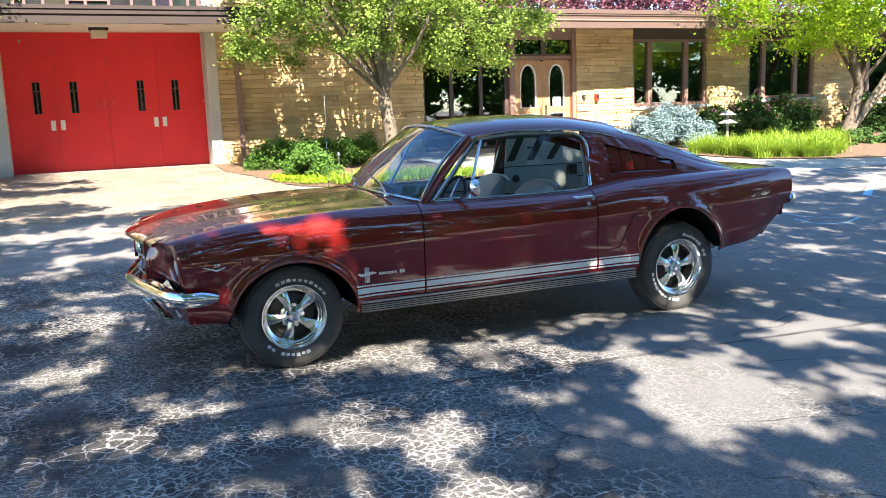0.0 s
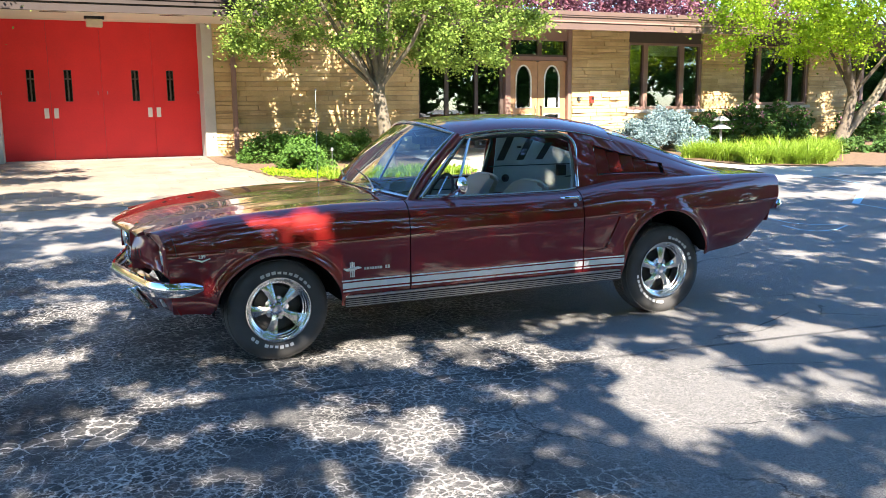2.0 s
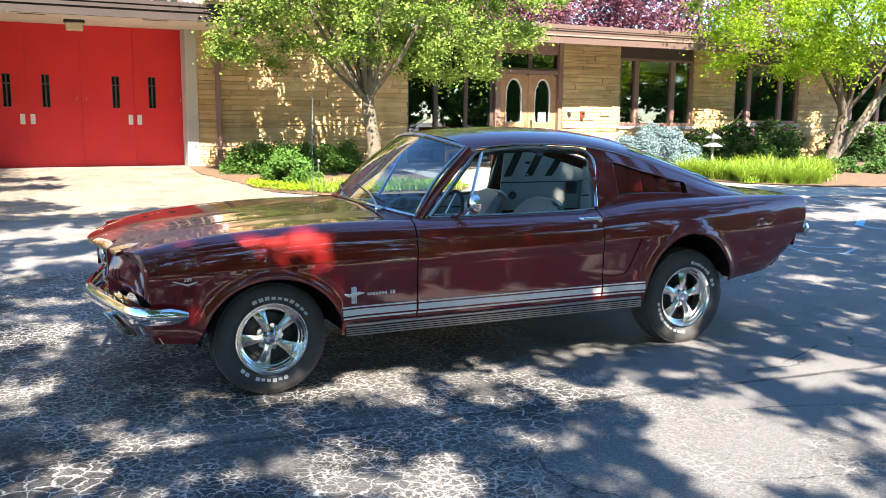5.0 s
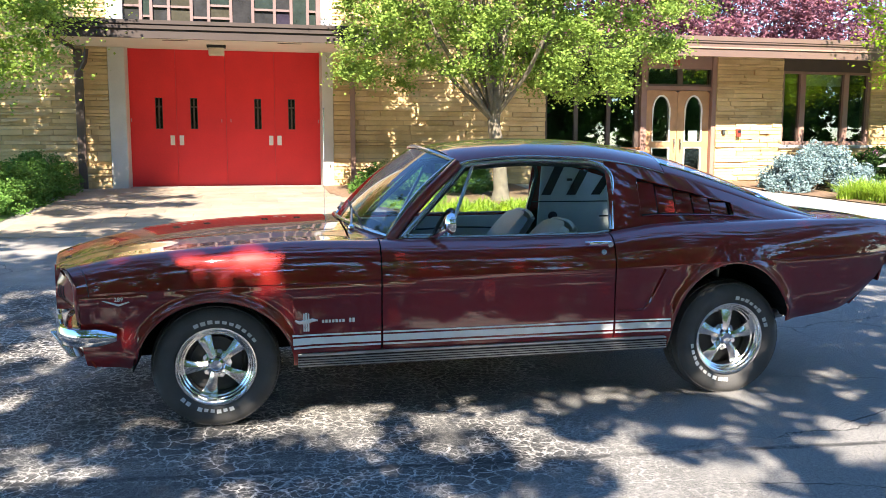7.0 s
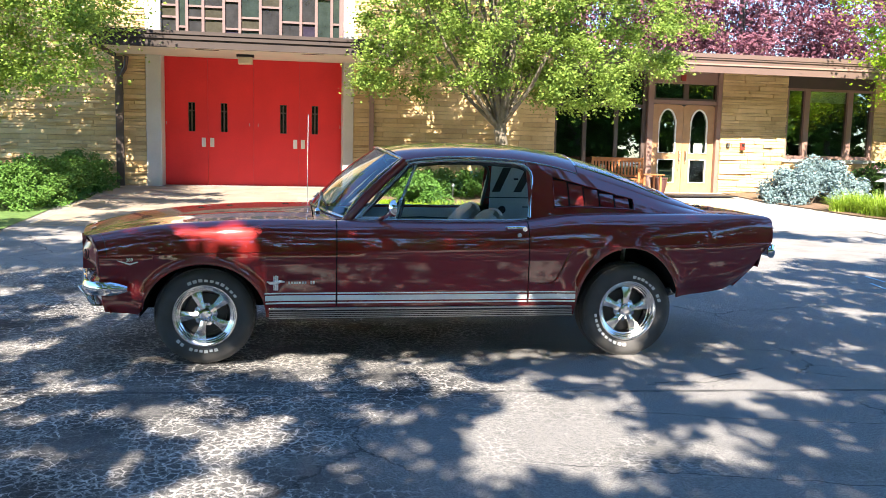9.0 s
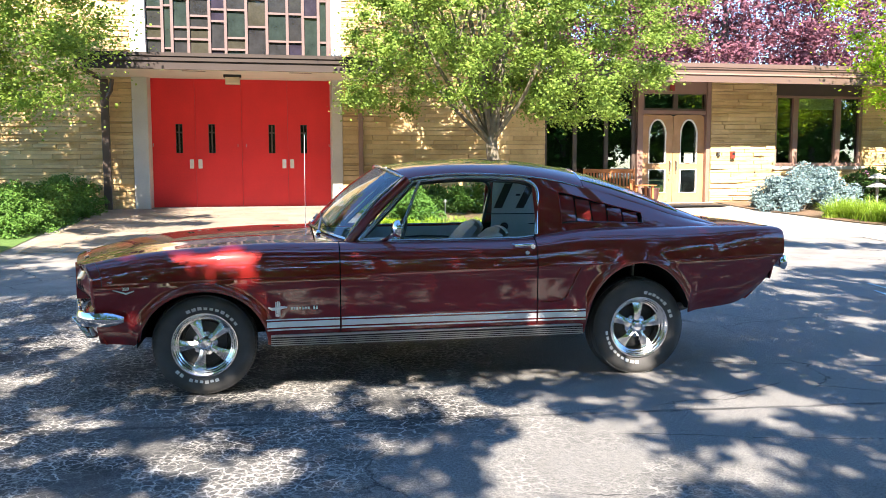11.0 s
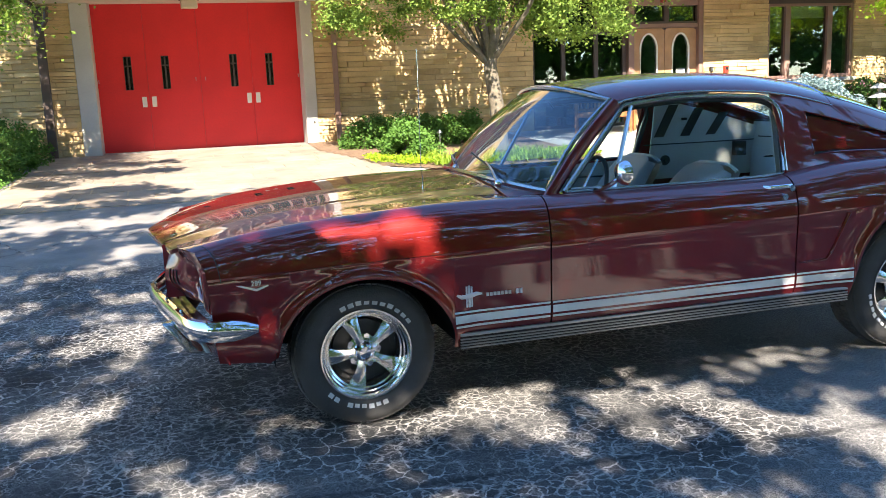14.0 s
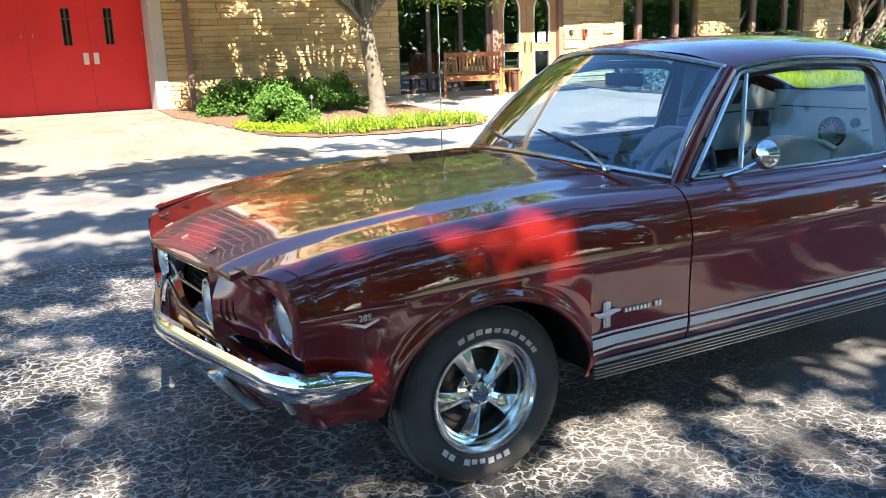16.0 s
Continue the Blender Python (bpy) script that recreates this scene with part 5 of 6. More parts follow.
# side rail of the roof, seen from the flank
RAILY = curve((1.235, 0.575), (1.6, 0.590), (2.0, 0.590), (2.35, 0.585), (2.75, 0.592), (3.05, 0.615), (3.36, 0.660))
RAILZ = curve((1.20, 1.272), (1.35, 1.298), (1.62, 1.316), (1.95, 1.304), (2.2, 1.272), (2.5, 1.198), (2.8, 1.108), (3.1, 1.015), (3.36, 0.960))
CROWN = curve((1.11, 1.359), (1.35, 1.394), (1.7, 1.410), (2.0, 1.402), (2.3, 1.366), (2.6, 1.298), (2.9, 1.198), (3.2, 1.070), (3.42, 0.985), (3.66, 0.970))


def roof_pt(x, u):
    a = abs(u)
    xf = ws_high(u).x
    x = max(x, xf) if x < 1.24 else x
    y, ze, zc = RAILY(x) * u, RAILZ(x), CROWN(x)
    return Vector((x, y, ze + (zc - ze) * (1 - a ** 3.0) ** 0.72))


UR = [-1, -0.995, -0.98, -0.96, -0.93, -0.88, -0.8, -0.7, -0.5, -0.25, 0, 0.25, 0.5, 0.7, 0.8, 0.88, 0.93, 0.96, 0.98, 0.995, 1]
bm = bmesh.new()
grid(bm, [1.10, 1.13, 1.17, 1.21, *frange(1.24, 2.42, 20)], UR, roof_pt)
bmesh.ops.remove_doubles(bm, verts=bm.verts[:], dist=0.0005)
part("roof", bm, PAINT, car, smooth=True, angle=60, heart=HEART)
bm = bmesh.new()
grid(bm, frange(2.425, 3.10, 12), frange(-0.90, 0.90, 15), roof_pt)
p = part("rear_window", bm, SIDEGLASS, car, "sloping rear window", smooth=True)
p.visible_shadow = False
bm = bmesh.new()
rim = [roof_pt(2.425, u) for u in frange(-0.9, 0.9, 11)] + [roof_pt(x, 0.9) for x in frange(2.5, 3.03, 7)] + [roof_pt(3.10, u) for u in frange(0.9, -0.9, 11)] + [roof_pt(x, -0.9) for x in frange(3.03, 2.5, 7)]
tube(bm, [q + Vector((0, 0, 0.001)) for q in rim], 0.006, 6, closed=True)
part("rear_window_trim", bm, CHROME, car, "chrome moulding round the rear window", smooth=True)
bm = bmesh.new()
grid(bm, frange(3.104, 3.36, 7), frange(-1, 1, 15), lambda x, u: roof_pt(x, u))
part("tulip_panel", bm, PAINT, car, smooth=True, solid=0.01, heart=HEART)
DECK = curve((3.34, 0.972), (3.5, 0.972), (3.66, 0.964), (3.735, 0.945))
bm = bmesh.new()


def deck_pt(x, u):
    y = u * (TOPY(x) + 0.004)
    e = TOP(x)
    return (x, y, e + (DECK(x) + 0.012 - e) * (1 - abs(u) ** 3))


grid(bm, frange(3.20, 3.735, 12), frange(-1, 1, 15), deck_pt)
part("trunk_lid", bm, PAINT, car, smooth=True, solid=0.01, heart=HEART)

LOUV = (2.235, 2.80)


def sail_pt(x, v, s):
    lo = Vector((x, s * (TOPY(x) - 0.002), TOP(x) - 0.004))
    hi = Vector((x, s * RAILY(x), RAILZ(x)))
    p = lo.lerp(hi, v)
    p.y += s * 0.012 * math.sin(math.pi * v)
    return p


def lv_top(x):
    return 0.78 - 0.16 * (x - LOUV[0]) / (LOUV[1] - LOUV[0])


LV_LOW = 0.16
for s in (-1, 1):
    # strip of roof beside the rear window
    bm = bmesh.new()
    grid(bm, frange(2.424, 3.36, 18), [0.90, 0.93, 0.96, 0.98, 0.995, 1.0], lambda x, u: roof_pt(x, s * u))
    part("roof_side", bm, PAINT, car, smooth=True, solid=0.01, heart=HEART)
    # upper quarter with its louvre opening
    bm = bmesh.new()
    xs = sorted({*frange(2.06, LOUV[0], 5), *frange(LOUV[0], LOUV[1], 14), *frange(LOUV[1], 3.36, 12)})
    rows = []
    for x in xs:
        t = lv_top(x)
        vs = [0, 0.06, LV_LOW, (LV_LOW + t) / 2, t, t + (1 - t) * 0.5, 1.0]
        rows.append([bm.verts.new(sail_pt(x, v, s)) for v in vs])
    for i in range(len(xs) - 1):
        for j in range(6):
            if j in (2, 3) and LOUV[0] - 1e-6 <= xs[i] and xs[i + 1] <= LOUV[1] + 1e-6:
                continue
            bm.faces.new((rows[i][j], rows[i + 1][j], rows[i + 1][j + 1], rows[i][j + 1]))
    part("upper_quarter", bm, PAINT, car, smooth=True, angle=40, solid=0.008, heart=HEART)
    bm = bmesh.new()
    grid(bm, frange(LOUV[0] - 0.01, LOUV[1] + 0.01, 8), [0.1, 0.5, 0.85], lambda x, v: sail_pt(x, v, s) - Vector((0, s * 0.05, 0)))
    vent = part("louvre_recess", bm, BLACK, car, "dark recess behind the louvres")
    for i in range(5):
        x0 = LOUV[0] + 0.012 + i * 0.108
        bm = bmesh.new()
        us = frange(0, 1, 4)
        grid(bm, us, frange(0, 1, 5), lambda u, v: sail_pt(x0 + 0.088 * u, LV_LOW + 0.03 + (lv_top(x0 + 0.1) - LV_LOW - 0.06) * v, s) - Vector((0, s * (0.026 - 0.024 * u), 0)))
        part("louvre", bm, PAINT, vent, smooth=True, solid=0.006)
    bm = bmesh.new()
    ring = [sail_pt(x, LV_LOW, s) for x in frange(LOUV[0], LOUV[1], 8)] + [sail_pt(x, lv_top(x), s) for x in frange(LOUV[1], LOUV[0], 8)]
    tube(bm, [q + Vector((0, s * 0.002, 0)) for q in ring], 0.0045, 5, closed=True)
    part("louvre_trim", bm, PAINT, vent, smooth=True)

    # A-pillar, door glass, vent glass and their bright frames
    a0, a1 = Vector((0.862, s * 0.715, 0.897)), Vector((1.25, s * 0.580, 1.275))
    bm = bmesh.new()
    tube(bm, [a0 + Vector((-0.02, 0, -0.03)), a0.lerp(a1, 0.33) + Vector((-0.01, 0, 0.006)), a0.lerp(a1, 0.66) + Vector((-0.01, 0, 0.006)), a1], 0.026, 10, squash=(0.75, 1.15))
    part("windscreen_pillar", bm, PAINT, car, smooth=True)

    def rail_in(x):
        return Vector((x, s * (RAILY(x) + 0.004), RAILZ(x) - 0.026))
    b0, b1 = Vector((0.925, s * 0.722, 0.905)), rail_in(1.285)
    frame_line = [b0.lerp(b1, t) for t in frange(0, 1, 6)] + [rail_in(x) for x in frange(1.36, 1.98, 10)]
    # rounded rear upper corner, then down to the belt
    c0, c1 = rail_in(1.98), Vector((2.06, s * (TOPY(2.06) - 0.012), 0.925))
    corner = Vector((2.105, s * 0.603, 1.262))
    for t in frange(0.15, 1, 6):
        frame_line.append(c0 * (1 - t) ** 2 + corner * 2 * t * (1 - t) + (corner.lerp(c1, 0.3)) * t * t)
    frame_line += [corner.lerp(c1, t) for t in (0.5, 0.75, 1.0)]
    bm = bmesh.new()
    tube(bm, frame_line, 0.012, 8, squash=(1.0, 1.0))
    part("window_trim", bm, TRIM, car, "bright chrome side window frame", smooth=True)
    bm = bmesh.new()
    tube(bm, [q + Vector((0, -s * 0.012, -0.02)) for q in frame_line], 0.011, 6)
    part("window_seal", bm, BLACK, car)
    # drip rail along the roof edge
    bm = bmesh.new()
    tube(bm, [a0.lerp(a1, 0.93) + Vector((-0.012, s * 0.012, 0.012))] + [Vector((x, s * (RAILY(x) + 0.006), RAILZ(x) - 0.004)) for x in frange(1.3, 2.42, 16)], lambda t: 0.0065 if t < 0.8 else 0.0065 - 0.02 * (t - 0.8), 6)
    part("drip_rail", bm, TRIM, car, smooth=True)
    # belt moulding
    bm = bmesh.new()
    tube(bm, [(x, s * (TOPY(x) - 0.006), TOP(x) + 0.004) for x in frange(0.93, 2.04, 14)], 0.008, 6)
    part("belt_moulding", bm, TRIM, car, smooth=True)
    # vent division bar and panes
    d0, d1 = Vector((1.165, s * 0.722, 0.905)), rail_in(1.325) + Vector((0, 0, -0.01))
    bm = bmesh.new()
    tube(bm, [d0, d1], 0.010, 6)
    part("vent_bar", bm, TRIM, car, smooth=True)
    bm = bmesh.new()
    bm.faces.new([bm.verts.new(q) for q in (b0, d0, d1, b1)])
    part("vent_window", bm, SIDEGLASS, car).visible_shadow = False
    bm = bmesh.new()
    tube(bm, [b0 + Vector((0.03, 0, 0.012)), d0 + Vector((-0.02, 0, 0.012))], 0.006, 6)
    part("vent_sill", bm, TRIM, car)
    bm = bmesh.new()

    def door_glass(t, v):
        x = 1.14 + (2.06 - 1.14) * t
        lo = Vector((x, s * (TOPY(x) - 0.012), TOP(x)))
        xh = 1.30 + (2.09 - 1.30) * t
        drop = 0.03 + 0.05 * max(0, (t - 0.85) / 0.15) ** 2
        hi = Vector((xh, s * RAILY(xh), RAILZ(min(xh, 2.0)) - drop))
        q = lo.lerp(hi, v)
        q.y += s * 0.012 * math.sin(math.pi * v)
        return q
    grid(bm, frange(0, 1, 9), frange(0, 1, 5), door_glass)
    part("side_window", bm, SIDEGLASS, car, smooth=True).visible_shadow = False

    # white rocker stripes and ribbed bright sill moulding
    def strip(x0, x1, z0, z1, lift):
        b = bmesh.new()
        for a, c in ((x0, DOOR0 - 0.006), (DOOR0 + 0.006, DOOR1 - 0.006), (DOOR1 + 0.006, x1)):
            xs2 = frange(a, c, max(3, int((c - a) / 0.08)))
            grid(b, xs2, [z0, z1], lambda x, z: (x, s * (side(x, 0.5 * (z - bottom(x)) / (CREASE(x) - bottom(x)))[0] + lift), z))
        return b
    xa, xb = 0.368, 2.345
    part("wide_stripe", strip(xa - 0.003, xb, 0.409, 0.442, 0.002), STRIPE, car, "wide white stripe")
    part("narrow_stripe", strip(xa, xb, 0.389, 0.399, 0.002), STRIPE, car, "narrow white stripe")
    part("narrow_stripe", strip(xa - 0.006, xb, 0.451, 0.459, 0.002), STRIPE, car, "narrow white stripe")
    sill = part("rocker_moulding", boxes((xa + 0.02, xb - 0.01, s * 0.832 - 0.012, s * 0.832 + 0.012, 0.292, 0.362)), BLACK, car, "ribbed bright rocker moulding", bevel=0.004)
    part("moulding_top", boxes((xa + 0.018, xb - 0.008, s * 0.844 - 0.008, s * 0.844 + 0.008, 0.348, 0.363)), STEEL, sill, "broad bright upper edge", bevel=0.005)
    for i in range(4):
        z = 0.297 + i * 0.0122
        part("rib", boxes((xa + 0.02, xb - 0.01, s * 0.846 - 0.005, s * 0.846 + 0.005, z, z + 0.005)), STEEL, sill)

    # side scoop behind the door: raised rim line
    bm = bmesh.new()
    path = [(2.05, 0.511), (2.12, 0.508), (2.195, 0.512), (2.225, 0.545), (2.262, 0.62), (2.300, 0.70), (2.312, 0.722)]
    tube(bm, [(x, s * (side(x, 0.5 * (z - bottom(x)) / max(0.05, CREASE(x) - bottom(x)))[0] + 0.002), z) for x, z in path], lambda t: 0.004 + 0.005 * t, 6)
    part("side_scoop", bm, PAINT, car, smooth=True)

    # door handle and lock
    hz = 0.868
    y = side(1.9, 0.80)[0]
    yh = HALF(1.9) - 0.030
    bm = bmesh.new()
    tube(bm, [(1.875, s * (yh - 0.03), hz), (1.888, s * (yh + 0.012), hz), (1.97, s * (yh + 0.016), hz + 0.001), (2.005, s * (yh + 0.006), hz)], 0.008, 8, squash=(0.8, 1.2))
    dh = part("door_handle", bm, CHROME, car, "chrome push-button door handle", smooth=True)
    bm = bmesh.new()
    tube(bm, [(1.998, s * (yh - 0.02), hz - 0.008), (1.998, s * (yh + 0.024), hz - 0.008)], 0.015, 12)
    part("button", bm, CHROME, dh, smooth=True)
    bm = bmesh.new()
    tube(bm, [(1.962, s * (yh), 0.822), (1.962, s * (yh + 0.024), 0.822)], 0.014, 12)
    part("lock", bm, CHROME, car, "round chrome door lock", smooth=True)

# door mirror
bm = bmesh.new()
tube(bm, [(1.07, -0.735, 0.903), (1.10, -0.79, 0.925), (1.135, -0.835, 0.960)], lambda t: 0.020 - 0.006 * t, 8, squash=(1.3, 0.6))
mir = part("door_mirror", bm, CHROME, car, "round chrome door mirror", smooth=True)
bm = bmesh.new()
revolve(bm, [(0.001, -0.034), (0.025, -0.032), (0.045, -0.022), (0.058, 0.0), (0.059, 0.008), (0.001, 0.010)], 24)
bmesh.ops.transform(bm, matrix=pose(1.145, -0.850, 0.985, 0, 8, -78) @ Matrix.Scale(0.92, 4), verts=bm.verts[:])
part("mirror_head", bm, CHROME, mir, smooth=True)

# ---- front: grille opening, lamps, bumper ----
front = part("front_panel", boxes((-0.60, -0.585, -0.55, 0.55, 0.57, 0.79), (-0.585, -0.575, -0.76, 0.76, 0.40, 0.568)), DULL, car, "black front panel behind the grille")
for i in range(9):
    part("grille_bar", boxes((-0.612, -0.602, -0.50, 0.50, 0.50 + i * 0.031, 0.506 + i * 0.031)), BLACK, front)
bm = bmesh.new()
tube(bm, [(-0.775 + 0.09 * abs(y), y, 0.748) for y in frange(-0.44, 0.44, 15)] + [(-0.735, 0.462, 0.64), (-0.73, 0.44, 0.56)] + [(-0.765 + 0.09 * abs(y), y, 0.545) for y in frange(0.42, -0.42, 11)] + [(-0.73, -0.44, 0.56), (-0.735, -0.462, 0.64)], 0.006, 6, closed=True)
part("grille_surround", bm, TRIM, front, "chrome grille surround", smooth=True)
bm = bmesh.new()
tube(bm, [(-0.76 + 0.09 * abs(y), y, 0.645) for y in frange(-0.46, 0.46, 9)], 0.006, 8)
part("grille_cross_bar", bm, TRIM, front, smooth=True)
for s in (-1, 1):
    bm = bmesh.new()
    revolve(bm, [(0.001, -0.03), (0.03, -0.028), (0.062, -0.015), (0.072, 0.0), (0.075, 0.02), (0.05, 0.06), (0.001, 0.06)], 28)
    bmesh.ops.transform(bm, matrix=pose(-0.735, s * 0.365, 0.645, 0, 0, -90), verts=bm.verts[:])
    fog = part("fog_lamp", bm, LENS, front, "round fog lamp in the grille", smooth=True)
    bm = bmesh.new()
    tube(bm, [(-0.745, s * 0.365 + 0.075 * math.cos(a), 0.645 + 0.075 * math.sin(a)) for a in frange(0, 2 * math.pi * 23 / 24, 24)], 0.009, 6, closed=True)
    part("lamp_rim", bm, CHROME, fog, smooth=True)

    # painted headlamp panel between grille and fender, with its recessed lamp
    cy, cz, LR = s * 0.698, 0.652, 0.088

    def border_x(ca, sa):
        """How far forward the panel's border stands: far by the grille, back at the fender."""
        w = (max(0, -ca) ** 2, max(0, ca) ** 2, max(0, sa) ** 2, max(0, -sa) ** 2)
        return sum(a * b for a, b in zip(w, (-0.768, -0.595, -0.690, -0.625)))

    def ext(a, t):
        ca, sa = math.cos(a), math.sin(a)
        k = 1 / max(abs(ca), abs(sa))
        oy = cy + s * ca * k * (0.112 if ca > 0 else 0.225)
        oz = cz + sa * k * (0.142 if sa > 0 else 0.090)
        iy, iz = cy + s * ca * LR, cz + sa * LR
        xi, xo = -0.622 - 0.022 * max(0, sa), border_x(ca, sa)
        return (xi + (xo - xi) * t ** 0.62, iy + (oy - iy) * t, iz + (oz - iz) * t)
    angles = frange(0, 2 * math.pi, 49)
    bm = bmesh.new()
    grid(bm, angles, [0, 0.04, 0.12, 0.25, 0.42, 0.6, 0.8, 1.0], ext)
    # the lamp's recess and the panel's cheek turned in towards the grille
    grid(bm, angles, [0.0, 0.5, 1.0], lambda a, t: Vector(ext(a, 0)) + Vector((0.035 * t, 0, 0)))
    grid(bm, frange(0.562, 0.784, 8), [0.0, 0.35, 1.0], lambda z, t: (-0.768 + 0.18 * t, s * (0.473 + 0.02 * t), z))
    # three slots beside the lamp
    for k in range(3):
        g = bmesh.new()
        tube(g, [Vector(ext(math.pi + q, 0.52 + 0.13 * k)) + Vector((-0.002, 0, 0)) for q in frange(-0.28, 0.30, 7)], 0.0022, 6)
        part("slot", g, BLACK, car)
    bmesh.ops.remove_doubles(bm, verts=bm.verts[:], dist=0.0005)
    part("headlamp_panel", bm, PAINT, car, smooth=True, angle=38)
    bm = bmesh.new()
    revolve(bm, [(0.001, -0.034), (0.04, -0.030), (0.072, -0.014), (0.084, 0.004), (0.086, 0.03), (0.001, 0.03)], 32)
    bmesh.ops.transform(bm, matrix=pose(-0.600, cy, cz, 0, 0, -90) @ pose(0, 0, 0, 7, 0, 0), verts=bm.verts[:])
    hl = part("headlamp", bm, LENS, car, "round glass headlamp", smooth=True)
    bm = bmesh.new()
    tube(bm, [(-0.612 - 0.012 * math.sin(a), cy + 0.088 * math.cos(a), cz + 0.088 * math.sin(a)) for a in frange(0, 2 * math.pi * 31 / 32, 32)], 0.007, 6, closed=True)
    part("lamp_rim", bm, CHROME, hl, smooth=True)
    # painted cap that rounds the fender's front in to the lamp
    def cap(v, t):
        p = Vector(flank(-0.76, v, s))
        d = Vector((0, p.y - cy, p.z - cz))
        q = Vector((-0.624, cy, cz)) + d * min(1, 0.094 / d.length)
        r = p.lerp(q, t)
        r.x -= 0.010 * math.sin(math.pi * t) + 0.001
        return r
    bm = bmesh.new()
    grid(bm, frange(0.30, 1.0, 19), [0, 0.06, 0.2, 0.45, 0.75, 1.0], cap)
    def brow(u, t):
        px, py, pz = flank(-0.76, 1.0, s)
        y = abs(py) + (HOODY(px) + 0.003 - abs(py)) * u
        return (px - 0.004 * math.sin(math.pi * t) + 0.02 * t, s * y, TOP(px) + 0.006 * math.sin(u * math.pi) - 0.045 * t)
    grid(bm, frange(0, 1, 6), [0, 0.15, 0.5, 1.0], brow)
    part("fender_cap", bm, PAINT, car, smooth=True, angle=60)
    # seam between fender and lamp panel
    bm = bmesh.new()
    tube(bm, [Vector(flank(-0.685, v, s)) + Vector((0, s * 0.0005, 0)) for v in frange(0.48, 0.92, 12)], 0.0018, 5)
    part("panel_seam", bm, BLACK, car)

# stone deflector and valance below the bumper
bm = bmesh.new()
YV = frange(-0.79, 0.79, 21)


def wrap_x(y, x_mid, x_end, power=1.6):
    return x_mid + (x_end - x_mid) * (abs(y) / 0.80) ** power


grid(bm, YV, frange(0, 1, 5), lambda y, v: (wrap_x(y, -0.72, -0.60) - 0.075 * math.sin(v * 1.6) * (1 - 0.4 * (abs(y) / 0.8) ** 3), y, 0.512 - 0.045 * v))
part("stone_deflector", bm, PAINT, car, smooth=True, solid=0.008, heart=HEART)
bm = bmesh.new()
grid(bm, YV, frange(0, 1, 6), lambda y, v: (wrap_x(y, -0.745, -0.595) + 0.05 * v ** 1.3, y, 0.445 - 0.115 * v))
part("front_valance", bm, PAINT, car, smooth=True, solid=0.008, heart=HEART)


def bumper_path(front_x, tip_x, half, n=41, vee=0.15):
    """Across the car in a shallow V and wrapping round both corners."""
    pts = []
    yc = half - 0.13
    xc = front_x + vee
    for t in frange(-1, 1, n):
        a = abs(t)
        if a < 0.62:
            u = a / 0.62
            y, x = u * yc, front_x + vee * u ** 1.15
        else:
            u = (a - 0.62) / 0.38
            y = yc + 0.13 * math.sin(min(1, u * 1.5) * math.pi / 2)
            x = xc + (tip_x - xc) * (0.15 * u + 0.85 * u ** 1.6)
        pts.append(Vector((x, math.copysign(y, t), 0)))
    return pts


def bumper(name, path, z, high, deep, outward, label):
    """A bowed chrome blade swept along the path, thinner towards the tips."""
    bm = bmesh.new()
    prof = [(0.0, 0.5), (0.55, 0.46), (0.9, 0.22), (1.0, 0.0), (0.9, -0.22), (0.55, -0.46), (0.0, -0.5), (-0.12, -0.42), (-0.12, 0.42)]
    rings = []
    n = len(path)
    for i, p in enumerate(path):
        d = (path[min(i + 1, n - 1)] - path[max(i - 1, 0)]).normalized()
        nrm = Vector((d.y, -d.x, 0)) * outward
        k = min(i, n - 1 - i) / (n - 1) * 2
        h = high * min(1, 0.40 + 2.4 * k ** 0.6)
        rings.append([bm.verts.new(p + nrm * deep * a + Vector((0, 0, z + h * b))) for a, b in prof])
    for a, b in zip(rings, rings[1:]):
        for j in range(len(prof)):
            bm.faces.new((a[j], a[(j + 1) % len(prof)], b[(j + 1) % len(prof)], b[j]))
    bm.faces.new(rings[0])
    bm.faces.new(rings[-1][::-1])
    return part(name, bm, CHROME, car, label, smooth=True, angle=50)


fb = bumper("front_bumper", bumper_path(-0.838, -0.432, 0.866), 0.492, 0.086, 0.030, -1, "chrome wrap-around front bumper")
bumper("rear_bumper", [Vector((-p.x, p.y, 0)) for p in bumper_path(-3.825, -3.725, 0.806, vee=0.03)], 0.715, 0.092, 0.022, 1, "chrome wrap-around rear bumper")
for s in (-1, 1):
    for xb, yb in ((-0.775, 0.40), (-0.715, 0.66)):
        bm = bmesh.new()
        bmesh.ops.create_uvsphere(bm, u_segments=10, v_segments=6, radius=0.007, matrix=Matrix.Translation((xb, s * yb, 0.540)))
        part("bolt", bm, CHROME, fb, smooth=True)
    # upright guard and turn lamp under the bumper
    bm = bmesh.new()
    def wedge(top, low):
        v = [bm.verts.new((x, s * y, z)) for x0, x1, y0, y1, z in (top, low) for x, y in ((x0, y0), (x1, y0), (x1, y1), (x0, y1))]
        for q in ((0, 1, 2, 3), (4, 5, 6, 7), (0, 1, 5, 4), (1, 2, 6, 5), (2, 3, 7, 6), (3, 0, 4, 7)):
            bm.faces.new([v[i] for i in q])
    wedge((-0.805, -0.755, 0.445, 0.500, 0.456), (-0.705, -0.640, 0.470, 0.560, 0.330))
    part("bumper_guard", bm, TRIM, fb, smooth=True, bevel=0.012)
    bm = bmesh.new()
    wedge((-0.655, -0.635, 0.705, 0.740, 0.425), (-0.635, -0.612, 0.715, 0.755, 0.380))
    part("turn_lamp", bm, LENS, car, "clear turn lamp below the bumper", smooth=True, bevel=0.006)

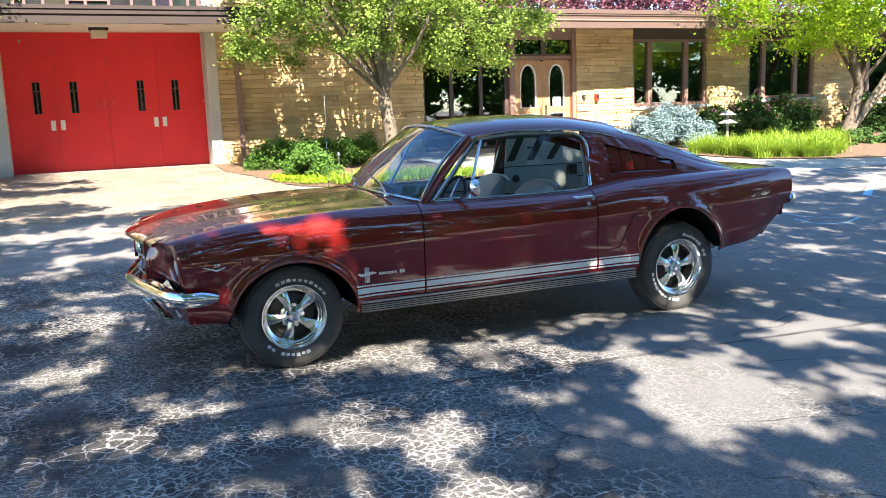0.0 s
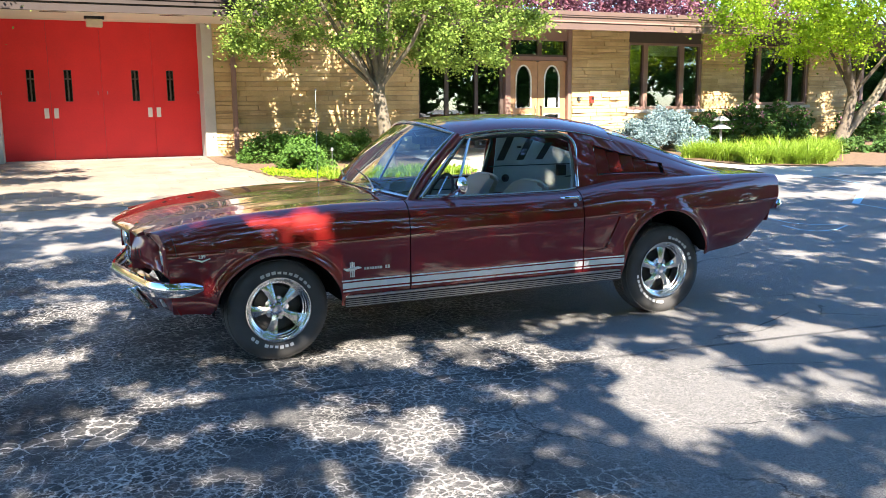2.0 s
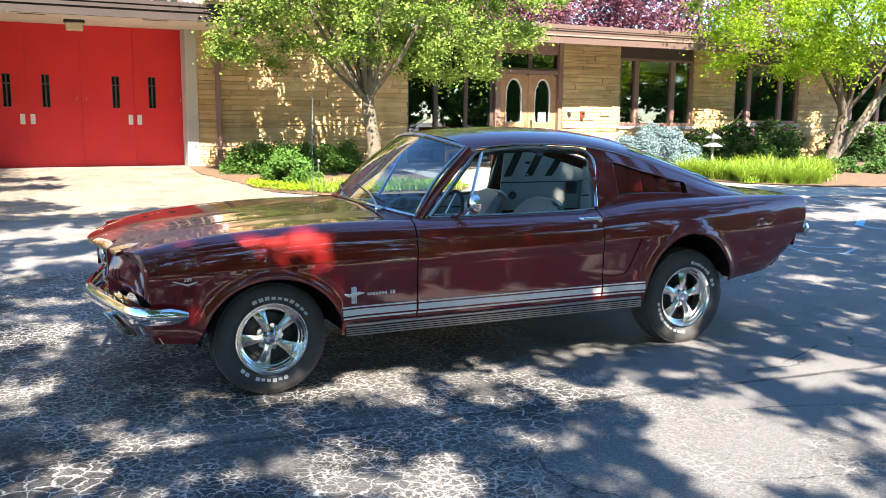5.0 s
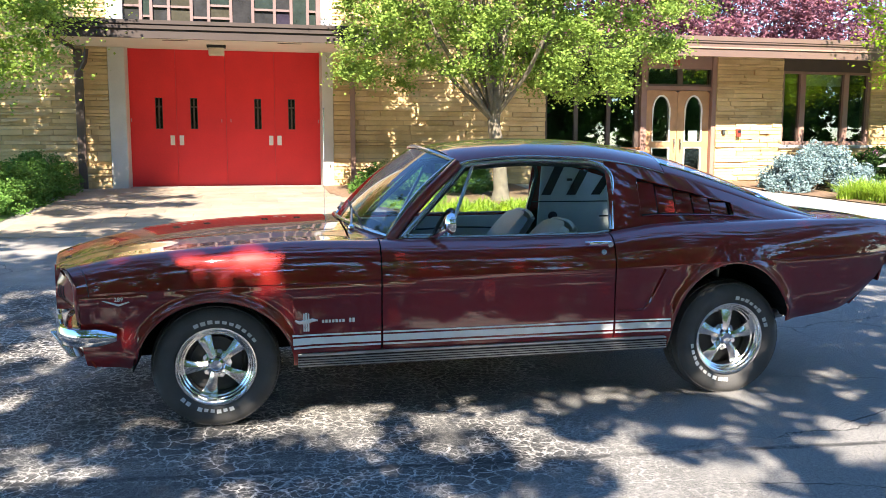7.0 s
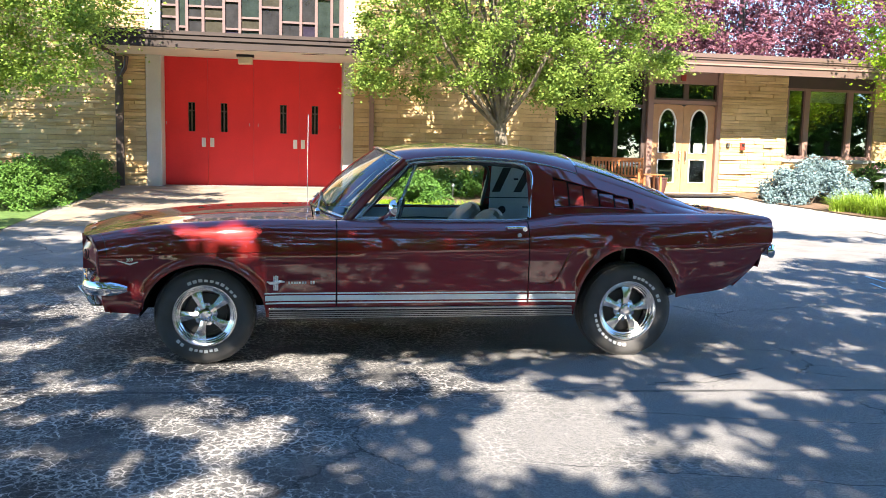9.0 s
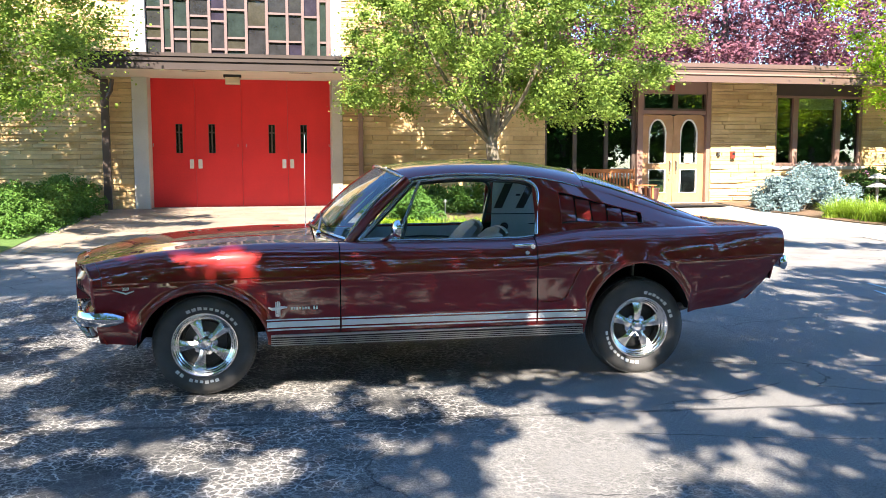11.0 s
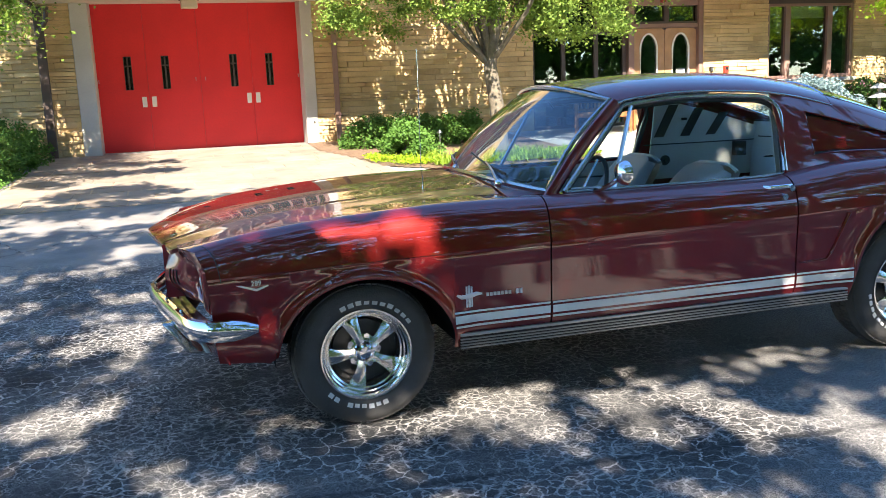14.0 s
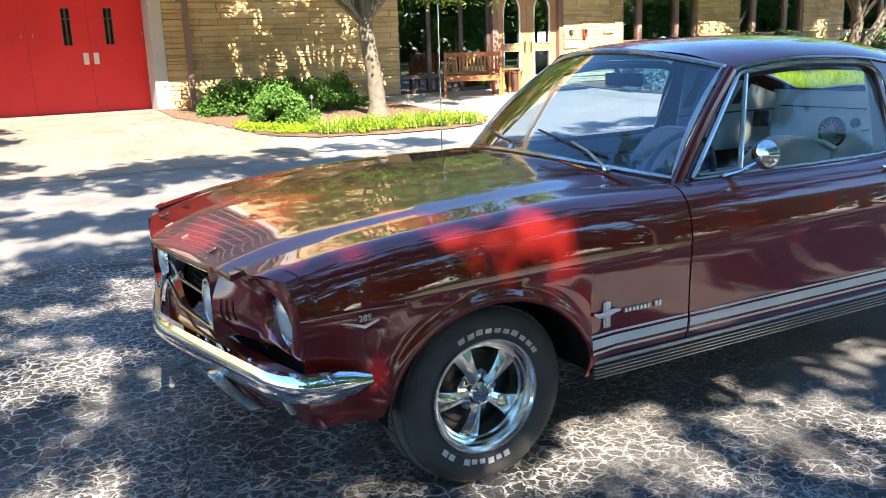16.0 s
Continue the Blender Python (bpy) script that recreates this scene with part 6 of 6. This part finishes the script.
# tail panel with lamps, low rear valance
bm = bmesh.new()
grid(bm, frange(-1, 1, 17), frange(0, 1, 9), lambda u, v: (3.728 + 0.042 * math.sin(math.pi * min(1, v * 1.6)) ** 0.7 - 0.05 * v * v, u * (0.715 + 0.07 * min(1, v * 1.8)), 0.944 - 0.34 * v))
part("tail_panel", bm, PAINT, car, smooth=True, solid=0.01, heart=HEART)
bm = bmesh.new()
grid(bm, frange(-0.76, 0.76, 9), frange(0, 1, 5), lambda y, v: (3.675 - 0.16 * v, y, 0.62 - 0.15 * v))
part("rear_valance", bm, PAINT, car, smooth=True, solid=0.01, heart=HEART)
for s in (-1, 1):
    for k in range(3):
        y = s * (0.46 + k * 0.075)
        part("tail_lamp", boxes((3.752, 3.778, y - 0.026, y + 0.026, 0.79, 0.91)), REDLENS, car, "red tail lamp bar", bevel=0.008)

# underside, wheel wells, axles
bm = boxes((-0.55, -0.42, -0.62, 0.62, 0.34, 0.48), (0.42, 2.28, -0.80, 0.80, 0.315, 0.36), (3.12, 3.45, -0.66, 0.66, 0.46, 0.52), (-0.42, 0.42, -0.50, 0.50, 0.36, 0.62), (2.28, 3.12, -0.50, 0.50, 0.40, 0.60))
part("underbody", bm, DULL, car)
for cx, cz, a, b in ARCHES:
    for s in (-1, 1):
        bm = bmesh.new()
        turns = [(math.pi - (0.27 if cx > 1 else 0.03)) * k / 20 for k in range(21)]
        grid(bm, turns, [0.50, 0.70, 0.845], lambda t, y: (cx - (a + 0.012) * math.cos(t), s * y, cz + (b + 0.012) * math.sin(t)))
        bm.faces.new([bm.verts.new((cx - (a + 0.012) * math.cos(t), s * 0.50, cz + (b + 0.012) * math.sin(t))) for t in turns])
        part("wheel_well", bm, DULL, car)
bm = bmesh.new()
tube(bm, [(2.743, -0.66, 0.297), (2.743, 0.66, 0.297)], 0.045, 12)
part("rear_axle", bm, BLACK, car)
for s in (-1, 1):
    bm = bmesh.new()
    tube(bm, [(2.95, s * 0.45, 0.36), (3.02, s * 0.66, 0.40), (3.10, s * 0.74, 0.44)], 0.03, 10)
    part("shackle", bm, STEEL, car)


# ---- wheels ----
SPOKE = mat("polished_wheel", (0.90, 0.885, 0.86), rough=0.17, metal=1.0, var=0.06, scale=8, fine=60, bump=0.01)
DRUM = mat("brake_drum_grey", (0.07, 0.07, 0.07), rough=0.45, metal=0.6, var=0.2)
def wheel(x, s, z, turn=0.0, letters=0.0, grow=1.0):
    """Raised-white-letter tyre on a chrome five-spoke wheel; the outer face looks to -y before it is turned."""
    w = thing("wheel", "", "", at=pose(x, s * 0.685, z, 0, 0, 0 if s < 0 else 180) @ Matrix.Diagonal((grow, 1, grow, 1)))
    w.parent = car
    R = 0.304
    bm = bmesh.new()
    revolve(bm, [(0.184, -0.082), (0.195, -0.097), (0.228, -0.108), (0.262, -0.106), (0.284, -0.096), (0.297, -0.080), (R, -0.060), (R, 0.060), (0.297, 0.080), (0.284, 0.096), (0.235, 0.108), (0.192, 0.085)], 64)
    tyre = part("tyre", bm, RUBBER, w, "black tyre with raised white lettering", smooth=True, angle=30)
    bm = bmesh.new()
    for k in range(72):
        a = 2 * math.pi * k / 72
        for y0, y1, sh in ((-0.088, -0.045, 0.0), (-0.040, -0.003, 0.5), (0.003, 0.040, 0.0), (0.045, 0.088, 0.5)):
            m = Matrix.Rotation(a + sh * 2 * math.pi / 72, 4, "Y")
            rr = R - (0.012 if abs(y0 + y1) > 0.12 else 0.0)
            box(bm, -0.0095, 0.0095, y0, y1, rr - 0.004, rr + 0.005, m)
    tagged(part("tread", bm, RUBBER, tyre), kind="stuff")
    for count, mid, height, wide in ((10, 16.0, 0.019, 0.128), (9, 194.0, 0.019, 0.115)):
        for k in range(count):
            if count == 9 and k == 6:
                continue
            a = radians(mid + letters) + (k - (count - 1) / 2) * wide * 1.20
            tall = k in (0, 1, 2, 6) if count == 10 else k in (0, 2, 5, 7, 8)
            hh = height * (1.0 if tall else 0.80)
            half, r0 = wide * (0.42 if tall else 0.38), 0.212
            bm = bmesh.new()

            bm.faces.new([bm.verts.new((math.sin(a + q) * (r0 + hh * h), -0.1075 - 0.002 * h, math.cos(a + q) * (r0 + hh * h))) for q, h in ((-half, 0), (half, 0), (half, 1), (-half, 1))])
            part("letter_bar", bm, LETTER, tyre, solid=0.004)
    bm = bmesh.new()
    revolve(bm, [(0.186, -0.088), (0.194, -0.098), (0.192, -0.106), (0.185, -0.106), (0.180, -0.096), (0.174, -0.093), (0.169, -0.080), (0.163, -0.076), (0.159, -0.062), (0.152, -0.057), (0.148, -0.040), (0.145, -0.010), (0.143, 0.03), (0.139, 0.034)], 72)
    rim = part("rim", bm, SPOKE, w, "polished chrome rim with stepped lip", smooth=True, angle=35)
    bm = bmesh.new()
    revolve(bm, [(0.165, 0.03), (0.128, 0.030), (0.124, 0.012), (0.090, 0.008), (0.001, 0.008)], 40)
    part("brake_drum", bm, DRUM, w, "dull grey brake drum", smooth=True)
    for k in range(5):
        a = radians(72 * k + turn)
        bm = bmesh.new()
        prof = [(0.034, 0.019, -0.056), (0.065, 0.020, -0.058), (0.098, 0.026, -0.055), (0.130, 0.034, -0.048), (0.149, 0.040, -0.042)]
        rings = []
        for r, hw, y in prof:
            rings.append([bm.verts.new(q) for q in ((-hw, y + 0.024, r), (-hw * 0.94, y, r), (-hw * 0.10, y - 0.011, r), (hw * 0.10, y - 0.011, r), (hw * 0.94, y, r), (hw, y + 0.024, r))])
        for p, q in zip(rings, rings[1:]):
            for j in range(5):
                bm.faces.new((p[j], p[j + 1], q[j + 1], q[j]))
        bmesh.ops.transform(bm, matrix=Matrix.Rotation(a, 4, "Y"), verts=bm.verts[:])
        part("spoke", bm, SPOKE, rim, smooth=True, angle=25, solid=0.006)
        b = a + radians(36)
        bm = bmesh.new()
        px, pz = math.sin(b) * 0.062, math.cos(b) * 0.062
        tube(bm, [(px, 0.0, pz), (px, -0.042, pz)], 0.0125, 8)
        part("lug_nut", bm, CHROME, rim, smooth=True)
    bm = bmesh.new()
    revolve(bm, [(0.072, -0.020), (0.070, -0.036), (0.046, -0.046), (0.040, -0.070), (0.036, -0.078), (0.026, -0.082), (0.024, -0.079), (0.001, -0.081)], 32)
    part("hub_cap", bm, CHROME, rim, smooth=True, angle=30)
    return w


wheel(0.0, -1, 0.306, turn=-22)
wheel(2.745, -1, 0.310, turn=5, letters=207, grow=1.04)
wheel(0.0, 1, 0.306, turn=30)
wheel(2.745, 1, 0.310, turn=70, grow=1.04)

# ---- badges ----
ye = -(side(0.43, 0.36)[0] + 0.004)
em = part("emblem", boxes((0.425, 0.435, ye - 0.004, ye + 0.004, 0.474, 0.566), (0.4375, 0.4445, ye - 0.003, ye + 0.004, 0.474, 0.563), (0.4155, 0.4225, ye - 0.003, ye + 0.004, 0.474, 0.563)), BRIGHT, car, "chrome fender emblem with upright bars", bevel=0.002)
bm = bmesh.new()
tube(bm, [(0.375, ye - 0.004, 0.530), (0.395, ye - 0.005, 0.520), (0.430, ye - 0.006, 0.522), (0.460, ye - 0.005, 0.530), (0.485, ye - 0.004, 0.528)], lambda t: 0.004 + 0.007 * math.sin(math.pi * t), 7, squash=(0.4, 1.0))
part("figure", bm, BRIGHT, em, smooth=True)
for i in range(10):
    if i == 7:
        continue
    x = 0.505 + i * 0.0165
    z = 0.512 + (0.002 if i < 7 else 0.0)
    part("letter_bar", boxes((x, x + 0.011, ye - 0.003, ye + 0.005, z, z + (0.014 if i < 7 else 0.020))), BRIGHT, car, "small chrome letter bar")
yb = -(side(-0.43, 0.44)[0] + 0.004)
bm = bmesh.new()
o = [(-0.500, 0.655), (-0.425, 0.628), (-0.350, 0.655), (-0.365, 0.655), (-0.425, 0.638), (-0.485, 0.655)]
bm.faces.new([bm.verts.new((x, yb, z)) for x, z in o])
part("fender_badge", bm, BRIGHT, car, "chrome V badge with numerals", solid=0.006)
tx = bpy.data.curves.new("numerals", "FONT")
tx.body, tx.size, tx.extrude, tx.align_x = "289", 0.027, 0.002, "CENTER"
tx.materials.append(BRIGHT)
num = new("numerals", tx)
num.parent = car
num.matrix_basis = pose(-0.425, yb - 0.004, 0.652, 90, 0, 4)

# ---- aerial and wipers ----
bm = bmesh.new()
tube(bm, [(0.65, 0.655, 0.88), (0.652, 0.66, 0.912)], lambda t: 0.020 - 0.010 * t, 10)
ae = part("aerial", bm, CHROME, car, "thin chrome whip aerial on the far fender", smooth=True)
bm = bmesh.new()
tube(bm, [(0.652, 0.66, 0.910), (0.658, 0.665, 1.60)], 0.0024, 6)
part("whip", bm, CHROME, ae)
bm = bmesh.new()
bmesh.ops.create_uvsphere(bm, u_segments=8, v_segments=6, radius=0.005, matrix=Matrix.Translation((0.658, 0.665, 1.60)))
part("tip", bm, CHROME, ae)
for y0, u1 in ((-0.53, -0.30), (0.10, 0.52)):
    a = Vector((0.690, y0, hood_z(0.655, y0) + 0.012))
    b = ws(u1 - 0.10, 0.13) + Vector((-0.014, 0, 0.012))
    bm = bmesh.new()
    tube(bm, [a, a.lerp(b, 0.5) + Vector((0, 0, 0.012)), b], lambda t: 0.008 - 0.004 * t, 6)
    wp = part("wiper", bm, STEEL, car, "metal windscreen wiper at rest", smooth=True)
    bm = bmesh.new()
    tube(bm, [ws(u1 - 0.36, 0.07) + Vector((-0.008, 0, 0.006)), ws(u1 - 0.10, 0.115) + Vector((-0.008, 0, 0.006)), ws(u1 + 0.24, 0.19) + Vector((-0.008, 0, 0.006))], 0.005, 5)
    part("blade", bm, BLACK, wp)
    bm = bmesh.new()
    bmesh.ops.create_uvsphere(bm, u_segments=10, v_segments=6, radius=0.018, matrix=Matrix.Translation(a))
    part("pivot", bm, CHROME, wp, smooth=True)

# ---- interior ----
part("cabin_floor", boxes((0.55, 2.35, -0.70, 0.70, 0.362, 0.40)), CARPET, car)
bm = bmesh.new()
grid(bm, frange(-0.69, 0.69, 13), frange(0, 1, 8), lambda y, v: (0.72 + 0.14 * (y / 0.69) ** 2 + 0.26 * math.sin(v * math.pi * 0.55) - 0.04 * (abs(y) / 0.7) ** 2, y, 0.935 - 0.075 * (y / 0.69) ** 2 - 0.02 * v - 0.30 * max(0, v - 0.55) / 0.45))
part("dashboard", bm, CARPET, car, "dark dashboard", smooth=True, solid=0.01)
bm = bmesh.new()
tube(bm, [(1.20 + 0.07 * math.sin(a), -0.36 + 0.185 * math.cos(a), 0.845 + 0.17 * math.sin(a)) for a in frange(0, 2 * math.pi * 35 / 36, 36)], 0.011, 8, closed=True)
stw = part("steering_wheel", bm, BLACK, car, "thin-rimmed dark steering wheel", smooth=True)
for a in (math.pi * 7 / 6, math.pi * 11 / 6, math.pi / 2):
    bm = bmesh.new()
    tube(bm, [(1.17, -0.36, 0.835), (1.20 + 0.07 * math.sin(a), -0.36 + 0.18 * math.cos(a), 0.845 + 0.165 * math.sin(a))], 0.009, 6, squash=(1.4, 0.5))
    part("spoke", bm, CHROME, stw, smooth=True)
bm = bmesh.new()
tube(bm, [(0.95, -0.36, 0.73), (1.18, -0.36, 0.838)], 0.03, 10)
part("steering_column", bm, CARPET, stw, smooth=True)


def cushion(bm, fn, thick=1):
    grid(bm, frange(-1, 1, 13), frange(0, 1, 13), fn)


def seat(y, x):
    st = thing("seat", "", "", at=pose(x + 0.04, y, 0.375) @ Matrix.Diagonal((1, 1, 0.82, 1)))
    st.parent = car
    st["label"] = "pale vinyl bucket seat with pleated back"

    def back(side_):
        def f(u, v):
            w = 0.255 * (1 - 0.22 * v ** 3) * (1 - 0.10 * (1 - v) ** 2)
            puff = 0.055 * (1 - abs(u) ** 3) * (1 - abs(2 * v - 1) ** 4)
            bol = 0.03 * math.exp(-((abs(u) - 0.82) / 0.14) ** 2)
            z = 0.20 + 0.50 * v - 0.05 * abs(u) ** 4 * v ** 2
            return (0.50 + 0.27 * v + side_ * (0.02 + puff + (bol if side_ < 0 else 0)), u * w, z)
        return f
    for nm, q in (("backrest", -1), ("seat_back", 1)):
        bm = bmesh.new()
        cushion(bm, back(q))
        part(nm, bm, SEATV if q < 0 else VINYL, st, smooth=True, angle=60)
    bm = bmesh.new()
    grid(bm, frange(-1, 1, 13), frange(0, 1, 11), lambda u, v: (0.02 + 0.52 * v, u * 0.26, 0.17 + 0.055 * (1 - abs(u) ** 4) * (1 - abs(2 * v - 1) ** 6) + 0.03 * math.exp(-((abs(u) - 0.82) / 0.14) ** 2) - 0.03 * v))
    part("cushion", bm, SEATV, st, smooth=True, angle=60, solid=0.12)
    bm = bmesh.new()
    tube(bm, [(0.775, u * 0.20, 0.70 - 0.04 * abs(u) ** 4) for u in frange(-1, 1, 9)], 0.012, 6)
    part("piping", bm, VINYL, st, smooth=True)
    return st


seat(-0.36, 1.10)
seat(0.36, 1.10)
bm = bmesh.new()
grid(bm, frange(-0.48, 0.48, 13), frange(0, 1, 10), lambda y, v: (2.08 + 0.42 * min(1, v * 2) if v < 0.5 else 2.50 + 0.22 * (v - 0.5) * 2, y, 0.62 + 0.02 * math.sin(v * 6) if v < 0.5 else 0.62 + 0.10 * (v - 0.5) * 2))
part("rear_seat", bm, SEATV, car, "pale vinyl folding rear seat", smooth=True, solid=0.05)
for s in (-1, 1):
    # door card and pale quarter trim
    bm = bmesh.new()
    grid(bm, frange(0.86, 2.02, 8), frange(0, 1, 6), lambda x, v: (x, s * (TOPY(x) - 0.055 + 0.03 * (1 - v)), 0.40 + (TOP(x) - 0.41) * v))
    dc = part("door_card", bm, VINYL, car, "pale vinyl door trim", smooth=True, solid=0.01)
    bm = bmesh.new()
    tube(bm, [(1.35, s * (TOPY(1.3) - 0.09), 0.70), (1.78, s * (TOPY(1.8) - 0.09), 0.70)], 0.03, 8, squash=(0.8, 1.2))
    part("armrest", bm, VINYL, dc, smooth=True)
    bm = bmesh.new()
    tube(bm, [(1.16, s * (TOPY(1.2) - 0.075), 0.80), (1.55, s * (TOPY(1.5) - 0.075), 0.815), (1.98, s * (TOPY(1.9) - 0.075), 0.80)], 0.006, 5)
    part("trim_line", bm, BLACK, dc)
    bm = bmesh.new()

    def quarter(x, v):
        lo = Vector((x, s * (TOPY(x) - 0.10), 0.77))
        hi = Vector((x, s * (RAILY(x) - 0.05), RAILZ(x) - 0.03))
        return lo.lerp(hi, v)
    grid(bm, frange(2.10, 3.02, 10), frange(0, 1, 8), quarter)
    qt = part("quarter_trim", bm, VINYL, car, "pale vinyl rear quarter trim", smooth=True, solid=0.01)

    def on_quarter(x, z, off=0.014):
        lo, hi = quarter(x, 0), quarter(x, 1)
        return quarter(x, (z - lo.z) / (hi.z - lo.z)) - Vector((0, s * off, 0))
    for x, z in ((2.19, 1.225), (2.365, 1.20), (2.54, 1.165)):
        bm = bmesh.new()
        grid(bm, frange(0, 1, 3), frange(0, 1, 4), lambda u, v: on_quarter(x + 0.066 * u + 0.078 * v - 0.078, 1.03 + (z - 1.03) * v))
        part("vent_slot", bm, BLACK, qt, "dark vent slot")
    q = on_quarter(2.30, 1.135, 0.02)
    part("vent_latch", boxes((q.x - 0.018, q.x + 0.018, q.y - 0.008, q.y + 0.008, q.z - 0.008, q.z + 0.008)), BLACK, qt, "small black vent lever", bevel=0.004)
    bm = bmesh.new()
    tube(bm, [on_quarter(x, 0.985) for x in frange(2.05, 2.95, 8)], 0.004, 5)
    part("trim_line", bm, BLACK, qt)
    c = on_quarter(2.205, 0.885, 0.02)
    bm = bmesh.new()
    revolve(bm, [(0.001, -0.012), (0.014, -0.012), (0.018, -0.004), (0.03, -0.002), (0.033, 0.01)], 20)
    bmesh.ops.transform(bm, matrix=Matrix.Translation(c) @ pose(0, 0, 0, 0, 0, 0 if s > 0 else 180), verts=bm.verts[:])
    part("crank", bm, BLACK, qt, "round black window crank boss", smooth=True)
    q = on_quarter(2.70, 0.935, 0.035)
    part("belt_box", boxes((q.x - 0.038, q.x + 0.038, q.y - 0.025, q.y + 0.025, q.z - 0.045, q.z + 0.045)), BLACK, qt, "square black belt housing", bevel=0.006)
# upright panel behind the rear seat, with its loudspeaker
bm = bmesh.new()
grid(bm, frange(-0.56, 0.56, 15), frange(0, 1, 8), lambda y, v: (2.80 + 0.03 * v + 0.03 * (1 - (y / 0.56) ** 2), y, 0.62 + 0.475 * v))
bh = part("rear_bulkhead", bm, VINYL, car, "pale vinyl panel behind the rear seat", smooth=True, solid=0.012)
bm = bmesh.new()
tube(bm, [(2.835 + 0.03 * (1 - (y / 0.56) ** 2), y, 1.098) for y in frange(-0.56, 0.56, 11)], 0.010, 6)
part("top_edge", bm, BLACK, bh, smooth=True)
bm = bmesh.new()
tube(bm, [(2.822 + 0.03 * (1 - (y / 0.56) ** 2) - 0.016, y, 1.005) for y in frange(-0.50, 0.50, 11)], 0.004, 5)
part("trim_line", bm, BLACK, bh)
for y, z, r, name in ((0.16, 0.87, 0.085, "speaker"), (0.02, 0.93, 0.026, "control_knob")):
    bm = bmesh.new()
    revolve(bm, [(0.001, -0.012), (r * 0.25, -0.014), (r * 0.3, -0.006), (r * 0.82, -0.004), (r * 0.86, -0.016), (r, -0.014), (r * 1.02, 0.012)], 32)
    bmesh.ops.transform(bm, matrix=pose(2.815 + 0.02, y, z, 0, 0, -90), verts=bm.verts[:])
    sp = part(name, bm, BLACK, bh, "round black loudspeaker" if name == "speaker" else "round black knob", smooth=True, angle=25)
    if name == "speaker":
        for k in range(8):
            w = math.pi * k / 8
            part("grille_rib", boxes((2.812, 2.818, y - r * 0.8, y + r * 0.8, z - 0.0035, z + 0.0035)), STEEL, sp).matrix_basis = Matrix.Translation((0, y, z)) @ Matrix.Rotation(w, 4, "X") @ Matrix.Translation((0, -y, -z))
bm = bmesh.new()
grid(bm, frange(1.24, 2.36, 10), frange(-0.95, 0.95, 9), lambda x, u: roof_pt(x, u) - Vector((0, 0, 0.035)))
part("headliner", bm, VINYL, car, "pale headliner", smooth=True)
bm = bmesh.new()
tube(bm, [(1.17, 0, 1.285), (1.20, 0, 1.245)], 0.008, 6)
rv = part("rear_view_mirror", bm, CHROME, car, "interior rear-view mirror", smooth=True)
bm = boxes((1.205, 1.225, -0.12, 0.12, 1.205, 1.262))
part("mirror_case", bm, BLACK, rv, bevel=0.008)
part("parcel_shelf", boxes((2.86, 3.12, -0.56, 0.56, 1.03, 1.045)), CARPET, car)
